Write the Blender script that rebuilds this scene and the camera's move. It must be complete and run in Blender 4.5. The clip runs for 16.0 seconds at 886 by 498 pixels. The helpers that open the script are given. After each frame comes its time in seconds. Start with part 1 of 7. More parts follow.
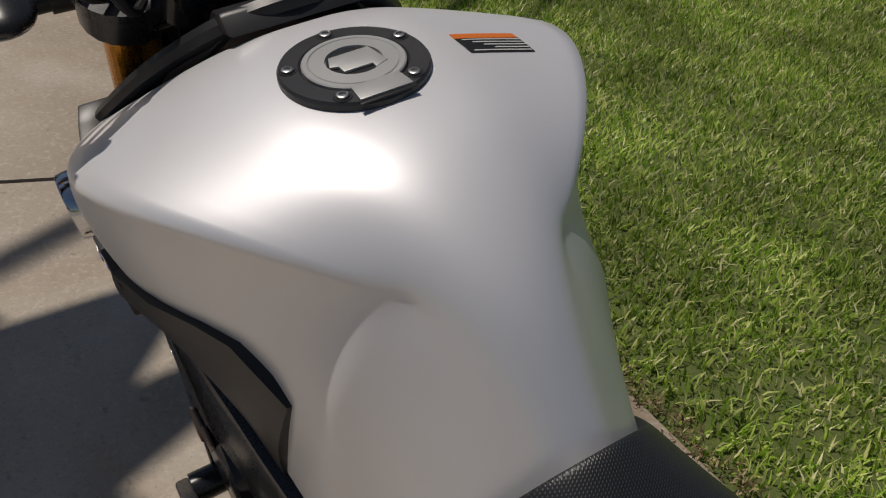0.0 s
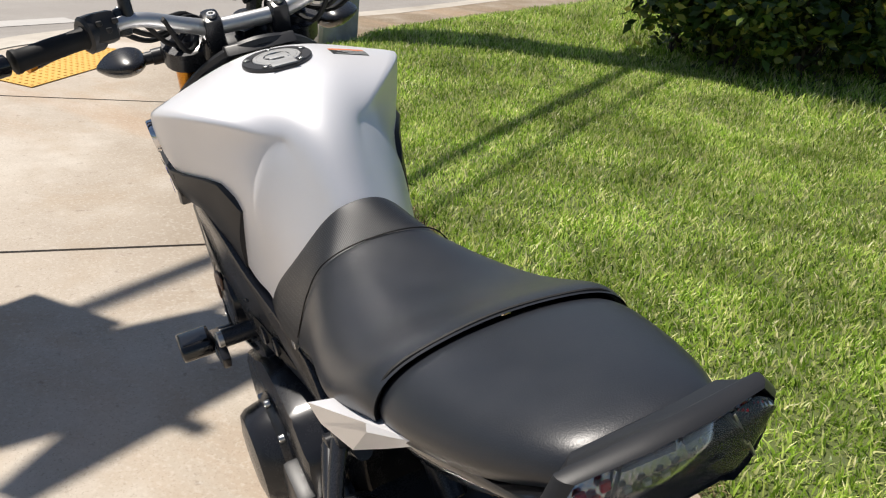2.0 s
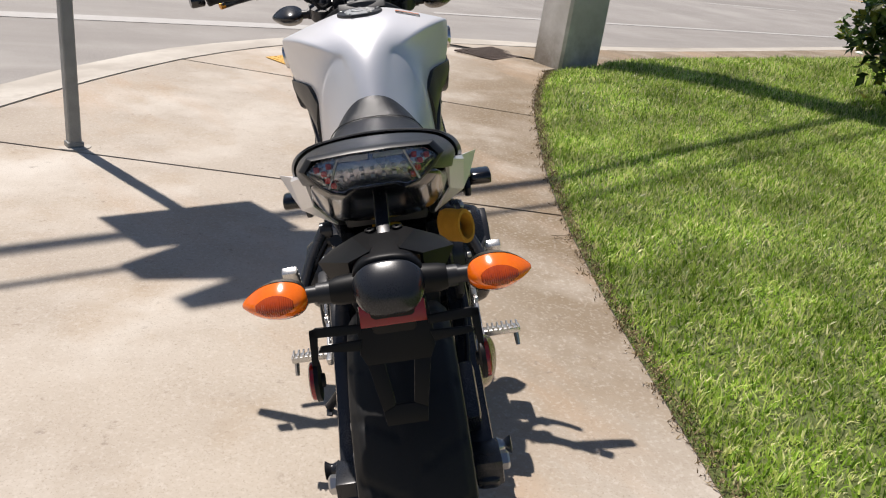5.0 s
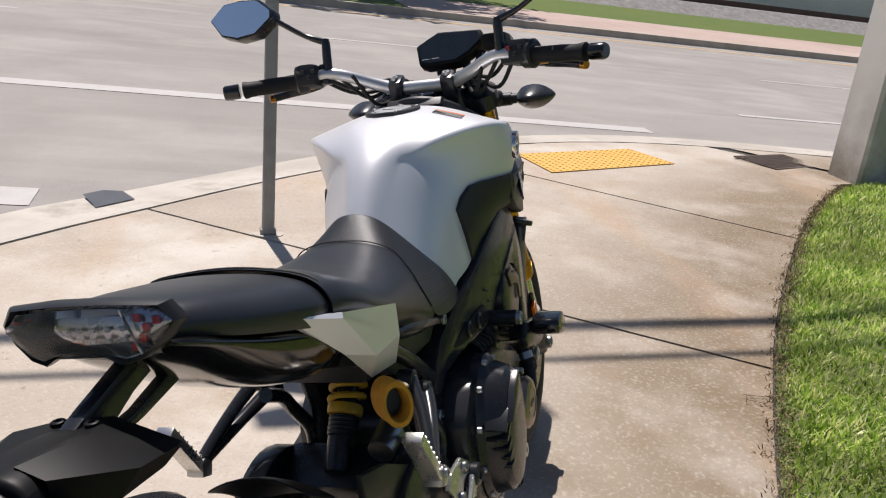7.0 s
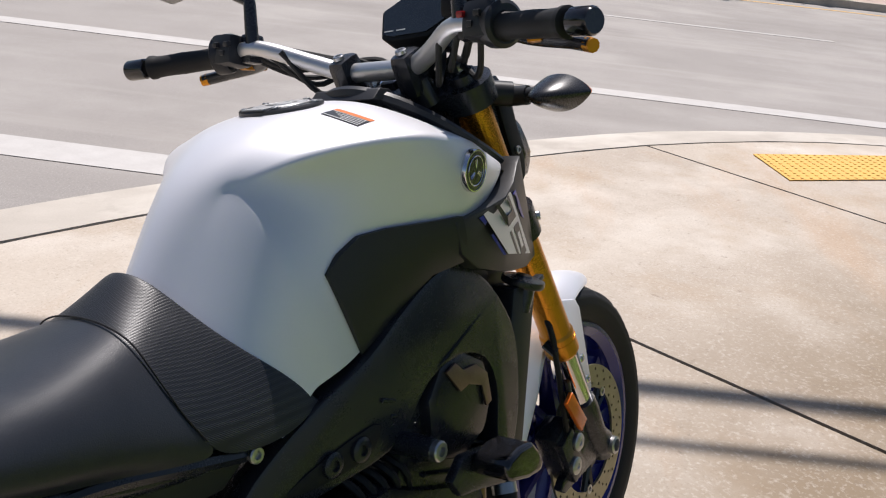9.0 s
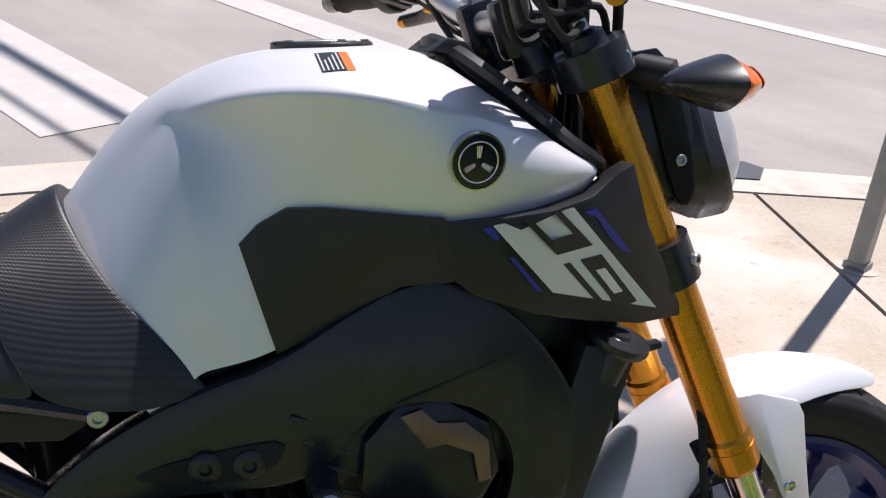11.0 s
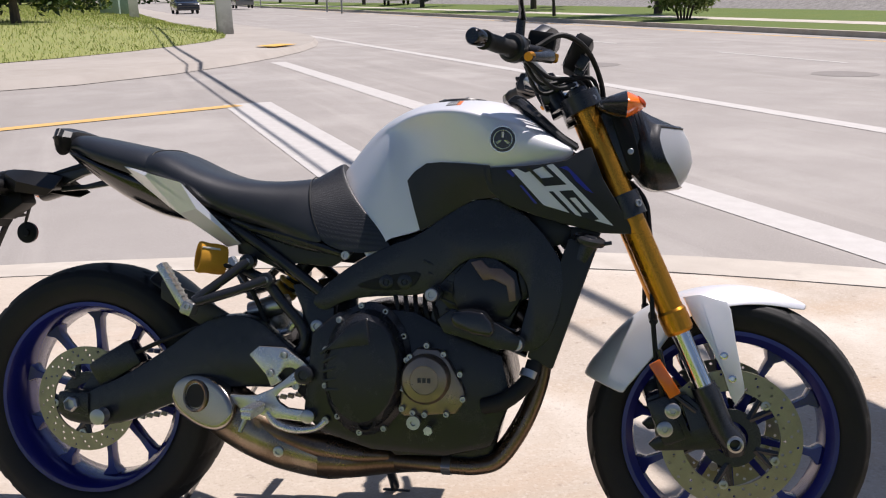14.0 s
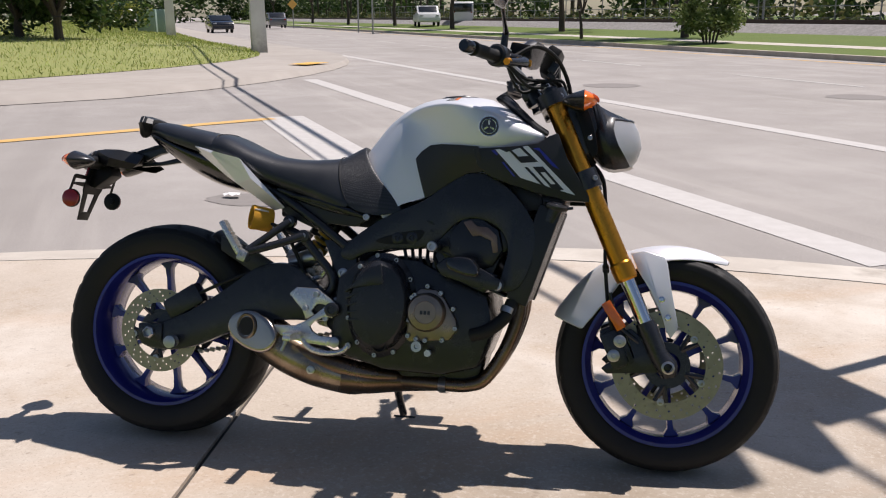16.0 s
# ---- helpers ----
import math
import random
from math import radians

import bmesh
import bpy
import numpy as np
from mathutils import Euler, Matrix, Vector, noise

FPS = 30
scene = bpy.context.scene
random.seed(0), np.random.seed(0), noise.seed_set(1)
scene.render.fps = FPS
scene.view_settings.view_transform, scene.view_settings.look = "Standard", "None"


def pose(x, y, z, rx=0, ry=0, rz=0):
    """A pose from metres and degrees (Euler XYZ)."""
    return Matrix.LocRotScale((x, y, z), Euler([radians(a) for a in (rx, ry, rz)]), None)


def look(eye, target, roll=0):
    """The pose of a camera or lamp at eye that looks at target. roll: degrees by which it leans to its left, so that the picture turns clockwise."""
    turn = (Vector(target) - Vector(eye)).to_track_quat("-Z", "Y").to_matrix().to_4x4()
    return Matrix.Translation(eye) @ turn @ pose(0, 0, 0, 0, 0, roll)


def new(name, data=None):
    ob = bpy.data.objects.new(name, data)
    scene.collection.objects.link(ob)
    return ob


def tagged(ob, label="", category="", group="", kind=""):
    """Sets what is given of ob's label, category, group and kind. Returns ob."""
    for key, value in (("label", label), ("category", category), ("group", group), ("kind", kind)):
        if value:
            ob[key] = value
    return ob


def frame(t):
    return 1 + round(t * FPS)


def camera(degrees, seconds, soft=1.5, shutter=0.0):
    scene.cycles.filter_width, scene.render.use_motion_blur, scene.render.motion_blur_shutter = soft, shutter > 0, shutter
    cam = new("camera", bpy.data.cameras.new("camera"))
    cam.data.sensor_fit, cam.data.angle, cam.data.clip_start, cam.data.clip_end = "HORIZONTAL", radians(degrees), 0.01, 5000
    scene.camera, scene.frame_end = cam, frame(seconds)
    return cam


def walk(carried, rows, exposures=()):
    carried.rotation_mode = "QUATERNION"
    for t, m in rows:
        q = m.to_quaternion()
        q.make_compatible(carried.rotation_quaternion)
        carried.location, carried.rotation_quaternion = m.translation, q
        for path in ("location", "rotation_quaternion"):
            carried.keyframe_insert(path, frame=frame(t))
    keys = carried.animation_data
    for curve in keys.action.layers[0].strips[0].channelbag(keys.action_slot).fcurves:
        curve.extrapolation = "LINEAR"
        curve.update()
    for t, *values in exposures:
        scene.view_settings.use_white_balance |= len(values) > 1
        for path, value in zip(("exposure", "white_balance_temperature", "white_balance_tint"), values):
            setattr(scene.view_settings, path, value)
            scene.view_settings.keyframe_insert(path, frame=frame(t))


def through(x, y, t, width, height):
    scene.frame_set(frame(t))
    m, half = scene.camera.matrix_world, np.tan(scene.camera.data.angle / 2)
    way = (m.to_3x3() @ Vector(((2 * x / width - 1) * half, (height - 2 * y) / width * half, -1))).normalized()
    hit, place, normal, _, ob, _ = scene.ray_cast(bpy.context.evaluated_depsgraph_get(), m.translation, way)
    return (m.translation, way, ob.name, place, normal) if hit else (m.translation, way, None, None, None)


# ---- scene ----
from mathutils.bvhtree import BVHTree

cam = camera(53.0, 16.0, 1.15)
PATH = [
    (0, (0.34, 0.552, 1.211), (1.696, -0.481, 0.165), 11.0),
    (0.5, (0.167, 0.565, 1.207), (1.6, -0.455, 0.255), 8.4),
    (1, (-0.059, 0.547, 1.208), (1.498, -0.344, 0.325), 7.3),
    (1.5, (-0.261, 0.579, 1.233), (1.359, -0.27, 0.423), 5.7),
    (2, (-0.486, 0.638, 1.247), (1.163, -0.215, 0.502), 6.0),
    (2.5, (-0.686, 0.611, 1.243), (1.021, -0.153, 0.533), 7.6),
    (3, (-0.884, 0.557, 1.23), (0.853, -0.078, 0.47), 8.0),
    (3.2, (-0.942, 0.557, 1.228), (0.789, -0.054, 0.433), 7.8),
    (5.3, (-1.34, 0.215, 1.267), (0.525, 0.041, 0.567), 8.4),
    (5.5, (-1.291, 0.163, 1.265), (0.586, 0.053, 0.583), 8.0),
    (6, (-1.092, 0.027, 1.275), (0.802, 0.07, 0.633), 7.5),
    (6.5, (-0.941, -0.118, 1.282), (0.942, 0.124, 0.652), 7.2),
    (7, (-0.78, -0.298, 1.287), (1.058, 0.177, 0.657), 7.2),
    (7.5, (-0.609, -0.373, 1.273), (1.19, 0.227, 0.636), 6.8),
    (8, (-0.363, -0.419, 1.266), (1.379, 0.292, 0.588), 6.7),
    (10.3, (0.463, -0.646, 1.243), (1.514, 0.832, 0.4), 6.0),
    (10.5, (0.527, -0.65, 1.238), (1.462, 0.891, 0.371), 6.0),
    (11, (0.73, -0.683, 1.223), (1.25, 1.029, 0.329), 5.0),
    (11.5, (0.867, -0.785, 1.235), (1.025, 1.026, 0.402), 2.5),
    (12, (0.928, -1.033, 1.223), (0.921, 0.837, 0.514), 1.4),
    (12.5, (0.996, -1.209, 1.243), (0.843, 0.677, 0.596), 0.6),
    (13, (1.11, -1.381, 1.234), (0.849, 0.509, 0.634), 0.8),
    (13.5, (1.161, -1.55, 1.232), (0.857, 0.341, 0.655), -0.8),
    (14, (1.129, -1.759, 1.227), (0.828, 0.138, 0.671), -1.1),
    (14.5, (1.148, -1.927, 1.239), (0.861, -0.021, 0.704), -1.1),
    (15, (1.235, -2.07, 1.238), (0.902, -0.164, 0.733), -0.9),
    (15.5, (1.293, -2.177, 1.229), (0.91, -0.278, 0.73), -0.6),
    (16, (1.286, -2.285, 1.222), (0.925, -0.385, 0.711), -0.5),
]
EXPOSE = [(0, -.98, 6800, 12), (.5, -.42, 6850, 12), (1, -.02, 6850, 12), (1.5, .18, 6750, 11), (3, .1, 6600, 10), (5.5, .05, 6500, 14), (7, .05, 6450, 15), (8, .1, 6400, 15), (10.5, .30, 6250, 17), (11, .37, 6250, 18), (12, .30, 6300, 19), (14, .27, 6400, 18), (16, .16, 6450, 17)]
# the pavement falls towards the street
GRADE = pose(0, 0, 0, -2.14)
walk(cam, [(t, look(e, a, r)) for t, e, a, r in PATH], EXPOSE)

# ---- daylight ----
SUN_WAY = Vector((0.327, 0.292, 0.899)).normalized()
world = bpy.data.worlds.new("sky")
scene.world = world
world.use_nodes = True
_wn = world.node_tree.nodes
_sky = _wn.new("ShaderNodeTexSky")
_sky.sky_type = "NISHITA"
_sky.sun_disc = False
_sky.sun_elevation = math.asin(SUN_WAY.z)
_sky.sun_rotation = math.atan2(SUN_WAY.x, SUN_WAY.y)
_sky.air_density, _sky.dust_density, _sky.ozone_density = 1.0, 0.6, 1.0
_wn["Background"].inputs["Strength"].default_value = 0.066
world.node_tree.links.new(_sky.outputs[0], _wn["Background"].inputs["Color"])
sun_data = bpy.data.lights.new("sun", "SUN")
sun_data.energy, sun_data.angle, sun_data.color = 5.0, radians(0.53), (1.0, 0.95, 0.88)
sun = new("sun", sun_data)
sun.matrix_world = look(SUN_WAY * 30, (0, 0, 0))

# ---- materials ----
def mat(name, col, rough=0.5, metal=0.0, col2=None, scale=30.0, fine=400.0, bump=0.0, bump_mm=0.3, spread=0.5,
        coat=0.0, rough_var=0.1, vary=0.0, island=0.0, spec=0.5, big=0.0, trans=0.0):
    """A surface whose colour wanders between col and col2 at two scales, with wear in its gloss and a fine relief."""
    m = bpy.data.materials.new(name)
    m.use_nodes = True
    nt = m.node_tree
    n, l = nt.nodes, nt.links
    b = n["Principled BSDF"]
    b.inputs["Metallic"].default_value = metal
    b.inputs["Specular IOR Level"].default_value = spec
    b.inputs["Coat Weight"].default_value = coat
    b.inputs["Coat Roughness"].default_value = 0.12
    b.inputs["Transmission Weight"].default_value = trans
    co = n.new("ShaderNodeTexCoord")
    n1 = n.new("ShaderNodeTexNoise")
    n1.inputs["Scale"].default_value, n1.inputs["Detail"].default_value = scale, 6
    n2 = n.new("ShaderNodeTexNoise")
    n2.inputs["Scale"].default_value, n2.inputs["Detail"].default_value = fine, 3
    for t in (n1, n2):
        l.new(co.outputs["Object"], t.inputs["Vector"])
    mix = n.new("ShaderNodeMath")
    mix.operation = "MULTIPLY_ADD"
    mix.inputs[1].default_value = 0.35
    l.new(n2.outputs["Fac"], mix.inputs[0])
    sc = n.new("ShaderNodeMath")
    sc.operation = "MULTIPLY"
    sc.inputs[1].default_value = 0.65
    l.new(n1.outputs["Fac"], sc.inputs[0])
    l.new(sc.outputs[0], mix.inputs[2])
    fac = mix.outputs[0]
    if big:
        n3 = n.new("ShaderNodeTexNoise")
        n3.inputs["Scale"].default_value, n3.inputs["Detail"].default_value = big, 4
        l.new(co.outputs["Object"], n3.inputs["Vector"])
        ad = n.new("ShaderNodeMath")
        ad.operation = "MULTIPLY_ADD"
        ad.inputs[1].default_value = 0.9
        ad.inputs[2].default_value = -0.45
        l.new(n3.outputs["Fac"], ad.inputs[0])
        a2 = n.new("ShaderNodeMath")
        l.new(ad.outputs[0], a2.inputs[0])
        l.new(fac, a2.inputs[1])
        fac = a2.outputs[0]
    ramp = n.new("ShaderNodeMapRange")
    ramp.inputs["From Min"].default_value, ramp.inputs["From Max"].default_value = 0.5 - spread / 2, 0.5 + spread / 2
    l.new(fac, ramp.inputs["Value"])
    cm = n.new("ShaderNodeMix")
    cm.data_type = "RGBA"
    cm.inputs["A"].default_value = (*col, 1)
    cm.inputs["B"].default_value = (*(col2 or [v * 0.82 for v in col]), 1)
    l.new(ramp.outputs[0], cm.inputs["Factor"])
    out = cm.outputs["Result"]
    if vary or island:
        hv = n.new("ShaderNodeHueSaturation")
        src = n.new("ShaderNodeNewGeometry").outputs["Random Per Island"] if island else n.new("ShaderNodeObjectInfo").outputs["Random"]
        vr = n.new("ShaderNodeMapRange")
        amt = island or vary
        vr.inputs["To Min"].default_value, vr.inputs["To Max"].default_value = 1 - amt, 1 + amt
        l.new(src, vr.inputs["Value"])
        l.new(vr.outputs[0], hv.inputs["Value"])
        l.new(out, hv.inputs["Color"])
        out = hv.outputs["Color"]
    l.new(out, b.inputs["Base Color"])
    rr = n.new("ShaderNodeMapRange")
    rr.inputs["To Min"].default_value, rr.inputs["To Max"].default_value = max(0.02, rough - rough_var), min(1, rough + rough_var)
    l.new(fac, rr.inputs["Value"])
    l.new(rr.outputs[0], b.inputs["Roughness"])
    if bump:
        bp = n.new("ShaderNodeBump")
        bp.inputs["Strength"].default_value, bp.inputs["Distance"].default_value = bump, bump_mm / 1000
        l.new(n2.outputs["Fac"], bp.inputs["Height"])
        l.new(bp.outputs[0], b.inputs["Normal"])
    return m


def weave(m, scale, tint=None):
    """Adds a fine woven relief to a material; tint colours the furrows between the ribs."""
    nt = m.node_tree
    n, l = nt.nodes, nt.links
    co = n.new("ShaderNodeTexCoord")
    w = [n.new("ShaderNodeTexWave") for _ in range(2)]
    for i, t in enumerate(w):
        t.bands_direction = "DIAGONAL" if i else "Y"
        t.inputs["Scale"].default_value = scale * (1 + .4 * i)
        l.new(co.outputs["Object"], t.inputs["Vector"])
    mx = n.new("ShaderNodeMath")
    mx.operation = "MULTIPLY"
    l.new(w[0].outputs["Fac"], mx.inputs[0])
    l.new(w[1].outputs["Fac"], mx.inputs[1])
    bp = n.new("ShaderNodeBump")
    bp.inputs["Strength"].default_value, bp.inputs["Distance"].default_value = 0.5, 0.0004
    l.new(mx.outputs[0], bp.inputs["Height"])
    l.new(bp.outputs[0], n["Principled BSDF"].inputs["Normal"])
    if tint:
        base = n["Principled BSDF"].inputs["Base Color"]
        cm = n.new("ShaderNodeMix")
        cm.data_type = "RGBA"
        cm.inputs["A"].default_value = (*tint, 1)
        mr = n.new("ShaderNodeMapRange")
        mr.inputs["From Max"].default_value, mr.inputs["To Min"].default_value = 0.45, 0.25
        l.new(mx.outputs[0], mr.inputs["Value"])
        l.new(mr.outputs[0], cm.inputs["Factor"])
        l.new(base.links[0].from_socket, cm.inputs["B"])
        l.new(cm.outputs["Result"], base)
    return m


def stain(m, col, amount, scale, lo, hi, band=None, stretch=None):
    """Lays a stain of another colour over a material, where a noise runs from lo to hi; band is an extra share."""
    nt = m.node_tree
    n, l = nt.nodes, nt.links
    b = n["Principled BSDF"]
    old = b.inputs["Base Color"].links[0].from_socket
    co = n.new("ShaderNodeTexCoord")
    tx = n.new("ShaderNodeTexNoise")
    tx.inputs["Scale"].default_value, tx.inputs["Detail"].default_value, tx.inputs["Roughness"].default_value = scale, 7, 0.62
    if stretch:
        turn = n.new("ShaderNodeMapping")
        turn.vector_type = "TEXTURE"
        turn.inputs["Rotation"].default_value = (0, 0, radians(30))
        turn.inputs["Scale"].default_value = (1 / stretch[0], 1 / stretch[1], 1)
        l.new(co.outputs["Object"], turn.inputs["Vector"])
        l.new(turn.outputs[0], tx.inputs["Vector"])
    else:
        l.new(co.outputs["Object"], tx.inputs["Vector"])
    mr = n.new("ShaderNodeMapRange")
    mr.inputs["From Min"].default_value, mr.inputs["From Max"].default_value = lo, hi
    mr.inputs["To Max"].default_value = amount
    l.new(tx.outputs["Fac"], mr.inputs["Value"])
    fac = mr.outputs[0]
    if band:
        mu = n.new("ShaderNodeMath")
        mu.operation = "MULTIPLY"
        l.new(fac, mu.inputs[0])
        l.new(band(n, l, co.outputs["Object"]), mu.inputs[1])
        fac = mu.outputs[0]
    mx = n.new("ShaderNodeMix")
    mx.data_type = "RGBA"
    mx.inputs["B"].default_value = (*col, 1)
    l.new(fac, mx.inputs["Factor"])
    l.new(old, mx.inputs["A"])
    l.new(mx.outputs["Result"], b.inputs["Base Color"])
    return m


def glass_mat(name, col, rough=0.03, alpha=0.25, ior=1.45):
    """A thin clear or tinted shell: part see-through, part gloss."""
    m = bpy.data.materials.new(name)
    m.use_nodes = True
    nt = m.node_tree
    n, l = nt.nodes, nt.links
    n.remove(n["Principled BSDF"])
    tr = n.new("ShaderNodeBsdfTransparent")
    tr.inputs[0].default_value = (*col, 1)
    gl = n.new("ShaderNodeBsdfGlossy")
    gl.inputs["Roughness"].default_value = rough
    fr = n.new("ShaderNodeFresnel")
    fr.inputs["IOR"].default_value = ior
    mx = n.new("ShaderNodeMixShader")
    l.new(fr.outputs[0], mx.inputs[0])
    l.new(tr.outputs[0], mx.inputs[1])
    l.new(gl.outputs[0], mx.inputs[2])
    df = n.new("ShaderNodeBsdfDiffuse")
    df.inputs[0].default_value = (*col, 1)
    m2 = n.new("ShaderNodeMixShader")
    m2.inputs[0].default_value = alpha
    l.new(mx.outputs[0], m2.inputs[1])
    l.new(df.outputs[0], m2.inputs[2])
    l.new(m2.outputs[0], n["Material Output"].inputs[0])
    return m


SILVER = mat("silver_paint", (0.79, 0.79, 0.815), 0.38, 0.34, (0.73, 0.73, 0.755), 8, 1500, 0.12, 0.05, coat=0.12, rough_var=0.04)
PLASTIC = mat("black_plastic", (0.014, 0.0145, 0.0165), 0.40, 0, (0.020, 0.0205, 0.023), 14, 900, 0.35, 0.15, spec=0.4)
SATIN = mat("satin_black_paint", (0.0145, 0.0155, 0.019), 0.27, 0, (0.021, 0.0225, 0.027), 10, 500, 0.1, 0.1, spec=0.4, coat=0.1)
DEEP = mat("deep_black_plastic", (0.0045, 0.0045, 0.005), 0.46, 0, (0.0075, 0.0075, 0.008), 16, 600, 0.3, 0.15, spec=0.2)
GLOSS = mat("gloss_black_paint", (0.006, 0.006, 0.007), 0.14, 0, (0.010, 0.010, 0.011), 10, 300, coat=0.3)
RUBBER = mat("tyre_rubber", (0.008, 0.008, 0.0083), 0.62, 0, (0.015, 0.0147, 0.0143), 20, 260, 0.5, 0.4, spec=0.3)
VINYL = mat("black_vinyl", (0.016, 0.018, 0.0225), 0.36, 0, (0.0235, 0.026, 0.032), 18, 620, 0.6, 0.3, spec=0.45)
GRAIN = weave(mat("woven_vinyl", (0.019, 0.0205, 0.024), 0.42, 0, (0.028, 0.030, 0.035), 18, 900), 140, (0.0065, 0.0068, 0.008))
GOLD = mat("gold_anodised", (0.66, 0.29, 0.030), 0.28, 0.9, (0.54, 0.22, 0.022), 6, 700, 0.1, 0.05)
CHROME = mat("chrome", (0.72, 0.72, 0.73), 0.12, 1.0, (0.6, 0.6, 0.62), 20, 300, rough_var=0.06)
STEEL = mat("brushed_steel", (0.5, 0.5, 0.5), 0.33, 0.95, (0.38, 0.38, 0.38), 30, 400, 0.2, 0.1)
BAR = mat("satin_aluminium", (0.60, 0.60, 0.60), 0.36, 0.8, (0.52, 0.52, 0.52), 8, 300, rough_var=0.05)
ALLOY = mat("cast_aluminium", (0.68, 0.67, 0.655), 0.27, 0.85, (0.50, 0.49, 0.47), 25, 500, 0.3, 0.15)
BRONZE = mat("bronze_cover", (0.30, 0.235, 0.19), 0.30, 0.85, (0.20, 0.155, 0.125), 25, 500, 0.2, 0.1)
HEATED = mat("heat_stained_steel", (0.26, 0.18, 0.12), 0.3, 0.9, (0.07, 0.045, 0.035), 9, 200, 0.2, 0.1, big=4)
TITAN = mat("muffler_steel", (0.36, 0.29, 0.215), 0.28, 0.9, (0.12, 0.08, 0.055), 10, 300, 0.2, 0.1, big=5)
BLUE = mat("blue_wheel_paint", (0.011, 0.014, 0.13), 0.22, 0.2, (0.016, 0.02, 0.19), 12, 300, coat=0.3)
BLUEDEC = mat("blue_decal", (0.02, 0.03, 0.36), 0.35)
DISC = mat("disc_steel", (0.37, 0.34, 0.23), 0.4, 0.85, (0.27, 0.25, 0.17), 40, 500, 0.3, 0.1)
AMBER = mat("amber_lens", (1.0, 0.21, 0.006), 0.08, 0, (0.86, 0.13, 0.004), 30, 300, coat=0.6)
AMBERIN = mat("amber_ribs", (0.55, 0.075, 0.003), 0.14, 0, (0.34, 0.035, 0.002), 60, 300, coat=0.5)
ORANGE = mat("amber_plastic", (0.75, 0.16, 0.012), 0.18, 0, (0.62, 0.12, 0.01), 60, 600, 0.3, 0.3, coat=0.4)
REDPL = mat("red_reflector", (0.32, 0.012, 0.012), 0.2, 0, (0.22, 0.01, 0.01), 60, 700, 0.4, 0.3, coat=0.3)
SOCK = mat("mustard_terry_cloth", (0.62, 0.31, 0.02), 0.9, 0, (0.48, 0.22, 0.015), 60, 500, 1.0, 1.2)
YELLOW = mat("yellow_spring_paint", (0.62, 0.37, 0.02), 0.35, 0, (0.5, 0.28, 0.02), 30, 300)
MIRROR = mat("mirror_glass", (0.86, 0.87, 0.9), 0.02, 1.0, (0.85, 0.86, 0.89), 10, 100, rough_var=0.01)
LID = mat("brushed_lid", (0.52, 0.52, 0.51), 0.38, 0.45, (0.46, 0.46, 0.45), 60, 500, 0.2, 0.1)
FLANGE = mat("dark_grey_flange", (0.028, 0.028, 0.030), 0.38, 0.1, (0.04, 0.04, 0.042), 20, 400)
BADGE = mat("badge_enamel", (0.006, 0.007, 0.022), 0.12, 0, (0.004, 0.005, 0.015), 30, 300, coat=0.4)
LABELW = mat("label_print", (0.6, 0.6, 0.58), 0.4)
LABELO = mat("label_orange", (0.75, 0.18, 0.02), 0.4)
LABELK = mat("label_black", (0.02, 0.02, 0.02), 0.35)
LENS = glass_mat("headlamp_lens", (0.95, 0.96, 0.98), 0.04, 0.28)
SMOKE = glass_mat("smoked_lens", (0.93, 0.93, 0.94), 0.04, 0.02)
DASHGL = mat("dash_glass", (0.012, 0.016, 0.02), 0.1, 0, (0.02, 0.025, 0.03), 20, 300, coat=0.3)
ENGINE = mat("black_engine_paint", (0.0135, 0.014, 0.017), 0.26, 0.1, (0.021, 0.022, 0.026), 20, 450, 0.4, 0.25, spec=0.45)
POLISHED = mat("polished_aluminium", (0.42, 0.385, 0.345), 0.19, 1.0, (0.30, 0.26, 0.22), 12, 300, rough_var=0.08)
DARKRED = mat("dull_red_brown_metal", (0.24, 0.17, 0.14), 0.38, 0.7, (0.15, 0.085, 0.07), 20, 300, 0.3, 0.2)


# ---- mesh tools ----
def finish(bm, name, material, angle=38):
    bmesh.ops.recalc_face_normals(bm, faces=bm.faces[:])
    lim = radians(angle)
    for f in bm.faces:
        f.smooth = True
    for e in bm.edges:
        if len(e.link_faces) == 2 and e.calc_face_angle(0) > lim:
            e.smooth = False
    me = bpy.data.meshes.new(name)
    bm.to_mesh(me)
    bm.free()
    me.materials.append(material)
    return me


def part(name, bm, material, parent, label="", sub=0, angle=38):
    """Links a bmesh as one mesh object under a thing or under a part."""
    ob = new(name, finish(bm, name, material, angle))
    ob.parent = parent
    if label:
        ob["label"] = label
    if sub:
        md = ob.modifiers.new("smooth", "SUBSURF")
        md.levels = md.render_levels = sub
    return ob


def thing(name, label, category, m=None, group="", kind=""):
    ob = new(name)
    if m is not None:
        ob.matrix_world = m
    return tagged(ob, label, category, group, kind)


def V(*a):
    return Vector(a)


def basis(axis):
    a = Vector(axis).normalized()
    u = a.orthogonal().normalized()
    return a, u, a.cross(u)


def grid(bm, rows, closed=False):
    """Quads between rows of points; returns the rows of vertices."""
    vs = [[bm.verts.new(p) for p in r] for r in rows]
    for a, b in zip(vs, vs[1:]):
        m = len(a)
        for i in range(m if closed else m - 1):
            j = (i + 1) % m
            try:
                bm.faces.new((a[i], a[j], b[j], b[i]))
            except ValueError:
                pass
    return vs


def cap(bm, ring):
    try:
        bm.faces.new(ring)
    except ValueError:
        pass


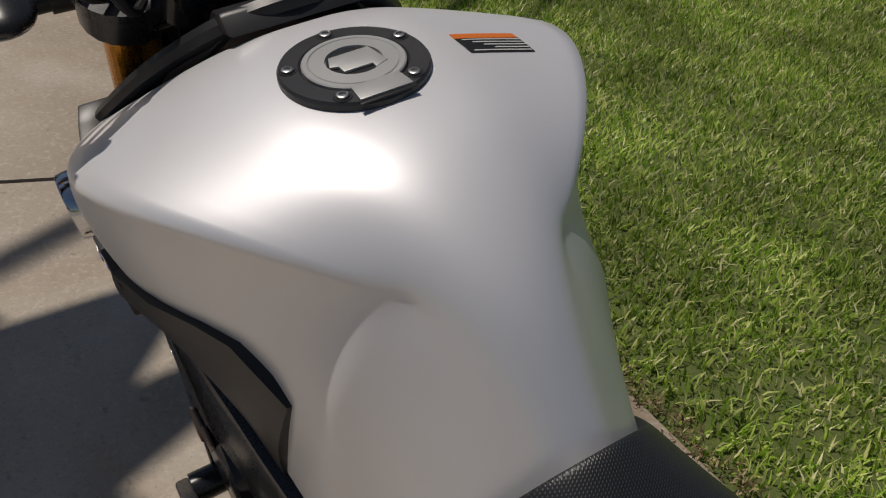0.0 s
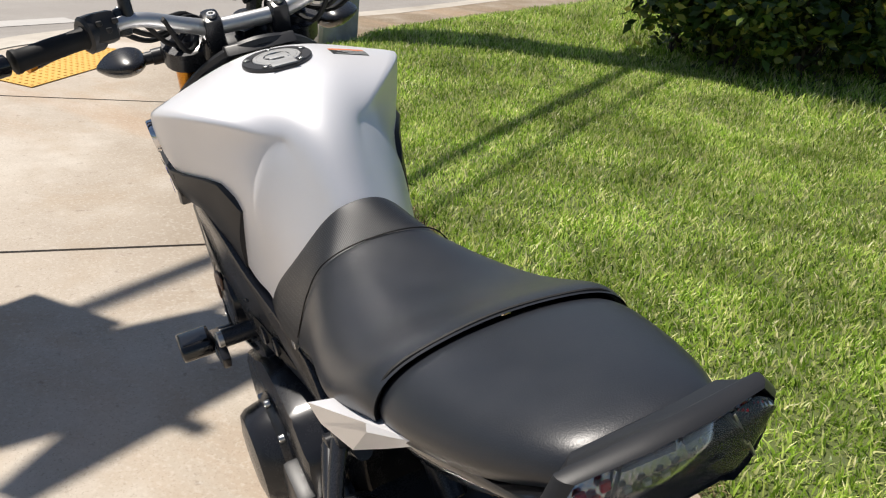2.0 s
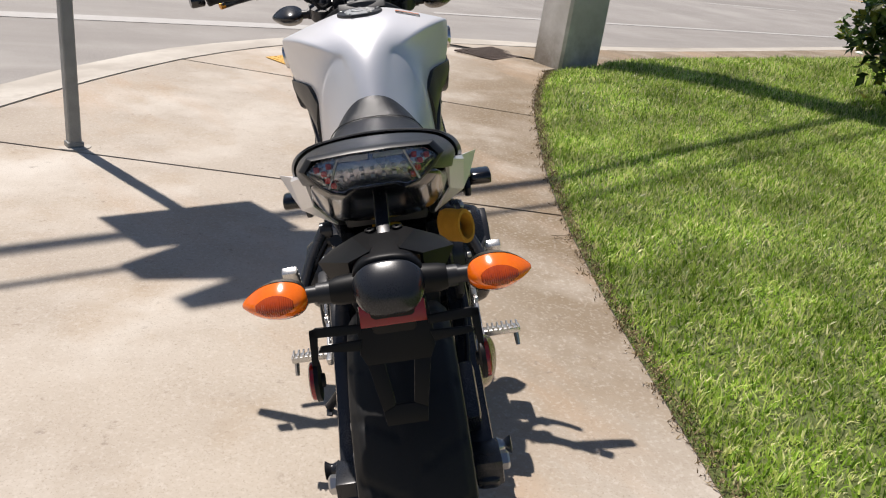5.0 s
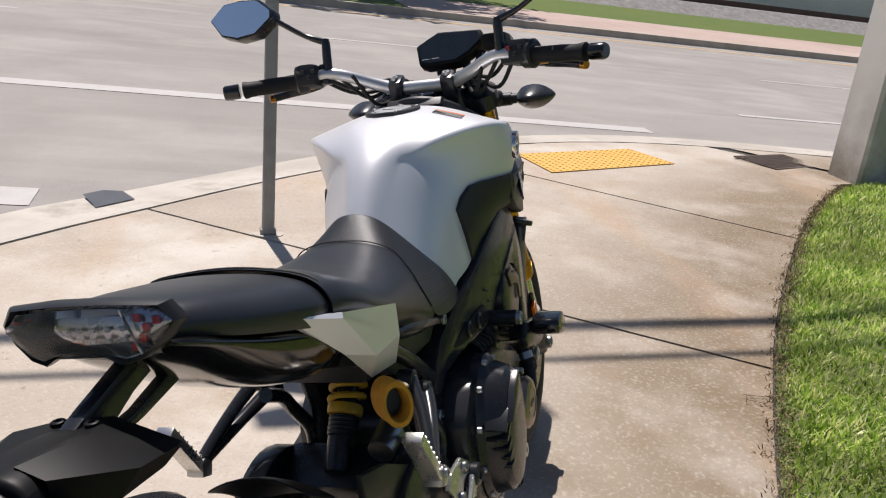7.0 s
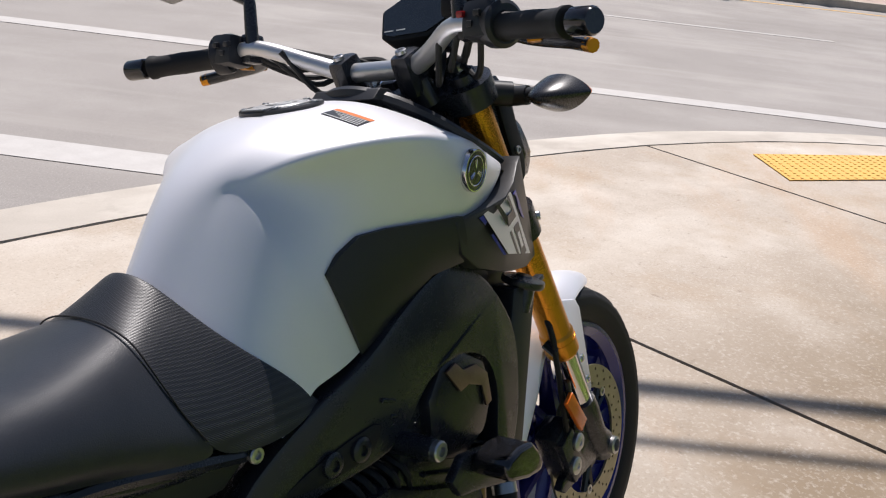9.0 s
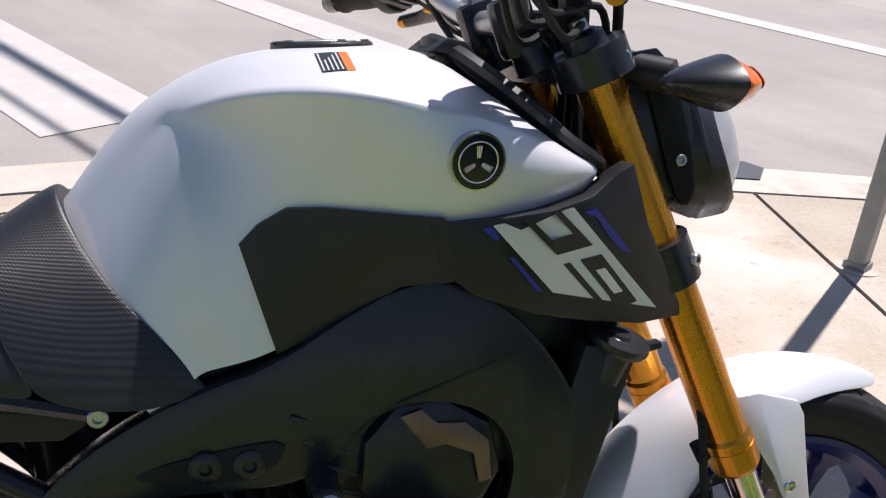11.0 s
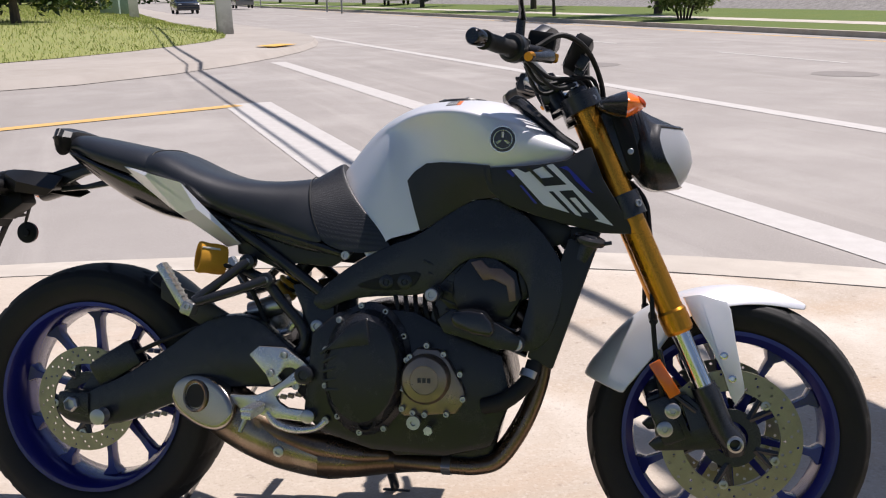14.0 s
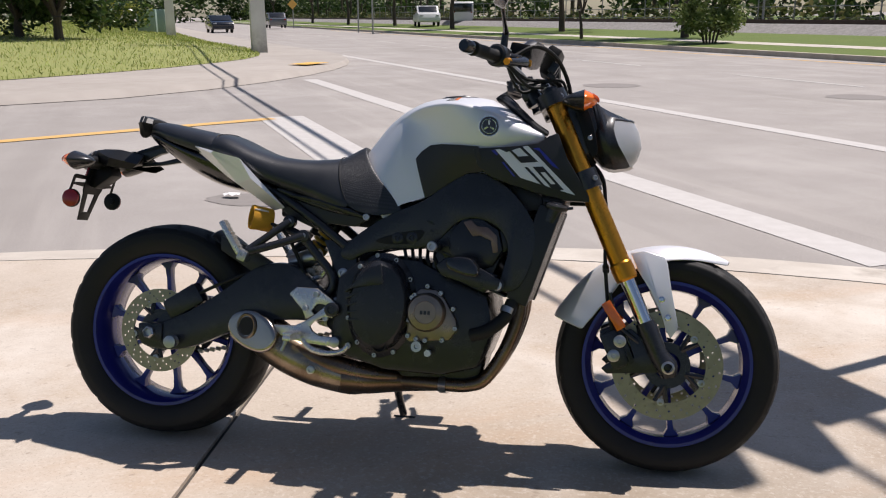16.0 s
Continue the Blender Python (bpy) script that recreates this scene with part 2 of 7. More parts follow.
def smooth_line(pts, k=6):
    """Catmull-Rom through the points."""
    p = [Vector(q) for q in pts]
    p = [2 * p[0] - p[1]] + p + [2 * p[-1] - p[-2]]
    out = []
    for i in range(1, len(p) - 2):
        for s in range(k):
            t = s / k
            a, b, c, d = p[i - 1:i + 3]
            out.append(0.5 * (2 * b + (c - a) * t + (2 * a - 5 * b + 4 * c - d) * t * t + (3 * b - a - 3 * c + d) * t ** 3))
    return out + [p[-2]]


def tube(pts, r, n=12, k=6, bm=None, flat=1.0, caps=True, up=(0, 1, 0)):
    """A round (or flattened) bar along a line; r is one radius, or one for each point."""
    bm = bm or bmesh.new()
    rs = r if isinstance(r, (list, tuple)) else [r] * len(pts)
    line = smooth_line(pts, k) if k > 1 and len(pts) > 2 else [Vector(q) for q in pts]
    rad = np.interp(np.linspace(0, len(pts) - 1, len(line)), range(len(pts)), rs)
    rows = []
    u = None
    for i, p in enumerate(line):
        d = (line[min(i + 1, len(line) - 1)] - line[max(i - 1, 0)]).normalized()
        ref = u if u is not None else Vector(up)
        u = ref - d * ref.dot(d)
        if u.length < 1e-4:
            u = d.orthogonal()
        u.normalize()
        w = d.cross(u)
        rows.append([p + (u * math.cos(a) * flat + w * math.sin(a)) * rad[i] for a in [2 * math.pi * q / n for q in range(n)]])
    vs = grid(bm, rows, True)
    if caps:
        cap(bm, vs[0][::-1])
        cap(bm, vs[-1])
    return bm


def lathe(profile, origin, axis=(0, 1, 0), n=40, bm=None, closed=False, arc=None):
    """Turns (radius, along) points about an axis."""
    bm = bm or bmesh.new()
    a, u, w = basis(axis)
    o = Vector(origin)
    rows = [[o + a * h + (u * math.cos(t) + w * math.sin(t)) * r for t in [2 * math.pi * q / n for q in range(n)]] for r, h in profile]
    if closed:
        rows.append(rows[0])
    vs = grid(bm, rows, True)
    if closed:
        bmesh.ops.remove_doubles(bm, verts=bm.verts[:], dist=1e-6)
    else:
        if profile[0][0] > 1e-6:
            cap(bm, vs[0][::-1])
        if profile[-1][0] > 1e-6:
            cap(bm, vs[-1])
        bmesh.ops.remove_doubles(bm, verts=bm.verts[:], dist=1e-6)
    return bm


def block(c, size, bevel=0.004, rot=(0, 0, 0), bm=None, seg=2):
    """A box with rounded edges."""
    own = bmesh.new()
    bmesh.ops.create_cube(own, size=1, matrix=pose(*c, *rot) @ Matrix.Diagonal((*size, 1)))
    if bevel:
        bmesh.ops.bevel(own, geom=own.edges[:] + own.verts[:], offset=bevel, segments=seg, affect="EDGES", profile=0.6)
    if bm is None:
        return own
    return merge(bm, own)


def merge(bm, other):
    me = bpy.data.meshes.new("tmp")
    other.to_mesh(me)
    other.free()
    bm.from_mesh(me)
    bpy.data.meshes.remove(me)
    return bm


def rounded(poly, n=2):
    """The same outline with its corners cut round."""
    for _ in range(n):
        poly = [tuple(a * k + b * (1 - k) for a, b in zip(p, q)) for p, q in zip(poly, poly[1:] + poly[:1]) for k in (.75, .25)]
    return poly


def slab(poly, y0, y1, bevel=0.003, holes=(), put=None, seg=2):
    """A plate: a polygon in x and z from y0 to y1, with round holes (x, z, r); put maps (x, y, z) to a place."""
    bm = bmesh.new()
    put = put or (lambda x, y, z: Vector((x, y, z)))
    loops = [[(x, z) for x, z in poly]]
    for hx, hz, hr in holes:
        loops.append([(hx + hr * math.cos(a), hz + hr * math.sin(a)) for a in [2 * math.pi * i / 8 for i in range(8)]])
    edges = []
    for lp in loops:
        vs = [bm.verts.new((x, 0, z)) for x, z in lp]
        edges += [bm.edges.new((vs[i], vs[(i + 1) % len(vs)])) for i in range(len(vs))]
    if holes:
        bmesh.ops.triangle_fill(bm, edges=edges, use_beauty=True)
    else:
        bm.faces.new(bm.verts[:])
    ret = bmesh.ops.extrude_face_region(bm, geom=bm.faces[:])
    top = [e for e in ret["geom"] if isinstance(e, bmesh.types.BMVert)]
    top_set = set(top)
    for v in bm.verts:
        v.co.y = y1 if v in top_set else y0
    bmesh.ops.recalc_face_normals(bm, faces=bm.faces[:])
    if bevel and not holes:
        sharp = [e for e in bm.edges if len(e.link_faces) == 2 and e.calc_face_angle(0) > 0.5]
        bmesh.ops.bevel(bm, geom=sharp, offset=bevel, segments=seg, affect="EDGES", profile=0.6)
    for v in bm.verts:
        v.co = put(*v.co)
    return bm


def annulus(r0, r1, y0, y1, c, holes=(), n=72):
    """A flat ring about the y axis at c, with round holes (angle, radius, size)."""
    cx, cy, cz = c
    bm = bmesh.new()
    loops = [[(r1 * math.cos(2 * math.pi * i / n), r1 * math.sin(2 * math.pi * i / n)) for i in range(n)],
             [(r0 * math.cos(2 * math.pi * i / n), r0 * math.sin(2 * math.pi * i / n)) for i in range(n)]]
    for a, r, s in holes:
        loops.append([(r * math.cos(a) + s * math.cos(q), r * math.sin(a) + s * math.sin(q)) for q in [math.pi * i / 3 for i in range(6)]])
    edges = []
    for lp in loops:
        vs = [bm.verts.new((cx + x, cy + y0, cz + z)) for x, z in lp]
        edges += [bm.edges.new((vs[i], vs[(i + 1) % len(vs)])) for i in range(len(vs))]
    bmesh.ops.triangle_fill(bm, edges=edges, use_beauty=True)
    ret = bmesh.ops.extrude_face_region(bm, geom=bm.faces[:])
    bmesh.ops.translate(bm, vec=(0, y1 - y0, 0), verts=[e for e in ret["geom"] if isinstance(e, bmesh.types.BMVert)])
    return bm


def mirrored(rows):
    """Half sections (from the middle outwards, y >= 0) made whole."""
    return [[(x, -y, z) for x, y, z in r[:0:-1]] + list(r) for r in rows]


def shell(rows, thick=0.0, bm=None):
    """A sheet through rows of points; with a thickness it gets an inner side."""
    bm = bm or bmesh.new()
    vs = grid(bm, rows)
    if thick:
        bmesh.ops.recalc_face_normals(bm, faces=bm.faces[:])
        bmesh.ops.solidify(bm, geom=bm.faces[:], thickness=thick)
    return bm


def plate(rows, inward):
    """A closed plate: an outer sheet through rows of points, and the same sheet moved inward."""
    d = Vector(inward)
    bm = bmesh.new()
    out = grid(bm, rows)
    inn = grid(bm, [[Vector(p) + d for p in r] for r in rows])
    rim = lambda g: g[0] + [r[-1] for r in g[1:-1]] + g[-1][::-1] + [r[0] for r in g[-2:0:-1]]
    a, b = rim(out), rim(inn)
    for i in range(len(a)):
        j = (i + 1) % len(a)
        bm.faces.new((a[i], a[j], b[j], b[i]))
    return bm


def screw(parent, at, axis, r=0.006, h=0.004, material=None, name="bolt"):
    """A socket-head bolt."""
    bm = lathe([(r, 0), (r, h * 0.8), (r * 0.85, h), (r * 0.5, h), (r * 0.45, h * 0.4), (0, h * 0.4)], at, axis, 12)
    return part(name, bm, material or STEEL, parent)

# ---- ground ----
FALL = -0.03737           # pavement falls towards the street
ROAD_Z = -0.13
U = (0.866, 0.5)          # across the main road
D = (0.5, -0.866)         # along the main road


def us(u, s):
    """A plan point from the distance across the main road and along it."""
    return (U[0] * u + D[0] * s, U[1] * u + D[1] * s)


CONC = mat("pavement_concrete", (0.50, 0.438, 0.362), 0.85, 0, (0.37, 0.312, 0.25), 3.2, 90, 0.6, 1.2, spread=0.7, big=0.7, vary=0.05)


def lawn_wash(n, l, at):
    """Share of soil washed from the lawn over the pavement beside it."""
    def op(kind, a, b):
        m = n.new("ShaderNodeMath")
        m.operation = kind
        for i, v in enumerate((a, b)):
            if isinstance(v, (int, float)):
                m.inputs[i].default_value = v
            else:
                l.new(v, m.inputs[i])
        return m.outputs[0]
    xyz = n.new("ShaderNodeSeparateXYZ")
    l.new(at, xyz.inputs[0])
    x, y = xyz.outputs[0], xyz.outputs[1]
    past = op("MAXIMUM", op("SUBTRACT", x, 2.6), 0)
    d = op("ADD", op("ADD", y, 0.76), op("MULTIPLY", op("MULTIPLY", past, past), 0.06))
    near = n.new("ShaderNodeMapRange")
    near.interpolation_type = "SMOOTHSTEP"
    near.inputs["From Min"].default_value, near.inputs["From Max"].default_value = 1.4, 0.1
    l.new(d, near.inputs["Value"])
    on = n.new("ShaderNodeMapRange")
    on.interpolation_type = "SMOOTHSTEP"
    on.inputs["From Min"].default_value, on.inputs["From Max"].default_value = -0.3, 1.6
    l.new(x, on.inputs["Value"])
    return op("MULTIPLY", near.outputs[0], on.outputs[0])


stain(CONC, (0.62, 0.57, 0.50), 0.8, 0.9, 0.48, 0.66)
stain(CONC, (0.36, 0.265, 0.17), 0.55, 1.7, 0.52, 0.70)
stain(CONC, (0.185, 0.130, 0.070), 0.88, 2.0, 0.16, 0.54, lawn_wash)
stain(CONC, (0.44, 0.30, 0.19), 0.5, 1.0, 0.53, 0.66, stretch=(0.3, 1.3, 1.0))
stain(CONC, (0.17, 0.13, 0.10), 0.5, 26, 0.62, 0.72)
stain(CONC, (0.62, 0.57, 0.50), 0.35, 70, 0.52, 0.68)
stain(CONC, (0.24, 0.19, 0.14), 0.42, 150, 0.56, 0.66)
CONC2 = mat("kerb_concrete", (0.52, 0.475, 0.41), 0.85, 0, (0.38, 0.34, 0.29), 5, 120, 0.6, 1.0, spread=0.7, big=0.9)
CONC3 = mat("grey_pavement_concrete", (0.40, 0.365, 0.325), 0.88, 0, (0.30, 0.27, 0.235), 3, 120, 0.6, 1.0, spread=0.8, big=0.5)
ASPH = mat("bleached_asphalt", (0.335, 0.31, 0.285), 0.9, 0, (0.255, 0.235, 0.215), 1.6, 160, 0.7, 2.0, spread=0.8, big=0.25)
stain(CONC2, (0.64, 0.60, 0.53), 0.7, 1.3, 0.46, 0.66)
stain(CONC2, (0.20, 0.16, 0.12), 0.6, 2.6, 0.56, 0.72)
stain(ASPH, (0.40, 0.375, 0.345), 0.7, 0.5, 0.48, 0.66)
stain(ASPH, (0.16, 0.15, 0.14), 0.45, 70, 0.56, 0.70)
stain(ASPH, (0.47, 0.44, 0.41), 0.55, 115, 0.54, 0.66)
stain(ASPH, (0.215, 0.195, 0.175), 0.32, 0.8, 0.50, 0.66, stretch=(1.0, 0.06, 1.0))
stain(ASPH, (0.43, 0.40, 0.365), 0.32, 1.9, 0.54, 0.68, stretch=(1.0, 0.05, 1.0))
WHITE = mat("worn_white_road_paint", (0.56, 0.54, 0.51), 0.7, 0, (0.40, 0.38, 0.355), 9, 90, 0.4, 0.6, spread=0.9)
YELLOWP = mat("worn_yellow_road_paint", (0.72, 0.42, 0.10), 0.7, 0, (0.5, 0.34, 0.16), 9, 90, 0.4, 0.6, spread=0.9)
TACTILE = mat("yellow_tactile_paving", (0.78, 0.46, 0.10), 0.6, 0, (0.66, 0.37, 0.08), 6, 90, 0.3, 0.6)
SOIL = mat("soil_and_thatch", (0.062, 0.09, 0.020), 0.95, 0, (0.125, 0.145, 0.042), 14, 160, 0.8, 4, spread=0.8)
IRON = mat("rusty_iron_grate", (0.07, 0.055, 0.045), 0.7, 0.4, (0.12, 0.085, 0.065), 30, 200, 0.5, 0.6)
JOINT = mat("dark_joint_filler", (0.05, 0.043, 0.036), 0.95, 0, (0.08, 0.07, 0.06), 30, 200)

# back of the kerb, road edge and lawn edge in plan
KERB_IN = [(-14, -2.6), (-6, 0.45), (-3, 1.55), (-1.6, 2.02), (0, 2.38), (1.2, 2.47), (2.2, 2.34), (2.9, 2.17), (3.6, 1.99), (4.4, 1.72), (5.3, 1.32), (6.2, 0.66), (6.8, -0.2), (7.2, -1.4), (7.75, -3.0), (11.0, -8.63), (16, -17.3), (30, -41.5)]
KERB_OUT = [(-14, -2.1), (-6, 0.92), (-3, 1.95), (-1.6, 2.4), (0, 2.72), (1.3, 2.84), (2.5, 2.70), (3.2, 2.50), (4.0, 2.28), (5.0, 1.97), (6.0, 1.52), (7.0, 0.75), (7.6, -0.3), (7.85, -1.4), (8.35, -3.1), (11.4, -8.4), (16.4, -17.05), (30.4, -41.3)]
LAWN = [(-14, -1.9), (-6, -0.93), (-3, -0.79), (0, -0.735), (1.5, -0.728), (2.6, -0.775), (3.3, -0.85), (4.6, -1.04), (5.6, -1.28), (6.15, -1.5), (6.55, -2.3), (6.9, -3.2), (10.1, -8.9), (15, -17.6), (29, -42)]


def curve(pts, k=5):
    return [(p.x, p.y) for p in smooth_line([(x, y, 0) for x, y in pts], k)]


def fit_len(line, n):
    """The line again with n points at even steps."""
    a = np.array(line)
    s = np.concatenate([[0], np.cumsum(np.linalg.norm(np.diff(a, axis=0), axis=1))])
    t = np.linspace(0, s[-1], n)
    return list(zip(np.interp(t, s, a[:, 0]), np.interp(t, s, a[:, 1])))


def lie(x, y):
    """Height of the pavement."""
    return FALL * max(min(y, 3.0), -9.0)


def turf(x, y):
    """Height of the lawn, which crowns a little above the pavement's edge."""
    edge = np.interp(x, [p[0] for p in LAWN], [p[1] for p in LAWN])
    crown = 0.11 + 0.16 * np.clip((x - 3) / 3, 0, 1)
    return FALL * np.clip(y, -9, 3) + crown * (1 - np.exp(-np.maximum(edge - y, 0) / 1.1))


def strip(a, b, za, zb, bm=None):
    bm = bm or bmesh.new()
    grid(bm, [[(x, y, za(x, y)) for x, y in a], [(x, y, zb(x, y)) for x, y in b]])
    return bm


def ribbon(bm, pts, w, z, skew=0.0):
    """A flat painted line of width w along plan points."""
    for (x0, y0), (x1, y1) in zip(pts, pts[1:]):
        d = Vector((x1 - x0, y1 - y0)).normalized()
        nx, ny = -d.y * w / 2, d.x * w / 2
        vs = [bm.verts.new(p) for p in ((x0 + nx, y0 + ny, z), (x0 - nx, y0 - ny, z), (x1 - nx, y1 - ny, z), (x1 + nx, y1 + ny, z))]
        bm.faces.new(vs)


setting = {}


def structure(name, bm, material, label, category, angle=38):
    ob = new(name, finish(bm, name, material, angle))
    setting[name] = ob
    return tagged(ob, label, category, kind="structure")


bm = bmesh.new()
grid(bm, [[(x, y, ROAD_Z) for x in (-900, -60, -20, 0, 20, 60, 900)] for y in (-900, -60, -20, 0, 20, 60, 900)])
road = structure("road", bm, ASPH, "sun-bleached grey asphalt road at a wide junction", "road")

N = 150
kin, kout, lawn = fit_len(curve(KERB_IN), N), fit_len(curve(KERB_OUT), N), fit_len(curve(LAWN), N)
# base under the paving slabs
bm = strip(lawn, kin, lambda x, y: lie(x, y) - 0.012, lambda x, y: lie(x, y) - 0.012)
base = structure("pavement", bm, JOINT, "pale concrete pavement in large slabs with dark joints", "pavement")
# kerb: flush back edge, low face down to the road
bm = bmesh.new()
mid = [((a[0] * 0.45 + b[0] * 0.55), (a[1] * 0.45 + b[1] * 0.55)) for a, b in zip(kin, kout)]
kin2 = [((a[0] * 0.945 + b[0] * 0.055), (a[1] * 0.945 + b[1] * 0.055)) for a, b in zip(kin, kout)]
grid(bm, [[(x, y, -0.25) for x, y in kin2], [(x, y, lie(x, y) - 0.004) for x, y in kin2],
          [(x, y, lie(x, y) - 0.012) for x, y in mid], [(x, y, ROAD_Z + 0.012) for x, y in kout], [(x, y, -0.25) for x, y in kout]])
structure("kerb", bm, CONC2, "low pale concrete kerb and gutter curving round the corner", "kerb")

# lawn soil
far = [(x - 3 if x < 0 else x, -60 if x < 10 else y - 30) for x, y in lawn]
bm = bmesh.new()
rows = []
for f in (0, 0.003, 0.008, 0.014, 0.022, 0.033, 0.05, 0.08, 0.2, 0.5, 1):
    rows.append([(x, y + (-70 - y) * f, float(turf(x, y + (-70 - y) * f)) - (0.012 if f else 0.03)) for x, y in lawn])
grid(bm, rows)
structure("ground", bm, SOIL, "lawn ground with thatch under green grass", "ground")

# paving slabs: joints cross the pavement, the slabs keep a small gap
JOINTS = [(-14, -14.4), (-11.5, -11.9), (-9.0, -9.4), (-6.6, -7.0), (-4.4, -4.6), (-2.05, -2.05), (0.25, -0.10), (2.345, 2.885), (4.27, 5.13), (6.3, 6.9)]


def joint_line(xl, xk, q):
    """A point at share q from the lawn edge to the kerb on a joint."""
    la, ka = np.array(lawn), np.array(kin)
    yl = np.interp(xl, la[:, 0], la[:, 1])
    yk = np.interp(xk, ka[:, 0], ka[:, 1])
    return (xl + (xk - xl) * q, yl + (yk - yl) * q)


la, ka = np.array(lawn), np.array(kin)
for (l0, k0), (l1, k1) in zip(JOINTS, JOINTS[1:]):
    bm = bmesh.new()
    g = 0.009
    ls = np.linspace(l0 + g, l1 - g, 9)
    ks = np.linspace(k0 + g, k1 - g, 9)
    rows = []
    for q in (0.004, 0.25, 0.5, 0.75, 0.996):
        row = []
        for a, b in zip(ls, ks):
            x, y = joint_line(a, b, q)
            row.append((x, y, lie(x, y)))
        rows.append(row)
    vs = grid(bm, rows)
    ret = bmesh.ops.extrude_face_region(bm, geom=bm.faces[:])
    bmesh.ops.translate(bm, vec=(0, 0, -0.05), verts=[e for e in ret["geom"] if isinstance(e, bmesh.types.BMVert)])
    part("slab", bm, CONC, base)
# the end of the walk at the corner and along the main road
bm = bmesh.new()
sel_l = [p for p in lawn if p[0] > 6.31]
sel_k = [p for p in kin if p[0] > 6.9]
n = 40
rows = [fit_len(sel_l, n), fit_len(sel_k, n)]
grid(bm, [[(x, y, lie(x, y)) for x, y in r] for r in rows])
part("slab", bm, CONC, base)

# tactile panel of the kerb ramp, with its domes
tq = [(5.46, 0.86), (6.27, 0.13), (5.93, -0.24), (5.02, 0.52)]
bm = bmesh.new()
a, b, c, d = [Vector((x, y, lie(x, y) + 0.004)) for x, y in tq]
vs = [bm.verts.new(p) for p in (a, b, c, d)]
f = bm.faces.new(vs)
ret = bmesh.ops.extrude_face_region(bm, geom=[f])
bmesh.ops.translate(bm, vec=(0, 0, 0.004), verts=[e for e in ret["geom"] if isinstance(e, bmesh.types.BMVert)])
for i in range(20):
    for j in range(11):
        p = (a.lerp(b, (i + 0.5) / 20)).lerp(d.lerp(c, (i + 0.5) / 20), (j + 0.5) / 11) + V(0, 0, 0.004)
        lathe([(0.011, 0), (0.009, 0.004), (0, 0.005)], p, (0, 0, 1), 6, bm)
tagged(new("tactile_panel", finish(bm, "tactile_panel", TACTILE)), "yellow tactile warning panel set in the kerb ramp", "tactile paving")

# iron grate beside the pillar
gp = thing("drain_grate", "rusty dark iron drain grate set in the pavement", "drain grate", pose(6.62, -1.02, lie(6.6, -1.0) + 0.003, 0, 0, -40))
part("frame", merge(block((0, 0.19, 0), (0.62, 0.025, 0.012), 0.002), block((0, -0.19, 0), (0.62, 0.025, 0.012), 0.002)), IRON, gp)
bar_mesh = finish(block((0, 0, 0), (0.016, 0.37, 0.01), 0.002), "bar", IRON)
for i in range(20):
    o = new("bar", bar_mesh)
    o.parent = gp
    o.location = (-0.3 + i * 0.0315, 0, 0)

# painted lines
bm = bmesh.new()
z = ROAD_Z + 0.004
ribbon(bm, [us(7.1, -32), us(7.1, 4.0)], 0.25, z)
ribbon(bm, [us(3.75, -16.9), us(3.85, -1.0)], 0.31, z)
ribbon(bm, [us(1.93, -9.75), us(1.93, -2.6)], 0.62, z)
structure("crosswalk_lines", bm, WHITE, "worn white crosswalk and stop lines on the road", "road marking")
bm = bmesh.new()
ribbon(bm, [us(8.6, 5.9), us(8.6, 60)], 0.12, z)
for k in range(-9, 8):
    ribbon(bm, [us(12.7, 8.8 + 7.6 * k), us(12.7, 12.4 + 7.6 * k)], 0.12, z)
structure("lane_lines", bm, WHITE, "white lane lines on the main road", "road marking")
bm = bmesh.new()
ribbon(bm, [(-3.22, 9.18), (-9.5, 2.12)], 0.24, z + .004)
ribbon(bm, [us(18.1, -80), us(18.1, 80)], 0.16, z)
structure("yellow_lines", bm, YELLOWP, "worn yellow centre and edge lines on the road", "road marking")

# ---- motorcycle: large forms ----
LEAN = GRADE @ pose(0, 0, 0, -12.5)
bike = thing("motorcycle", "silver and black naked motorcycle, blue wheels, leaning on its stand", "motorcycle", LEAN)
FW, RW = V(1.457, 0, 0.300), V(0, 0, 0.315)


def treaded(profile, c, n=240, cuts=20):
    """A tyre turned about y, with slanting cuts sunk into the shoulders of its tread."""
    r_max = max(r for r, _ in profile)
    w_max = max(h for _, h in profile)
    fine = []
    for (r0, h0), (r1, h1) in zip(profile, profile[1:] + profile[:1]):
        steps = 4 if min(r0, r1) > r_max - .05 else 1
        fine += [(r0 + (r1 - r0) * k / steps, h0 + (h1 - h0) * k / steps) for k in range(steps)]
    rows = []
    for r, h in fine:
        f = abs(h) / w_max
        row = []
        for i in range(n):
            q = (i / n * cuts + .55 * f + (.5 if h < 0 else 0)) % 1
            on = .18 < f < .93 and r > r_max - .045 and abs(q - .5) < .055
            rr_ = r - (.0035 if on else 0)
            t = 2 * math.pi * i / n
            row.append((c[0] + rr_ * math.cos(t), c[1] + h, c[2] + rr_ * math.sin(t)))
        rows.append(row)
    bm = bmesh.new()
    grid(bm, rows + rows[:1], True)
    bmesh.ops.remove_doubles(bm, verts=bm.verts[:], dist=1e-6)
    return bm


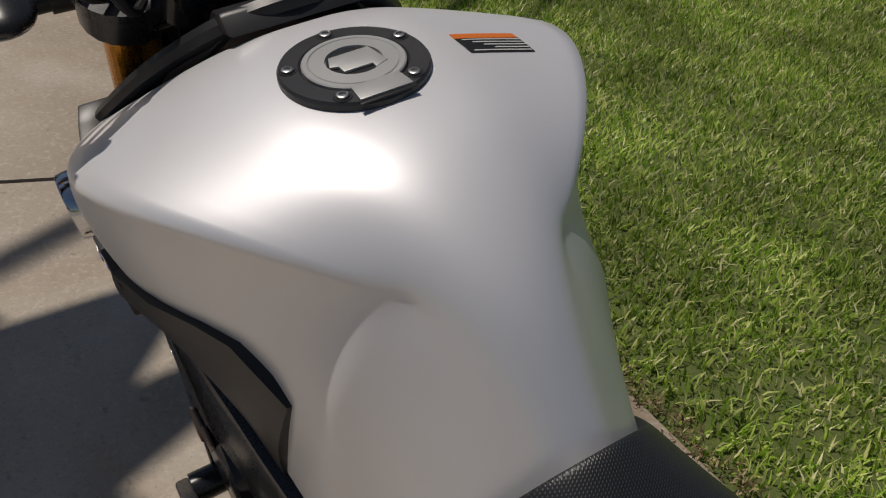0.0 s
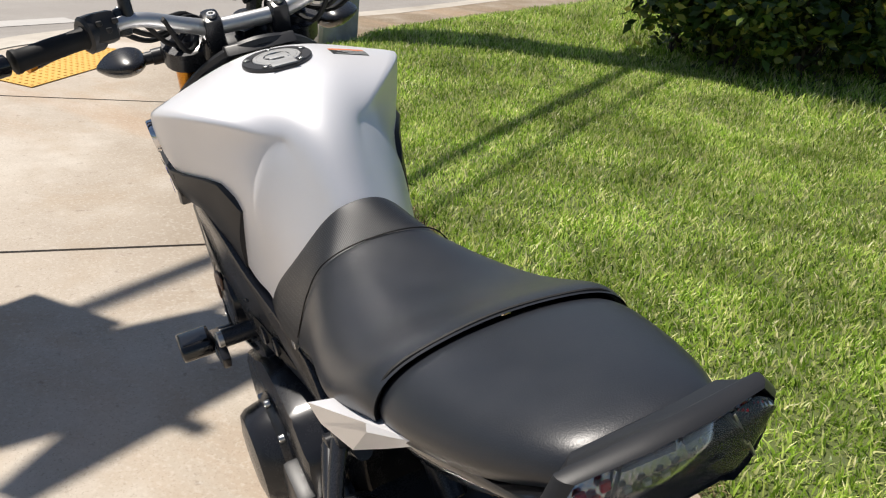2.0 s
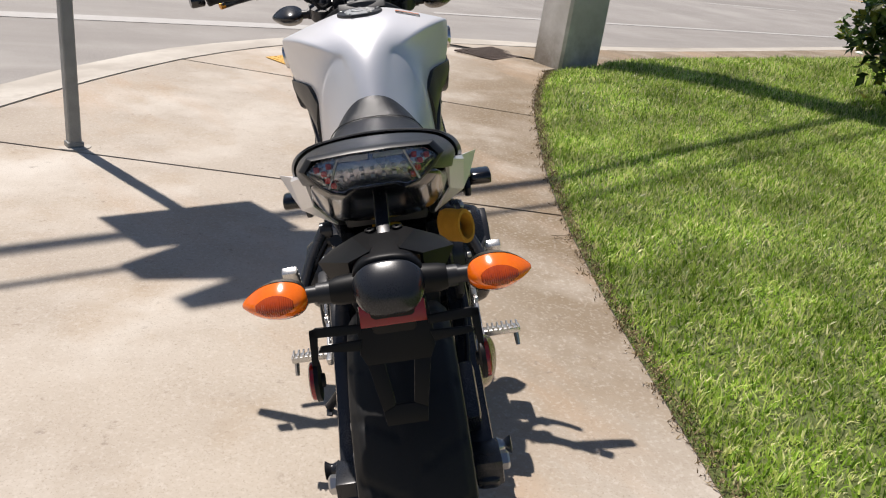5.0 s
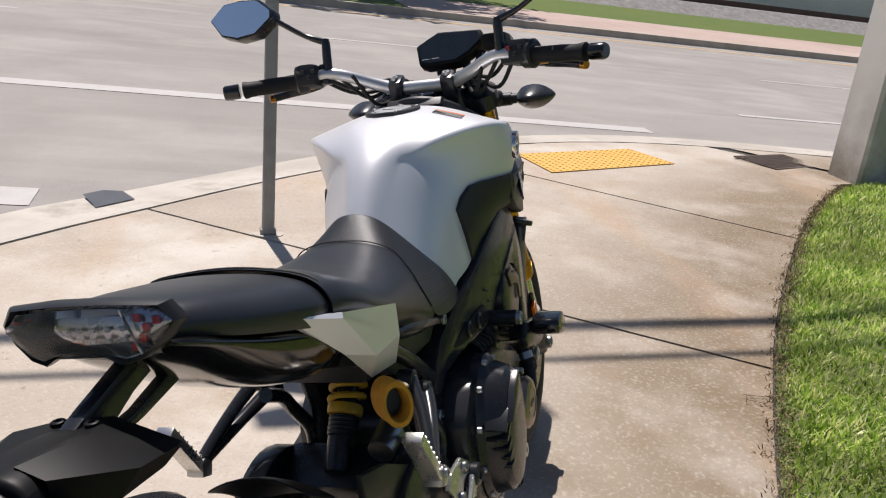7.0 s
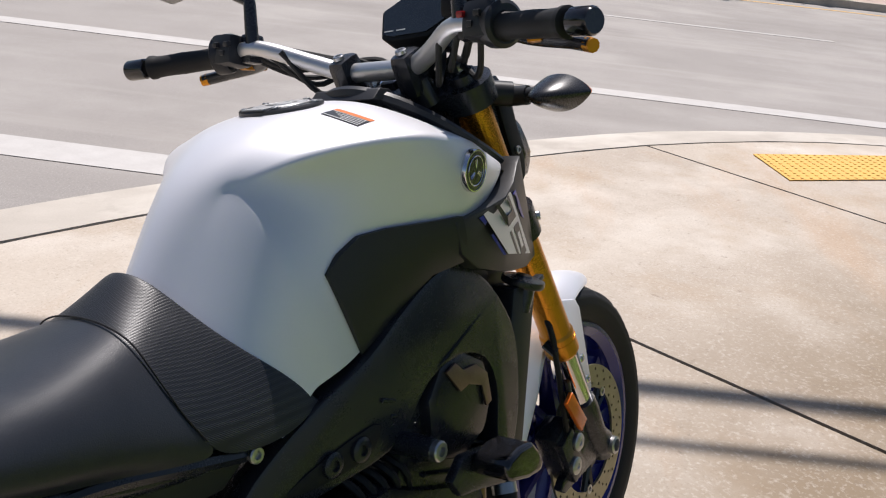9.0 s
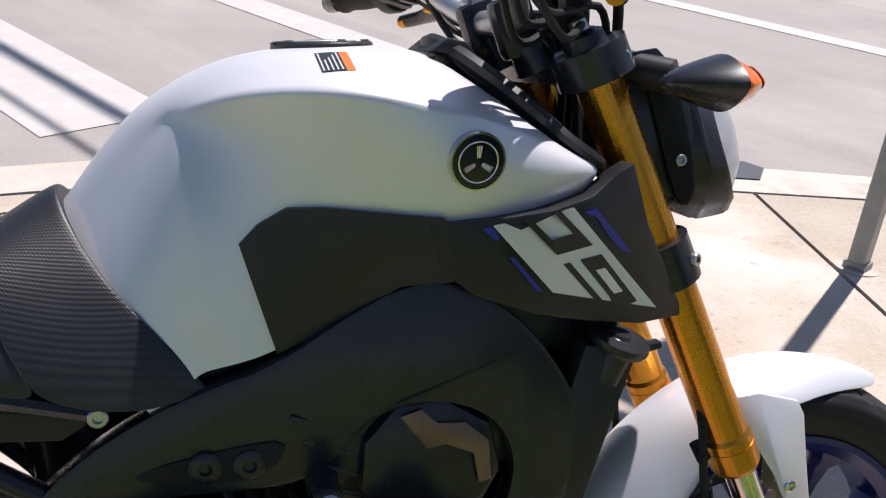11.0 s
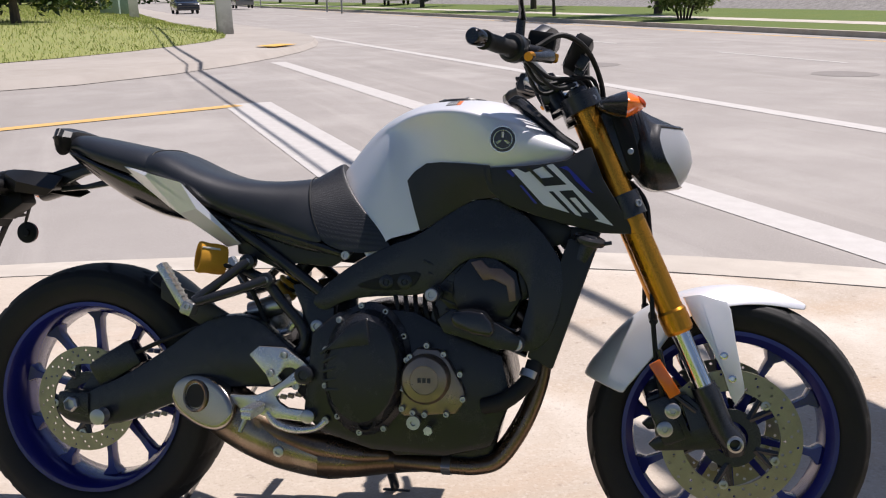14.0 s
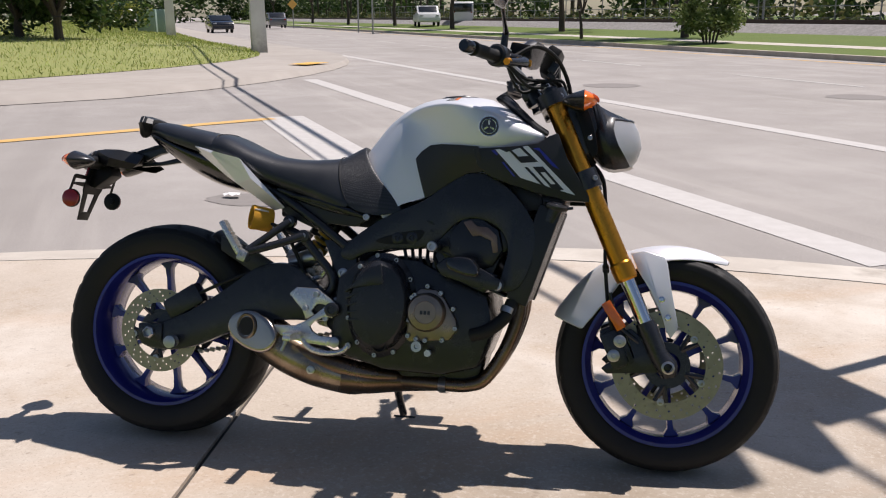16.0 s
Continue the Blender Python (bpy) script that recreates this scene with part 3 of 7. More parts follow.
def wheel(name, c, tyre_profile, rim, spoke_out, disc_y, disc_r, spokes=10):
    w = part(name, lathe(rim, c, (0, 1, 0), 64, closed=True), BLUE, bike, "blue painted cast wheel")
    part("tyre", treaded(tyre_profile, c), RUBBER, w, "black treaded rubber tyre")
    part("hub", lathe([(0.028, -0.055), (0.046, -0.05), (0.05, -0.03), (0.036, -0.015), (0.036, 0.015), (0.05, 0.03), (0.046, 0.05), (0.028, 0.055)], c, (0, 1, 0), 32), BLUE, w)
    rows = []
    for r, wid, dep in ((0.036, 0.012, 0.022), (0.08, 0.0072, 0.016), (0.15, 0.0062, 0.013), (spoke_out - 0.022, 0.008, 0.015), (spoke_out, 0.024, 0.022)):
        rows.append([(r, -dep, -wid), (r, -dep * 0.6, -wid * 1.15), (r, dep * 0.6, -wid * 1.15), (r, dep, -wid), (r, dep, wid), (r, dep * 0.6, wid * 1.15), (r, -dep * 0.6, wid * 1.15), (r, -dep, wid)])
    bm = bmesh.new()
    grid(bm, rows, True)
    me = finish(bm, "spoke", BLUE)
    for i in range(spokes):
        s = new("spoke", me)
        s.parent = w
        s.matrix_local = Matrix.Translation(c) @ Matrix.Rotation(2 * math.pi * i / spokes + 0.2, 4, "Y")
    return w


def tyre(rim_r, r, w):
    """Outer and inner outline of a tyre, with shallow tread grooves."""
    h = w / 2
    half = [(rim_r, h * 0.78), (rim_r + 0.012, h * 0.9), (rim_r + (r - rim_r) * 0.45, h), (rim_r + (r - rim_r) * 0.68, h * 0.97), (rim_r + (r - rim_r) * 0.84, h * 0.82), (r - 0.0075, h * 0.56), (r - 0.002, h * 0.28), (r, 0.0)]
    return half[:-1] + [(r, 0)] + [(a, -b) for a, b in half[-2::-1]] + [(rim_r - 0.006, -h * 0.6), (rim_r - 0.006, h * 0.6)]


fr = [(0.2255, -0.05), (0.2255, -0.044), (0.211, -0.034), (0.206, 0), (0.211, 0.034), (0.2255, 0.044), (0.2255, 0.05), (0.2165, 0.05), (0.201, 0.036), (0.197, 0), (0.201, -0.036), (0.2165, -0.05)]
front_wheel = wheel("front_wheel", FW, tyre(0.2245, 0.300, 0.12), fr, 0.203, 0.075, 0.149)
rr = [(a, b * 1.5) for a, b in fr]
rear_wheel = wheel("rear_wheel", RW, tyre(0.2245, 0.315, 0.18), rr, 0.203, 0.085, 0.122)


def disc(parent, c, y, r0, r1, rows, n):
    hs = []
    for i in range(n):
        for k, rr_ in enumerate(rows):
            hs.append((2 * math.pi * (i + 0.33 * k) / n, rr_, 0.0034))
    d = part("brake_disc", annulus(r0, r1, y - 0.0025, y + 0.0025, c, hs), DISC, parent, "drilled steel brake disc")
    return d


def carrier(parent, c, y, r, n=5):
    part("disc_carrier", annulus(0.036, 0.062, y - 0.003, y + 0.003, c, n=40), SATIN, parent)
    for i in range(n):
        bm = bmesh.new()
        a = 2 * math.pi * i / n + 0.4
        m = Matrix.Translation(c) @ Matrix.Rotation(a, 4, "Y")
        p, q = m @ V(0.055, y, 0), m @ V(r, y, 0.012)
        p2 = m @ V(r, y, -0.02)
        tube([p, q], [0.008, 0.006], 6, 1, bm)
        tube([p, p2], [0.008, 0.006], 6, 1, bm)
        part("carrier_spoke", bm, SATIN, parent)
    for i in range(n):
        a = 2 * math.pi * i / n + 0.4
        p = Matrix.Translation(c) @ Matrix.Rotation(a, 4, "Y") @ V(r, y, -0.004)
        part("disc_button", lathe([(0.0095, -0.006), (0.0095, 0.006), (0.005, 0.0065), (0.004, 0.003), (0, 0.003)], p, (0, math.copysign(1, y), 0), 14), STEEL, parent)


for s in (-1, 1):
    disc(front_wheel, FW, 0.075 * s, 0.101, 0.146, (0.109, 0.123, 0.137), 24)
    carrier(front_wheel, FW, 0.072 * s, 0.100)
disc(rear_wheel, RW, -0.088, 0.082, 0.122, (0.091, 0.102, 0.113), 22)
carrier(rear_wheel, RW, -0.084, 0.083)

# --- tank ---
TANK = [
    [(.600, 0, .870), (.606, .022, .867), (.620, .040, .854), (.637, .074, .820), (.660, .099, .780), (.690, .115, .742), (.720, .126, .706)],
    [(.632, 0, .915), (.640, .026, .913), (.660, .049, .900), (.676, .080, .866), (.690, .106, .824), (.708, .120, .774), (.738, .130, .710)],
    [(.668, 0, .958), (.680, .034, .957), (.702, .057, .945), (.711, .088, .917), (.716, .109, .880), (.721, .123, .836), (.760, .135, .716)],
]
TANK += [
    [(.735, 0, .998), (.737, .048, .994), (.738, .102, .963), (.752, .106, .934), (.758, .121, .886), (.764, .131, .822), (.782, .137, .722)],
    [(.805, 0, 1.016), (.805, .068, 1.011), (.792, .153, .977), (.812, .153, .944), (.812, .147, .890), (.812, .143, .830), (.815, .141, .738)],
    [(.900, 0, 1.021), (.903, .074, 1.015), (.877, .205, .979), (.892, .206, .944), (.892, .191, .890), (.887, .176, .836), (.885, .155, .775)],
]
TANK += [
    [(.945, 0, 1.018), (.965, .070, 1.009), (.968, .208, .957), (.974, .212, .925), (.974, .208, .885), (.970, .198, .845), (.965, .165, .790)],
    [(.957, 0, 1.013), (.985, .062, 1.001), (1.062, .160, .930), (1.080, .180, .908), (1.080, .178, .887), (1.070, .164, .862), (1.050, .140, .820)],
    [(.963, 0, 1.006), (.998, .055, .991), (1.086, .138, .917), (1.116, .156, .903), (1.114, .155, .890), (1.104, .144, .870), (1.078, .125, .840)],
]
bm = bmesh.new()
# its tail runs on under the seat
under = [[(x - d * .8, y * (1 - d * .9), z - d) for x, y, z in TANK[0]] for d in (.050, .024)]
grid(bm, mirrored(under + TANK))
lay = bm.edges.layers.float.new("crease_edge")
bm.verts.ensure_lookup_table()


def cage_keys(pts):
    """Both sides' corners of the cage, for finding its edges."""
    return {tuple(round(c, 4) for c in (x, s * y, z)) for x, y, z in pts for s in (-1, 1)}


lines = ((cage_keys([r[2] for r in TANK[2:5]]), .85), (cage_keys([r[2] for r in TANK[4:7]]), .6), (cage_keys([r[2] for r in TANK[6:]]), .8),
         (cage_keys(TANK[2][2:6]), .9), (cage_keys([r[1] for r in TANK[3:7]]), .3), (cage_keys([r[2] for r in TANK[:3]]), .85))
for e in bm.edges:
    a, b = [tuple(round(c, 4) for c in v.co) for v in e.verts]
    for keys, weight in lines:
        if a in keys and b in keys:
            e[lay] = weight
tank = part("fuel_tank", bm, SILVER, bike, "matte silver painted fuel tank", sub=3, angle=180)
tank.modifiers["smooth"].boundary_smooth = "PRESERVE_CORNERS"

# --- rider seat and pillion pad ---
SEAT = [
    [(.586, 0, .8785), (.590, .033, .872), (.602, .058, .848), (.622, .081, .814), (.652, .103, .776), (.690, .119, .738), (.727, .128, .690)],
    [(.562, 0, .864), (.564, .036, .858), (.574, .066, .838), (.592, .092, .800), (.612, .112, .755), (.642, .126, .710), (.672, .132, .668)],
    [(.530, 0, .842), (.530, .047, .838), (.532, .084, .822), (.538, .108, .785), (.550, .121, .745), (.566, .128, .712), (.582, .128, .684)],
]
SEAT += [
    [(.450, 0, .830), (.450, .062, .828), (.450, .110, .815), (.450, .131, .785), (.452, .137, .755), (.455, .135, .735), (.458, .122, .722)],
    [(.350, 0, .835), (.350, .070, .834), (.350, .130, .824), (.350, .152, .799), (.350, .155, .775), (.350, .150, .757), (.350, .130, .748)],
    [(.262, 0, .866), (.262, .068, .864), (.262, .132, .857), (.262, .158, .835), (.262, .161, .815), (.262, .155, .797), (.262, .130, .788)],
]
SEAT += [
    [(.205, 0, .899), (.203, .064, .896), (.198, .124, .889), (.196, .149, .868), (.196, .152, .848), (.196, .146, .830), (.196, .122, .822)],
    [(.176, 0, .903), (.174, .062, .899), (.168, .119, .891), (.166, .142, .868), (.166, .145, .848), (.166, .138, .830), (.166, .116, .822)],
]
bm = bmesh.new()
grid(bm, mirrored(SEAT[2:]))
rider_seat = part("rider_seat", bm, VINYL, bike, "black grained vinyl rider seat", sub=3, angle=180)
bm = bmesh.new()
rim = [[(x + .010, y * .90, z - .034) for x, y, z in SEAT[0]], [(x + .008, y * .95, z - .016) for x, y, z in SEAT[0]], [(x + .003, y * .99, z - .003) for x, y, z in SEAT[0]]]
grid(bm, mirrored(rim + SEAT[:3]))
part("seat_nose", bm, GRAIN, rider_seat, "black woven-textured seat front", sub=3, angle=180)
seam = [(x, y * 1.003, z + .0008) for x, y, z in SEAT[2][:6]]
part("seat_seam", tube([(x, -y, z) for x, y, z in seam[:0:-1]] + seam, .0011, 6, 5), RUBBER, rider_seat)
PAD = [
    [(.200, 0, .884), (.200, .055, .881), (.198, .105, .872), (.196, .125, .852), (.196, .127, .838), (.196, .120, .820)],
    [(.168, 0, .902), (.166, .060, .900), (.162, .112, .890), (.160, .134, .867), (.160, .136, .848), (.160, .128, .828)],
    [(.090, 0, .915), (.090, .057, .913), (.088, .102, .903), (.087, .122, .882), (.087, .124, .866), (.087, .116, .850)],
    [(.010, 0, .931), (.010, .048, .929), (.008, .086, .919), (.007, .102, .900), (.007, .104, .886), (.007, .098, .874)],
]
PAD += [
    [(-.048, 0, .939), (-.047, .038, .937), (-.044, .066, .929), (-.042, .078, .914), (-.042, .080, .904), (-.042, .075, .896)],
    [(-.072, 0, .930), (-.070, .034, .929), (-.064, .058, .921), (-.060, .068, .908), (-.060, .069, .902), (-.060, .064, .896)],
    [(-.074, 0, .912), (-.072, .032, .911), (-.066, .052, .907), (-.062, .060, .902), (-.062, .060, .899), (-.062, .056, .896)],
]
bm = bmesh.new()
grid(bm, mirrored([[(x, y * 1.05, z) for x, y, z in r] for r in PAD]))
part("pillion_seat", bm, VINYL, bike, "black vinyl pillion pad", sub=3, angle=180)
cord = [(.170, 0, .9035), (.168, .061, .900), (.163, .116, .891), (.161, .139, .867), (.161, .142, .848), (.162, .134, .828)]
cord = [(x, -y, z) for x, y, z in cord[:0:-1]] + cord
part("seat_piping", tube([(x + .012, y * .985, z - .0030) for x, y, z in cord], 0.0026, 8, 4), RUBBER, rider_seat, "black raised seam cord")
# --- side panels of the tank ---
for s in (-1, 1):
    top = [(.762, .131, .832), (.779, .140, .851), (.806, .150, .868), (.840, .165, .870), (.885, .185, .867), (.945, .199, .862)]
    low = [(.794, .139, .724), (.812, .142, .733), (.835, .146, .746), (.862, .153, .760), (.910, .168, .792), (.958, .184, .798)]
    rows = []
    for f in (0, .06, .15, .3, .45, .6, .75, .88, .95, 1):
        bulge = 0.006 * math.sin(math.pi * f) + 0.002
        rows.append([(a[0] + (b[0] - a[0]) * f, s * (a[1] + (b[1] - a[1]) * f + bulge), a[2] + (b[2] - a[2]) * f) for a, b in zip(top, low)])
    part("side_panel", plate(rows, (0, -s * .014, 0)), PLASTIC, bike, "matte black plastic tank side panel", angle=50)

    def scoop_y(x, z):
        return 0.202 - 0.34 * max(0, x - 1.045) - 0.10 * max(0, 0.86 - z) + 0.04 * min(0, x - 0.98)

    put = lambda x, y, z: V(x, s * (scoop_y(x, z) + y), z)
    poly = [(.930, .857), (1.000, .861), (1.050, .866), (1.100, .876), (1.128, .896), (1.150, .905), (1.176, .840), (1.246, .727), (1.178, .728), (1.098, .746), (1.040, .762), (.977, .784), (.943, .812)]
    part("air_scoop", slab(poly, -0.03, 0.0, 0.003, put=put), PLASTIC, bike, "angular black plastic air scoop")
    deco = part("scoop_graphic", slab([(.990, .8541), (1.0744, .8668), (1.200, .7438), (1.158, .755), (1.057, .783)], 0.0005, 0.0012, 0, put=put), SILVER, bike, "silver angular graphic with dark bars")
    for poly in ([(1.0184, .8593), (1.0581, .8213), (1.102, .8262), (1.0583, .8654), (1.0501, .8647), (1.076, .8405), (1.0506, .8373), (1.0255, .8608)],
                 [(1.0667, .8108), (1.0749, .8116), (1.1225, .764), (1.1112, .7667)],
                 [(1.0874, .8127), (1.1143, .8151), (1.170, .7564), (1.1577, .7540), (1.1353, .7600), (1.1294, .7688)]):
        part("bar", slab(poly, 0.0013, 0.0018, 0, put=put), PLASTIC, deco)
    part("bar", slab([(1.1083, .7993), (1.1205, .800), (1.1478, .7707), (1.1362, .770)], 0.0019, 0.0024, 0, put=put), SILVER, deco)
    for poly in ([(1.0877, .8609), (1.1024, .8633), (1.1174, .8493), (1.1129, .8463), (1.1039, .8541)], [(1.1071, .8515), (1.119, .848), (1.1569, .8099), (1.1409, .8161), (1.1208, .8338)],
                 [(.9796, .8517), (.9887, .8531), (.9977, .8423), (.9935, .8392)], [(1.0079, .8219), (1.0124, .8228), (1.0447, .7858), (1.0389, .7862)]):
        part("blue_bar", slab(poly, 0.0005, 0.0012, 0, put=put), BLUEDEC, bike)
    screw(bike, V(.958, s * 0.187, .828), (0, s, 0), 0.008, 0.004, PLASTIC)
    # round emblem
    ax = V(0.07, s * 0.965, -0.12).normalized()
    c = V(.972, s * .2055, .915)
    em = part("emblem", lathe([(0.0275, -0.006), (0.0275, 0.003), (0.0268, 0.0045), (0.0252, 0.0045), (0.0247, 0.003), (0.0, 0.003)], c, ax, 48), CHROME, bike, "round chrome badge with a dark face")
    part("badge_face", lathe([(0.0247, 0), (0.0247, 0.0034), (0, 0.0038)], c, ax, 40), BADGE, em, "dark blue glossy face")
    part("badge_ring", lathe([(0.0196, 0.003), (0.0196, 0.0043), (0.0189, 0.0046), (0.0182, 0.0043), (0.0182, 0.003)], c, ax, 40), CHROME, em)
    u = (V(0, 0, 1) - ax * ax.z).normalized()
    w = ax.cross(u)
    for k in range(3):
        a = 2 * math.pi * k / 3
        q = u * math.cos(a) + w * math.sin(a)
        for e in (-.0022, 0, .0022):
            part("badge_bar", tube([c + ax * 0.004 + q * .004 + ax.cross(q) * e * .5, c + ax * 0.0042 + q * 0.0150 + ax.cross(q) * e], 0.0007, 6, 1), CHROME, em)

# ---- motorcycle: front end ----
def fork_at(z, y=0.0, off=0.0):
    """A point on the fork's line at height z."""
    return V(1.130 + (0.998 - z) * 0.4524 + off, y, z)


FORK = (fork_at(0.3) - fork_at(1.0)).normalized()
for s in (-1, 1):
    y = 0.100 * s
    leg = part("fork_leg", tube([fork_at(1.016, y), fork_at(1.0, y), fork_at(0.80, y), fork_at(0.60, y), fork_at(0.572, y), fork_at(0.567, y), fork_at(0.530, y), fork_at(0.524, y)],
                                [.0255, .0262, .0262, .0275, .0275, .0305, .0305, .027], 28, 1), GOLD, bike, "gold anodised upside-down fork leg", angle=12)
    part("fork_collar", tube([fork_at(0.556, y), fork_at(0.549, y)], 0.0312, 28, 1), GOLD, leg)
    part("fork_cap", tube([fork_at(1.015, y), fork_at(1.030, y), fork_at(1.034, y)], [.024, .022, .014], 16, 1), SATIN, leg)
    part("cap_nut", tube([fork_at(1.033, y), fork_at(1.044, y)], [.010, .009], 6, 1), STEEL, leg)
    part("fork_tube", tube([fork_at(0.53, y), fork_at(0.40, y)], 0.0205, 24, 1), CHROME, leg, "chromed fork tube")
    part("fork_foot", tube([fork_at(0.415, y), fork_at(0.39, y), fork_at(0.33, y), V(1.455, y, .300), V(1.462, y, .272)], [.026, .028, .026, .030, .020], 16, 3), SATIN, leg, "black cast fork foot")
    part("axle_nut", lathe([(.017, 0), (.017, .016), (.012, .018), (.011, .008), (0, .008)], V(1.457, s * .118, .300), (0, s, 0), 16), STEEL, leg)
    # caliper with its caps and bracket
    cal = part("brake_caliper", block((1.325, s * .088, .345), (.062, .052, .115), .014, (0, -24, 0)), SATIN, bike, "black four-piston brake caliper")
    part("caliper_half", block((1.318, s * .113, .340), (.048, .02, .10), .008, (0, -24, 0)), SATIN, cal)
    part("caliper_bracket", slab([(1.285, .285), (1.300, .272), (1.40, .280), (1.455, .285), (1.462, .315), (1.42, .345), (1.36, .395), (1.345, .39), (1.37, .32), (1.30, .300)], s * .092, s * .108, .003), SATIN, cal)
    for px, pz in ((1.331, .362), (1.316, .323)):
        part("caliper_cap", lathe([(.0165, 0), (.0165, .007), (.014, .009), (.006, .0092), (.005, .0075), (0, .0075)], V(px, s * .120, pz), (0, s, 0), 20), STEEL, cal)
    # amber reflector on a stay
    part("fork_reflector", block((1.312, s * .134, .430), (.026, .009, .082), .003, (0, -33, 0)), ORANGE, bike, "amber side reflector")
    part("reflector_stay", tube([(1.30, s * .128, .49), (1.31, s * .126, .45), (1.33, s * .12, .40), (1.38, s * .105, .36)], .006, 8, 3), SATIN, bike)
    # brake hose
    part("brake_hose", tube([(1.150, s * .03, .86), (1.225, s * .045, .845), (1.268, s * .058, .80), (1.279, s * .062, .737), (1.286, s * .075, .666), (1.284, s * .112, .593), (1.289, s * .118, .523), (1.300, s * .118, .434), (1.315, s * .112, .37)], .0052, 8, 5), RUBBER, bike, "black rubber brake hose")
    part("hose_guide", tube([(1.286, s * .100, .56), (1.288, s * .118, .545)], .009, 8, 1), SATIN, bike)

# lower and upper yokes
for z, nm in ((0.786, "lower_yoke"), (1.002, "upper_yoke")):
    c = fork_at(z)
    n = -FORK
    bm = bmesh.new()
    h = 0.018 if nm == "upper_yoke" else 0.026
    for s in (-1, 1):
        p = fork_at(z, 0.1 * s)
        tube([p - FORK * h, p + FORK * h], 0.036 if h > .02 else 0.042, 20, 1, bm)
    block(c + V(-.012, 0, .0), (.062, .2, h * 1.7), .008, (0, -24.3, 0), bm)
    yk = part(nm, bm, SATIN, bike, "black cast fork yoke")
    for s in (-1, 1):
        screw(yk, fork_at(z, .126 * s) + V(.022, 0, .006), (0.5, s, 0.1), .0075, .007, STEEL)
part("stem_nut", lathe([(.019, 0), (.019, .012), (.012, .016), (.008, .016), (.007, .005), (0, .005)], V(1.085, 0, 1.02), -FORK, 6), CHROME, bike, "chrome steering stem nut")
part("ignition_lock", lathe([(.023, -.03), (.023, .012), (.019, .015), (.004, .015), (0, .014)], V(1.118, -.012, 1.028), -FORK, 20), SATIN, bike)

# front mudguard round the wheel
rows = []
for a in range(60, 161, 5):
    t = radians(a)
    f = (a - 60) / 100
    r = 0.326 - 0.004 * math.sin(f * math.pi) + (0.006 if a > 150 else 0)
    wide = 0.016 + 0.056 * min(1, f * 3.2) ** 0.7 + 0.006 * max(0, min(1, (f - .48) / .3))
    lobe = max(0, min(1, (f - .48) / .3))
    drop = 0.012 + 0.046 * min(1, f * 1.6) ** 0.6 + 0.034 * lobe * lobe * (3 - 2 * lobe)
    sec = []
    for u in (-1, -.93, -.72, -.4, 0, .4, .72, .93, 1):
        d = drop * abs(u) ** 2.6
        sec.append((FW.x + math.cos(t) * (r - d), wide * u * (1 - .0 * abs(u)), FW.z + math.sin(t) * (r - d)))
    rows.append(sec)
guard = part("front_mudguard", shell(rows, 0.004), SILVER, bike, "silver painted front mudguard", sub=1)
for s in (-1, 1):
    poly = [(1.352, .596), (1.385, .604), (1.440, .590), (1.449, .572), (1.462, .50), (1.484, .402), (1.464, .372), (1.452, .392), (1.436, .44), (1.405, .50), (1.372, .55)]
    part("mudguard_arm", slab(poly, s * .072, s * .0775, .0018, put=lambda x, y, z: V(x, y + s * (0.018 * math.sin(max(0, min(1, (x - 1.35) / .12)) * math.pi) - 0.016 * max(0, (z - .548) / .056) ** 1.5), z)), SILVER, guard)
    for px, pz in ((1.437, .476), (1.455, .428)):
        screw(guard, V(px, s * .084, pz), (0, s, 0), .0085, .004, CHROME)

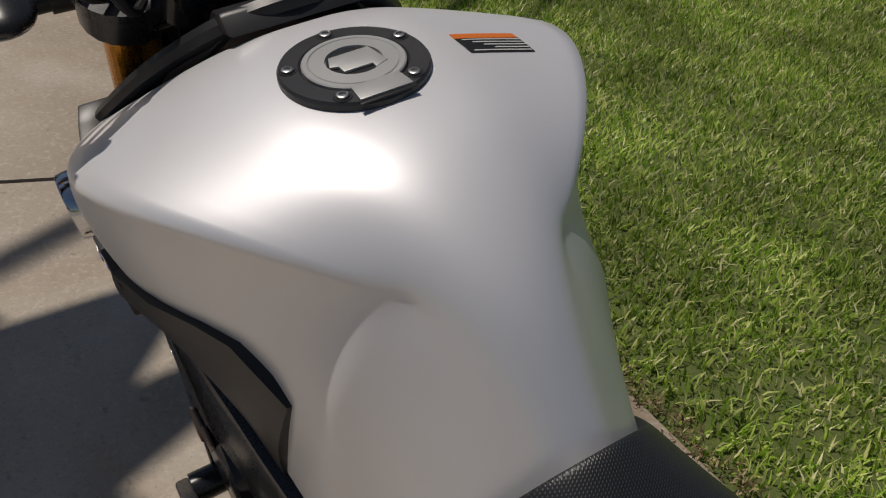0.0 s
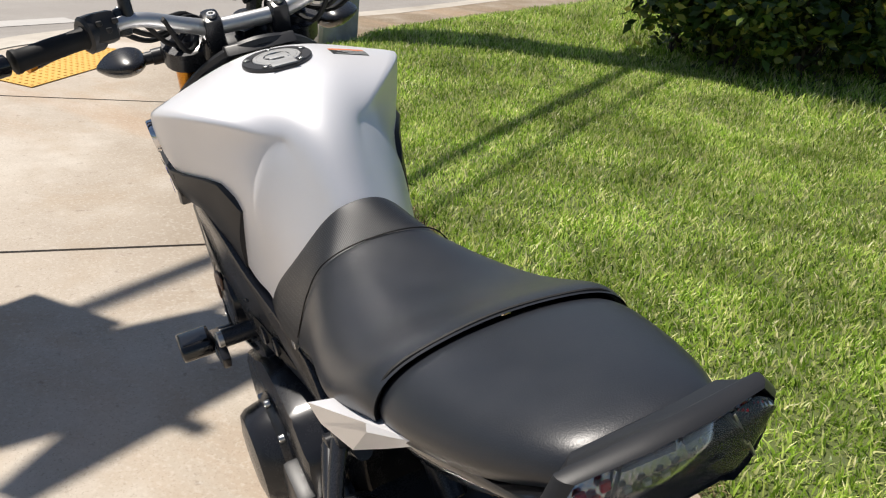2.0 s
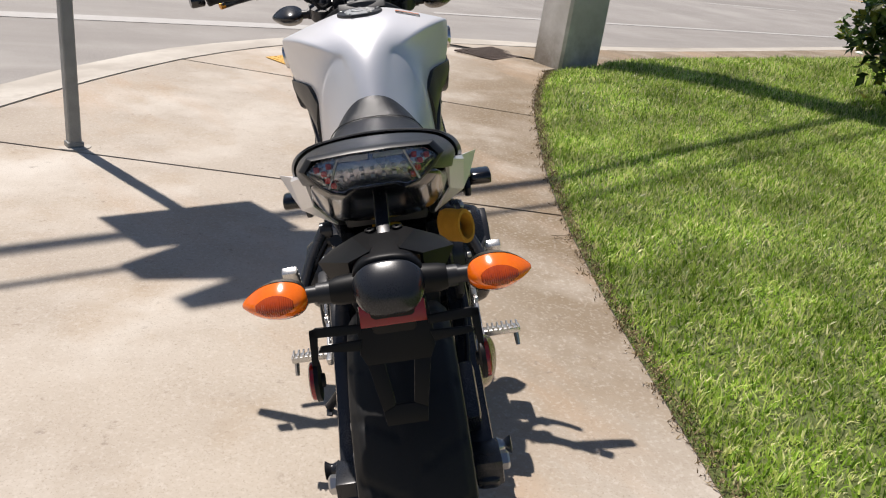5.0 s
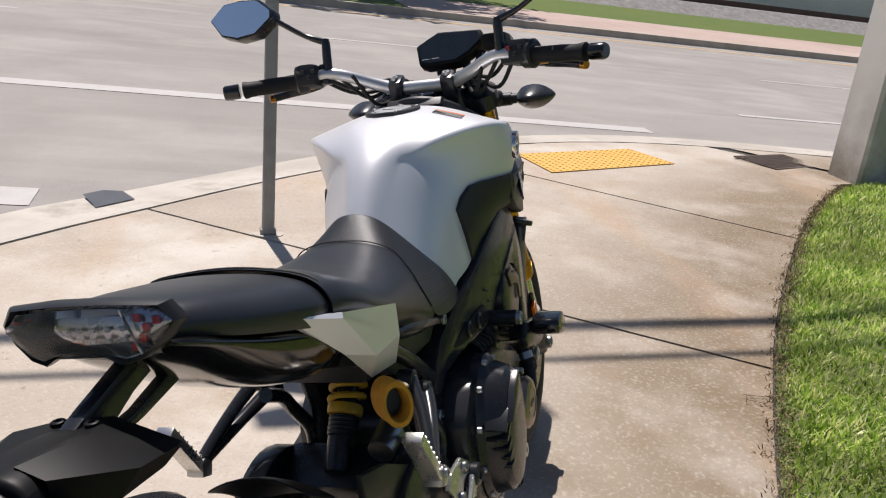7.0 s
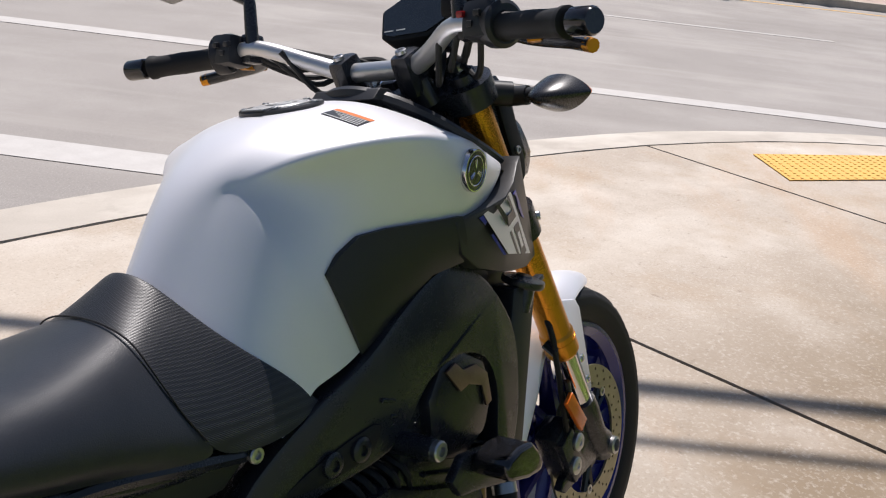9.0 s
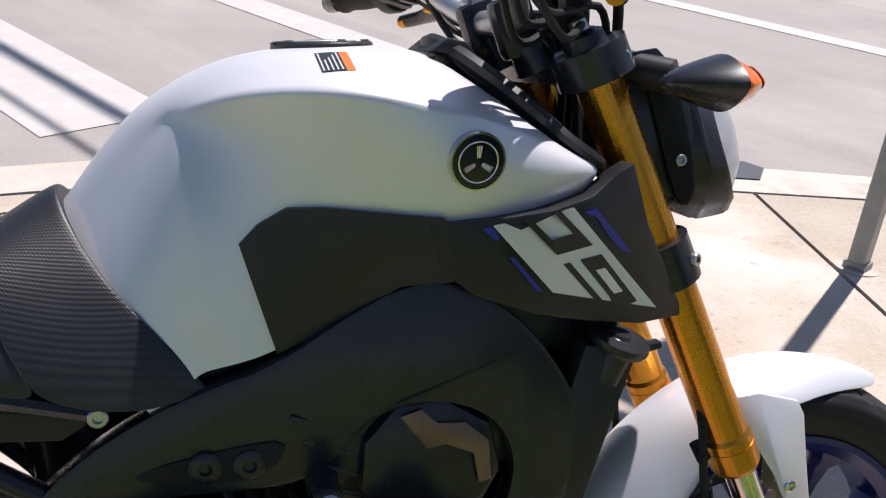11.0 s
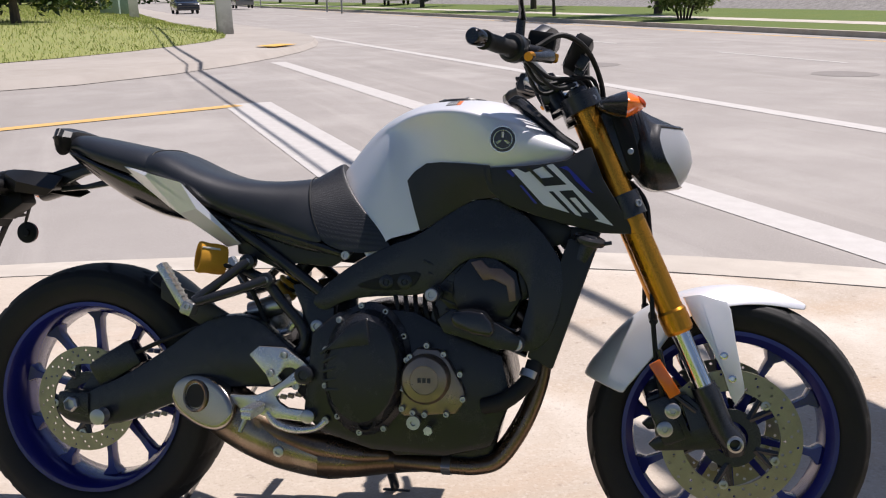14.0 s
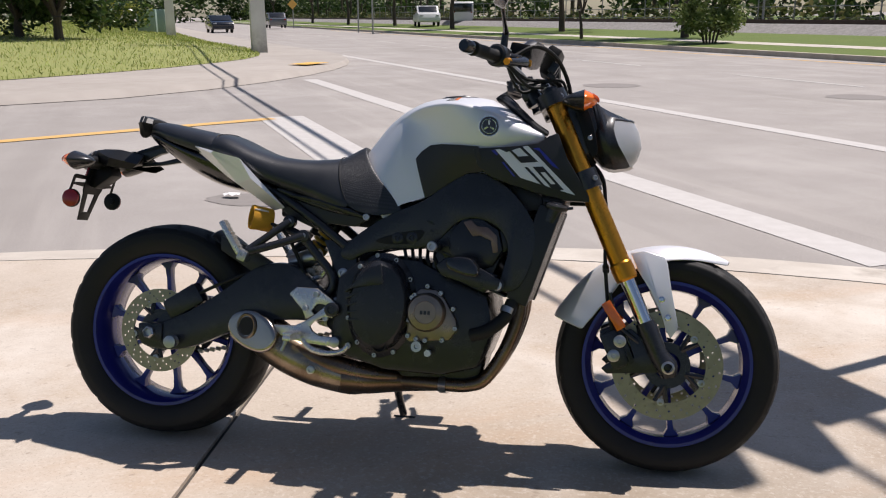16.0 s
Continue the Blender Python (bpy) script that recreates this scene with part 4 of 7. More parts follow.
# handlebar
bar = [(.988, .262, 1.087), (.994, .238, 1.090), (1.000, .178, 1.094), (1.040, .105, 1.062), (1.055, .06, 1.046), (1.055, 0, 1.044)]
bar = bar + [(x, -y, z) for x, y, z in bar[-2::-1]]
part("handlebar", tube(bar, [.0112, .0112, .0118, .0135, .0142, .0142, .0142, .0135, .0118, .0112, .0112], 16, 6), BAR, bike, "silver tapered aluminium handlebar")
for s in (-1, 1):
    cl = part("bar_clamp", block((1.057, s * .058, 1.038), (.046, .032, .066), .012, (0, -20, 0)), SATIN, bike, "black handlebar clamp")
    screw(cl, V(1.040, s * .058, 1.066), (-.35, 0, 1), .0085, .006, STEEL)
    part("bar_riser", tube([(1.066, s * .058, 1.03), (1.085, s * .058, .995)], [.019, .024], 14, 1), SATIN, cl)
    e0, e1 = V(.989, s * .258, 1.087), V(.942, s * .376, 1.083)
    ax = (e1 - e0).normalized()
    g = lathe([(.0195, -.004), (.0195, .004), (.0165, .008), (.0160, .03), (.0168, .06), (.0160, .09), (.0168, .108), (.0185, .112), (.0185, .118), (.015, .120)], e0, ax, 20)
    gr = part("grip", g, RUBBER, bike, "black ribbed rubber grip")
    part("bar_end", lathe([(.0135, 0), (.016, .002), (.016, .03), (.0135, .034), (0, .034)], e1, ax, 18), GLOSS, gr, "black bar-end weight")
    sw = part("switch_housing", block((.994, s * .232, 1.094), (.052, .046, .048), .012, (0, 15, 0)), PLASTIC, bike, "black switch housing")
    part("switch_collar", lathe([(.027, -.012), (.029, -.008), (.029, .01), (.024, .014)], V(.993, s * .250, 1.090), ax, 24), PLASTIC, sw)
    for k in range(3):
        part("switch_button", block((.969, s * (.212 + .012 * k), 1.106 - .012 * (k % 2)), (.01, .009, .008), .002), PLASTIC if s > 0 else (REDPL if k == 0 else PLASTIC), sw)
    # lever with its perch
    lever = [(1.048, s * .222, 1.083), (1.062, s * .250, 1.074), (1.062, s * .275, 1.068), (1.050, s * .315, 1.060), (1.030, s * .352, 1.054)]
    part("lever", tube(lever, [.012, .0135, .0125, .009, .0085], 10, 4, flat=1.2), SATIN, bike, "black lever with a gold adjuster")
    part("lever_adjuster", block((1.060, s * .262, 1.070), (.042, .020, .017), .004, (0, 8, -s * 18)), GOLD, bike, "gold lever adjuster block")
    part("lever_tip", tube([(1.034, s * .345, 1.0555), (1.028, s * .355, 1.0535)], [.0098, .0088], 10, 1), GOLD, bike)
    part("lever_perch", tube([(.995, s * .205, 1.093), (1.02, s * .208, 1.089), (1.05, s * .220, 1.083)], [.019, .017, .014], 12, 3), SATIN, bike)
    # mirror on a bent stem
    stem = [(.998, s * .190, 1.10), (1.003, s * .188, 1.158), (1.005, s * .190, 1.166)]
    part("mirror_post", tube(stem, [.0105, .0095, .009], 10, 1), SATIN, bike)
    part("mirror_stem", tube([(1.005, s * .190, 1.162), (1.005, s * .235, 1.180), (1.005, s * .292, 1.216)], [.008, .0055, .006], 10, 3), GLOSS, bike)
    mt = Matrix.Translation((1.018, s * .385, 1.230)) @ Euler((radians(2), radians(24), radians(-s * 13))).to_matrix().to_4x4()
    out = [(-.094, .004), (-.060, .040), (-.01, .046), (.045, .043), (.088, .016), (.092, -.002), (.052, -.038), (.0, -.046), (-.05, -.036)]
    head = slab([(a * -s, b) for a, b in out], -0.004, 0.026, .006, put=lambda x, y, z: mt @ V(y, x, z))
    hd = part("mirror_head", head, SATIN, bike, "angular black mirror housing")
    glass = slab([(a * -s * .93, b * .9) for a, b in out], -0.0062, -0.0045, 0, put=lambda x, y, z: mt @ V(y, x, z))
    part("mirror_glass", glass, MIRROR, hd, "clear mirror glass")
# fluid reservoir and cables
part("brake_reservoir", block((1.045, -.172, 1.118), (.056, .052, .034), .008, (0, 10, 0)), DEEP, bike, "black brake fluid reservoir")
for k, (y0, y1) in enumerate(((.20, .03), (-.20, -.03), (.215, .05), (-.18, -.06), (.17, -.05), (-.215, .06), (-.15, .02), (.14, .07))):
    part("cable", tube([(1.005, y0, 1.086), (1.045 + .012 * (k % 3), y0 * .75, 1.056 - .006 * k), (1.11 + .012 * (k % 4), y0 * .4, 1.06 - .01 * (k % 3)), (1.165, y1, .99), (1.17, y1, .90)], .0045, 8, 6), RUBBER, bike)

for s in (-1, 1):
    part("brake_line" if s < 0 else "clutch_cable", tube([(1.035, s * .212, 1.098), (1.085, s * .185, 1.105 - .023 * s), (1.135, s * .130, 1.085 - .025 * s), (1.168, s * .075, 1.050), (1.178, s * .045, .975), (1.176, s * .035, .90)], .0058, 8, 6), RUBBER, bike)
    part("perch_clamp", block((1.006, s * .200, 1.094), (.030, .022, .044), .006, (0, 12, 0)), SATIN, bike)
    screw(bike, V(1.018, s * .200, 1.112), (.3, 0, 1), .0045, .004, STEEL)
for k in range(4):
    part("dash_clip", block((1.128 - .004 * k, -.112 + .030 * k, 1.086 - .010 * (k % 2)), (.022, .016, .030), .004, (0, 30, 8 * k)), SATIN, bike)
# instrument
dm = Matrix.Translation((1.112, -.050, 1.116)) @ Euler((radians(-2), radians(30), 0)).to_matrix().to_4x4()
dash_poly = [(-.080, .006), (-.074, .030), (.024, .038), (.074, .010), (.066, -.034), (.050, -.040), (-.020, -.040), (-.050, -.022)]
dash = part("instrument", slab(dash_poly, -.008, .026, .005, put=lambda x, y, z: dm @ V(y, x, z)), DEEP, bike, "black wedge-shaped instrument pod with a dark screen")
part("screen", slab([(a * .9, b * .85) for a, b in dash_poly], -.0108, -.0085, 0, put=lambda x, y, z: dm @ V(y, x, z)), DASHGL, dash, "dark glossy screen")
for k in range(2):
    part("plain_mark", slab([(.020 + .022 * k, -.0265), (.036 + .022 * k, -.0265), (.036 + .022 * k, -.0250), (.020 + .022 * k, -.0250)], -.0114, -.0109, 0, put=lambda x, y, z: dm @ V(y, x, z)), LABELW, dash)
part("instrument_bracket", tube([(1.125, -.045, 1.10), (1.13, -.035, 1.05), (1.125, -.02, 1.015)], [.018, .014, .014], 8, 3), SATIN, dash)

INSERT = mat("bright_lamp_insert", (0.92, 0.93, 0.95), 0.2, 0.25, (0.84, 0.85, 0.88), 40, 300)
# headlamp: faceted shell, chromed bowl, clear lens
HZ = [.957, .949, .930, .908, .886, .866, .850, .839, .832]
LAMPN = V(1.31, 0, .893)


def lens_at(u, z, back=0.0):
    """A place on the lens: u across from -1 to 1, z its height."""
    hw = float(np.interp(z, [.834, .852, .886, .925, .957], [.046, .072, .090, .088, .058]))
    mid = float(np.interp(z, [.834, .852, .886, .925, .957], [1.347, 1.361, 1.372, 1.366, 1.349]))
    side = float(np.interp(z, [.834, .852, .886, .925, .957], [1.336, 1.325, 1.303, 1.288, 1.294]))
    return V(mid - (mid - side) * abs(u) ** 1.7 - back, hw * u, z)


def lamp_loop(x, grow, tilt=None):
    """The lens's edge grown about its middle; with a tilt it lies in one plane at x instead."""
    edge = [lens_at(u, HZ[0]) for u in (-.6, -.2, .2, .6)] + [lens_at(1, z) for z in HZ] + [lens_at(u, HZ[-1]) for u in (.5, 0, -.5)] + [lens_at(-1, z) for z in HZ[::-1]]
    out = [V(p.x + x, p.y * (1 + (grow - 1) * .45), LAMPN.z + (p.z - LAMPN.z) * grow) for p in edge]
    if tilt is None:
        return out
    out = [V(x, p.y, p.z + max(0, p.z - LAMPN.z) * .42) for p in out]
    return [V(x + tilt * (p.z - LAMPN.z), p.y, p.z) for p in out]


rows = [lamp_loop(-.006, .985), lamp_loop(.003, .99), lamp_loop(.004, 1.02), lamp_loop(-.004, 1.09), lamp_loop(-.016, 1.125)]
rows += [lamp_loop(1.280, 1.17, -.28), lamp_loop(1.274, 1.17, -.28), lamp_loop(1.272, 1.15, -.28), lamp_loop(1.266, 1.15, -.28), lamp_loop(1.250, 1.0, -.24), lamp_loop(1.236, .6, -.2)]
bm = bmesh.new()
vs = grid(bm, rows, True)
cap(bm, vs[-1])
bmesh.ops.recalc_face_normals(bm, faces=bm.faces[:])
lamp = part("headlamp", bm, SATIN, bike, "black headlamp shell with a large clear lens", angle=32)
part("headlamp_lens", shell([[lens_at(u, z) for u in np.linspace(-1, 1, 13)] for z in HZ], .002), LENS, lamp, "clear headlamp lens", angle=50)
rows = [[V(p.x - .011 - .006 * math.cos(u * 1.5), p.y * .95, LAMPN.z + (p.z - LAMPN.z) * .92) for u, p in [(u, lens_at(u, z)) for u in np.linspace(-1, 1, 9)]] for z in HZ]
part("lamp_insert", shell(rows, .001), INSERT, lamp, "bright faceted lamp reflector", angle=4)
part("reflector_bowl", lathe([(.058, .046), (.052, .03), (.034, .008), (.012, .0), (0, .0)], V(1.290, 0, .889), (1, 0, 0), 28), CHROME, lamp)
part("bulb", lathe([(.012, 0), (.012, .03), (.006, .036), (0, .036)], V(1.292, 0, .889), (1, 0, 0), 14), STEEL, lamp)
for k in range(3):
    part("lens_bar", tube([(1.338, -.05, .862 + .022 * k), (1.352, 0, .862 + .022 * k), (1.338, .05, .862 + .022 * k)], .0016, 6, 3), CHROME, lamp)
for s in (-1, 1):
    part("headlamp_bracket", slab([(1.165, 1.012), (1.20, 1.018), (1.235, .985), (1.25, .93), (1.235, .86), (1.205, .85), (1.185, .90)], s * .098, s * .106, .002), SATIN, lamp)
    part("headlamp_stay", slab(rounded([(1.180, 1.000), (1.206, 1.004), (1.226, .975), (1.246, .915), (1.256, .862), (1.240, .845), (1.224, .872), (1.206, .925)]), s * .104, s * .112, .003), DEEP, lamp, "black pressed stay beside the fork")
    screw(lamp, V(1.232, s * .112, .900), (0, s, 0), .0065, .004, STEEL)
    screw(lamp, V(1.200, s * .112, .985), (0, s, 0), .009, .005, STEEL)


# indicators
def indicator(c, out, tip, lens_dir, front):
    """A pointed pod on a short stalk; the amber lens is one half of it."""
    c, out, ld = Vector(c), Vector(out).normalized(), Vector(lens_dir).normalized()
    u = out
    v = u.cross(ld).normalized()
    bmA, bmB = bmesh.new(), bmesh.new()
    stations = [(-.043, .20, .26), (-.038, .55, .66), (-.026, .85, .90), (-.008, 1.0, 1.0), (.010, .90, .92), (.025, .66, .68), (.037, .34, .36), (.044, .08, .10)]
    ra, rb = [], []
    for d, hd, hv in stations:
        p = c + u * d
        ring = [math.pi * k / 12 for k in range(13)]
        ra.append([p + v * .0285 * hv * math.cos(a) - ld * .064 * hd * (1 - abs(math.cos(a)) ** 1.7) for a in ring])
        rb.append([p + v * .0275 * hv * math.cos(a) + ld * .038 * hd * (1 - abs(math.cos(a)) ** 2.0) for a in ring])
    for bmx, rw in ((bmA, ra), (bmB, rb)):
        vv = grid(bmx, rw)
        cap(bmx, vv[0])
        cap(bmx, vv[-1][::-1])
    pod = part("indicator", bmA, SATIN, bike, "black pointed turn-signal pod with an amber lens", sub=1)
    lens = part("indicator_lens", bmB, AMBER, pod, "glossy amber lens", sub=1)
    # ribbed field in the lower middle of the lens
    low = -1 if v.z > 0 else 1
    rows = []
    for i in range(37):
        d = -.027 + .050 * i / 36
        hd, hv = [float(np.interp(d, [q[0] for q in stations], [q[k] for q in stations])) for k in (1, 2)]
        rib = .0007 if i % 2 else -.0002
        band = .62 * math.sqrt(max(.03, 1 - ((d + .002) / .027) ** 2))
        rows.append([])
        for j in range(9):
            cs = low * (-.22 + band * (j / 4 - 1) * .70)
            h = 1 - abs(cs) ** 2
            rows[-1].append(c + u * d + v * .0275 * hv * cs + ld * (.038 * hd * h + rib + .0006))
    part("lens_ribs", shell(rows, .0004), AMBERIN, lens, "fine darker ribs")
    bm = tube([c - u * .036 - ld * .006, c - u * .070 - ld * .006], [.0115, .0115], 14, 1)
    tube([c - u * .055 - ld * .006, c - u * .092 - ld * .006], [.0145, .0155], 14, 1, bm)
    part("indicator_stalk", bm, PLASTIC, pod)
    return pod


for s in (-1, 1):
    indicator((1.216, s * .209, .985), (.02, s, 0.0), None, (1, s * .08, 0), True)
    part("indicator_mount", tube([(1.17, s * .085, .998), (1.208, s * .125, .988)], .019, 12, 1), PLASTIC, bike)

# fuel cap
cc = V(.862, .005, 1.0185)
capax = V(-0.03, 0, 1).normalized()


def on_cap(x, y, z):
    """A place on the cap: x across, z along the tank, y up."""
    return cc + V(z, x, y + z * .03)


fc = part("fuel_cap", lathe([(.0545, -.022), (.0545, -.001), (.0530, .0012), (.0395, .0016), (.0375, -.001), (0, -.001)], cc, capax, 64), FLANGE, bike, "round black and brushed steel fuel cap", angle=25)
part("cap_lid", lathe([(.0372, -.001), (.0372, .0022), (.0362, .0030), (.0330, .0030), (.0322, .0022), (.0314, .0030), (.0205, .0034), (.0200, .0014), (0, .0014)], cc, capax, 56), LID, fc, "brushed steel lid", angle=25)
part("key_slot", lathe([(.0198, .0013), (.0198, .0018), (0, .0018)], cc, capax, 36), LABELK, fc)
part("lock_flap", slab([(-.0195, -.014), (-.0085, -.0185), (-.0085, -.0125), (.0135, -.0125), (.0135, -.004), (.0195, -.002), (.0150, .0105), (-.0165, .0105)], .0018, .0040, .0006, put=on_cap), LID, fc)
part("cap_hinge", slab([(-.020, -.050), (.020, -.050), (.0185, -.031), (-.0185, -.031)], .0012, .0032, .0008, put=on_cap), LID, fc)
part("hinge_gap", slab([(-.0215, -.0535), (.0215, -.0535), (.0215, -.0502), (-.0215, -.0502)], .0006, .0018, .0004, put=on_cap), LABELK, fc)
for k in range(5):
    a = 2 * math.pi * (k + .5) / 5 + math.pi / 5 * 5
    p = on_cap(math.sin(a) * .0465, .0014, math.cos(a) * .0465)
    part("screw_well", lathe([(.0068, 0), (.0066, .0004), (0, .0004)], p, capax, 18), LABELK, fc)
    screw(fc, p + capax * .0004, capax, .0046, .002, STEEL)

# ---- motorcycle: tank trim, tail and rear ----
# warning label on the tank
TANK_SKIN = BVHTree.FromObject(tank, bpy.context.evaluated_depsgraph_get())


def label_at(x, y, h):
    """A point laid on the tank's skin from above."""
    at = TANK_SKIN.ray_cast(V(x, y, 1.3), V(0, 0, -1))[0]
    return V(x, y, at.z + h)


def on_skin(poly, h):
    """A thin sheet that follows the tank under a four-cornered outline."""
    a, b, c, d = [Vector(p) for p in poly]
    rows = []
    for i in range(5):
        p, q = a.lerp(b, i / 4), d.lerp(c, i / 4)
        rows.append([label_at(*p.lerp(q, k / 8), h) for k in range(9)])
    return shell(rows, .0004)


tk = part("warning_label", on_skin([(.843, -.137), (.866, -.137), (.866, -.080), (.843, -.080)], .0008), LABELK, tank, "black and orange printed warning label")
part("label_strip", on_skin([(.8662, -.137), (.8745, -.137), (.8745, -.080), (.8662, -.080)], .0008), LABELO, tk)
for k in range(5):
    e = -.084 - .007 * ((k * 3) % 4)
    part("print_line", on_skin([(.8445 + .0044 * k, -.1355), (.8460 + .0044 * k, -.1355), (.8460 + .0044 * k, e), (.8445 + .0044 * k, e)], .0014), LABELW, tk)

# black trim in front of the tank
tr = [(.984, 0, 1.019), (.999, .058, 1.007), (1.041, .108, .970), (1.088, .142, .926), (1.122, .150, .902)]
tr = [(x, -y, z) for x, y, z in tr[:0:-1]] + tr
trim = part("tank_trim", tube(tr, [.006, .008, .009, .010, .011, .010, .009, .008, .006], 8, 5, flat=1.25), PLASTIC, bike, "black plastic trim along the tank front")
front = [[(x + .004, y, z - .004) for x, y, z in tr], [(1.06, y * .8, min(z, .985) - .012) for x, y, z in tr], [(1.105, y * .7, min(z, .95) - .03) for x, y, z in tr]]
part("tank_apron", shell(front, .004), PLASTIC, trim, sub=1)
part("trim_cap", slab([(.966, 1.012), (.984, 1.026), (1.004, 1.022), (1.036, .992), (1.030, .976), (1.010, .986), (.990, 1.008)], -.060, .060, .004), PLASTIC, trim)
for s in (-1, 1):
    part("trim_lip", slab([(.990, 1.002), (1.010, .998), (1.066, .952), (1.124, .912), (1.118, .900), (1.060, .936), (1.004, .986)], -.005, .005, .002, put=lambda x, y, z: V(x, s * (.062 + .66 * (x - 1.0)) + y, z)), PLASTIC, trim)

# tail unit
TAIL = []
for x, zt, zb, w in ((.33, .80, .725, .096), (.24, .822, .728, .128), (.16, .838, .745, .126), (.07, .862, .785, .112), (-.02, .893, .845, .104), (-.075, .912, .880, .094)):
    TAIL.append([(x, 0, zt), (x, w * .7, zt), (x, w, zt - .012), (x, w * .97, (zt * .6 + zb * .4)), (x, w * .78, zb + .012), (x, w * .45, zb), (x, 0, zb)])
rows = [list(r) + [(x, -y, z) for x, y, z in r[-2:0:-1]] for r in TAIL]
bm = bmesh.new()
vs = grid(bm, rows, True)
cap(bm, vs[0][::-1])
cap(bm, vs[-1])
part("tail_unit", bm, GLOSS, bike, "gloss black tail unit under the seat", sub=2)
for s in (-1, 1):
    # a thin top strip, a main face and a front face that folds in to the frame
    corner = dict(T=(.088, .114, .860), M=(.176, .145, .836), C=(.266, .177, .813), R=(.172, .148, .834), Q=(.255, .150, .754), F=(.300, .166, .764), B=(.384, .119, .688),
                  K=(.347, .097, .682), L=(.215, .124, .772), I=(.264, .136, .806), N=(.172, .120, .838))
    bm = bmesh.new()
    v = {k: bm.verts.new((x, s * y, z)) for k, (x, y, z) in corner.items()}
    for f in ("TMN", "MCIN", "TRM", "MRFC", "RQF", "TLR", "RLQ", "QLK", "QKBF", "CFB"):
        bm.faces.new([v[k] for k in f])
    bmesh.ops.recalc_face_normals(bm, faces=bm.faces[:])
    bmesh.ops.solidify(bm, geom=bm.faces[:], thickness=-.004)
    part("tail_cover", bm, SILVER, bike, "faceted silver tail side cover", angle=16)

# rear lamp: dark housing, smoked lens, lamps behind it
LP = [(-.102, .926), (-.088, .944), (-.03, .950), (.03, .950), (.088, .944), (.102, .926), (.086, .908), (.064, .893), (.044, .888), (.03, .896), (-.03, .896), (-.044, .888), (-.064, .893), (-.086, .908)]


def lamp_x(y, z):
    return -.103 + 1.7 * y * y + (z - .920) * .12 - .05 * y


def lamp_ring(scale, ahead, at=None, tip=0.0):
    """The lamp's outline, scaled about its middle, on its face or at one x."""
    pts = [(a * scale, .921 + (b_ - .921) * scale) for a, b_ in LP]
    return [V(lamp_x(a, z) + ahead * (1 - tip * (a / .11) ** 2) if at is None else at, a, z) for a, z in pts]


bm = bmesh.new()
vs = grid(bm, [lamp_ring(.93, .016), lamp_ring(.96, -.004), lamp_ring(1.02, -.001), lamp_ring(1.05, .006, tip=.5), lamp_ring(1.05, .014, tip=.6), lamp_ring(1.03, .016, tip=.5), lamp_ring(.90, .020, tip=.3), lamp_ring(.76, .034)], True)
cap(bm, vs[-1])
rl = part("rear_lamp", bm, PLASTIC, bike, "smoked rear lamp in a black housing", angle=30)
rows = []
for u in np.linspace(-1, 1, 13):
    yy = .094 * u
    top = np.interp(abs(yy), [0, .03, .08, .094], [.945, .945, .939, .927])
    bot = np.interp(abs(yy), [0, .03, .05, .075, .094], [.899, .899, .892, .901, .920])
    rows.append([(lamp_x(yy, z) - .002 - .006 * math.sin(math.pi * (z - bot) / (top - bot)), yy, z) for z in np.linspace(bot, top, 6)])
part("lamp_lens", shell(rows, .002), SMOKE, rl, "smoked clear lens")
LAMPIN = weave(mat("lamp_reflector", (0.55, 0.55, 0.58), 0.26, 1.0, (0.36, 0.36, 0.39), 30, 300), 60)
part("lamp_bowl", shell([[(p[0] + .013, p[1] * .97, p[2]) for p in r] for r in rows], .001), LAMPIN, rl)
LEDR = mat("red_lamp_dot", (0.90, 0.05, 0.05), 0.25, 0, (0.6, 0.02, 0.02), 30, 300)
LEDW = mat("clear_lamp_dot", (0.85, 0.86, 0.88), 0.2, 0.0, (0.3, 0.3, 0.32), 30, 300)
bm = block((0, 0, 0), (.004, .0062, .0050), .0012)
FINE = weave(mat("fine_dot_reflector", (0.62, 0.62, 0.64), 0.22, 0.5, (0.40, 0.40, 0.43), 60, 500), 160)
dot_w = finish(bm, "lamp_dot", LEDW)
bm = block((0, 0, 0), (.004, .0080, .0086), .0016)
dot_r = finish(bm, "red_dot", LEDR)
for r_ in range(2):
    for k in range(7):
        yy = (k - 3) * .0155
        zz = .923 - .011 * r_
        o = new("lamp_dot", dot_w)
        o.parent = rl
        o.location = (lamp_x(yy, zz) + .0005, yy, zz)
for s in (-1, 1):
    for k, (yy, zz) in enumerate(((.062, .932), (.070, .922), (.066, .912), (.058, .904), (.080, .928))):
        o = new("red_dot", dot_r)
        o.parent = rl
        o.location = (lamp_x(s * yy, zz) + .0005, s * yy, zz)
    part("fine_reflector", slab([(s * .004, .936), (s * .046, .936), (s * .054, .941), (s * .03, .9435), (s * .004, .9435)], .002, .006, 0, put=lambda x, y, z: V(lamp_x(x, z) + y, x, z)), FINE, rl)
    part("lamp_divider", tube([(lamp_x(.05, .94) + .002, s * .048, .942), (lamp_x(.065, .9) + .002, s * .066, .898)], .0016, 6, 1), STEEL, rl)

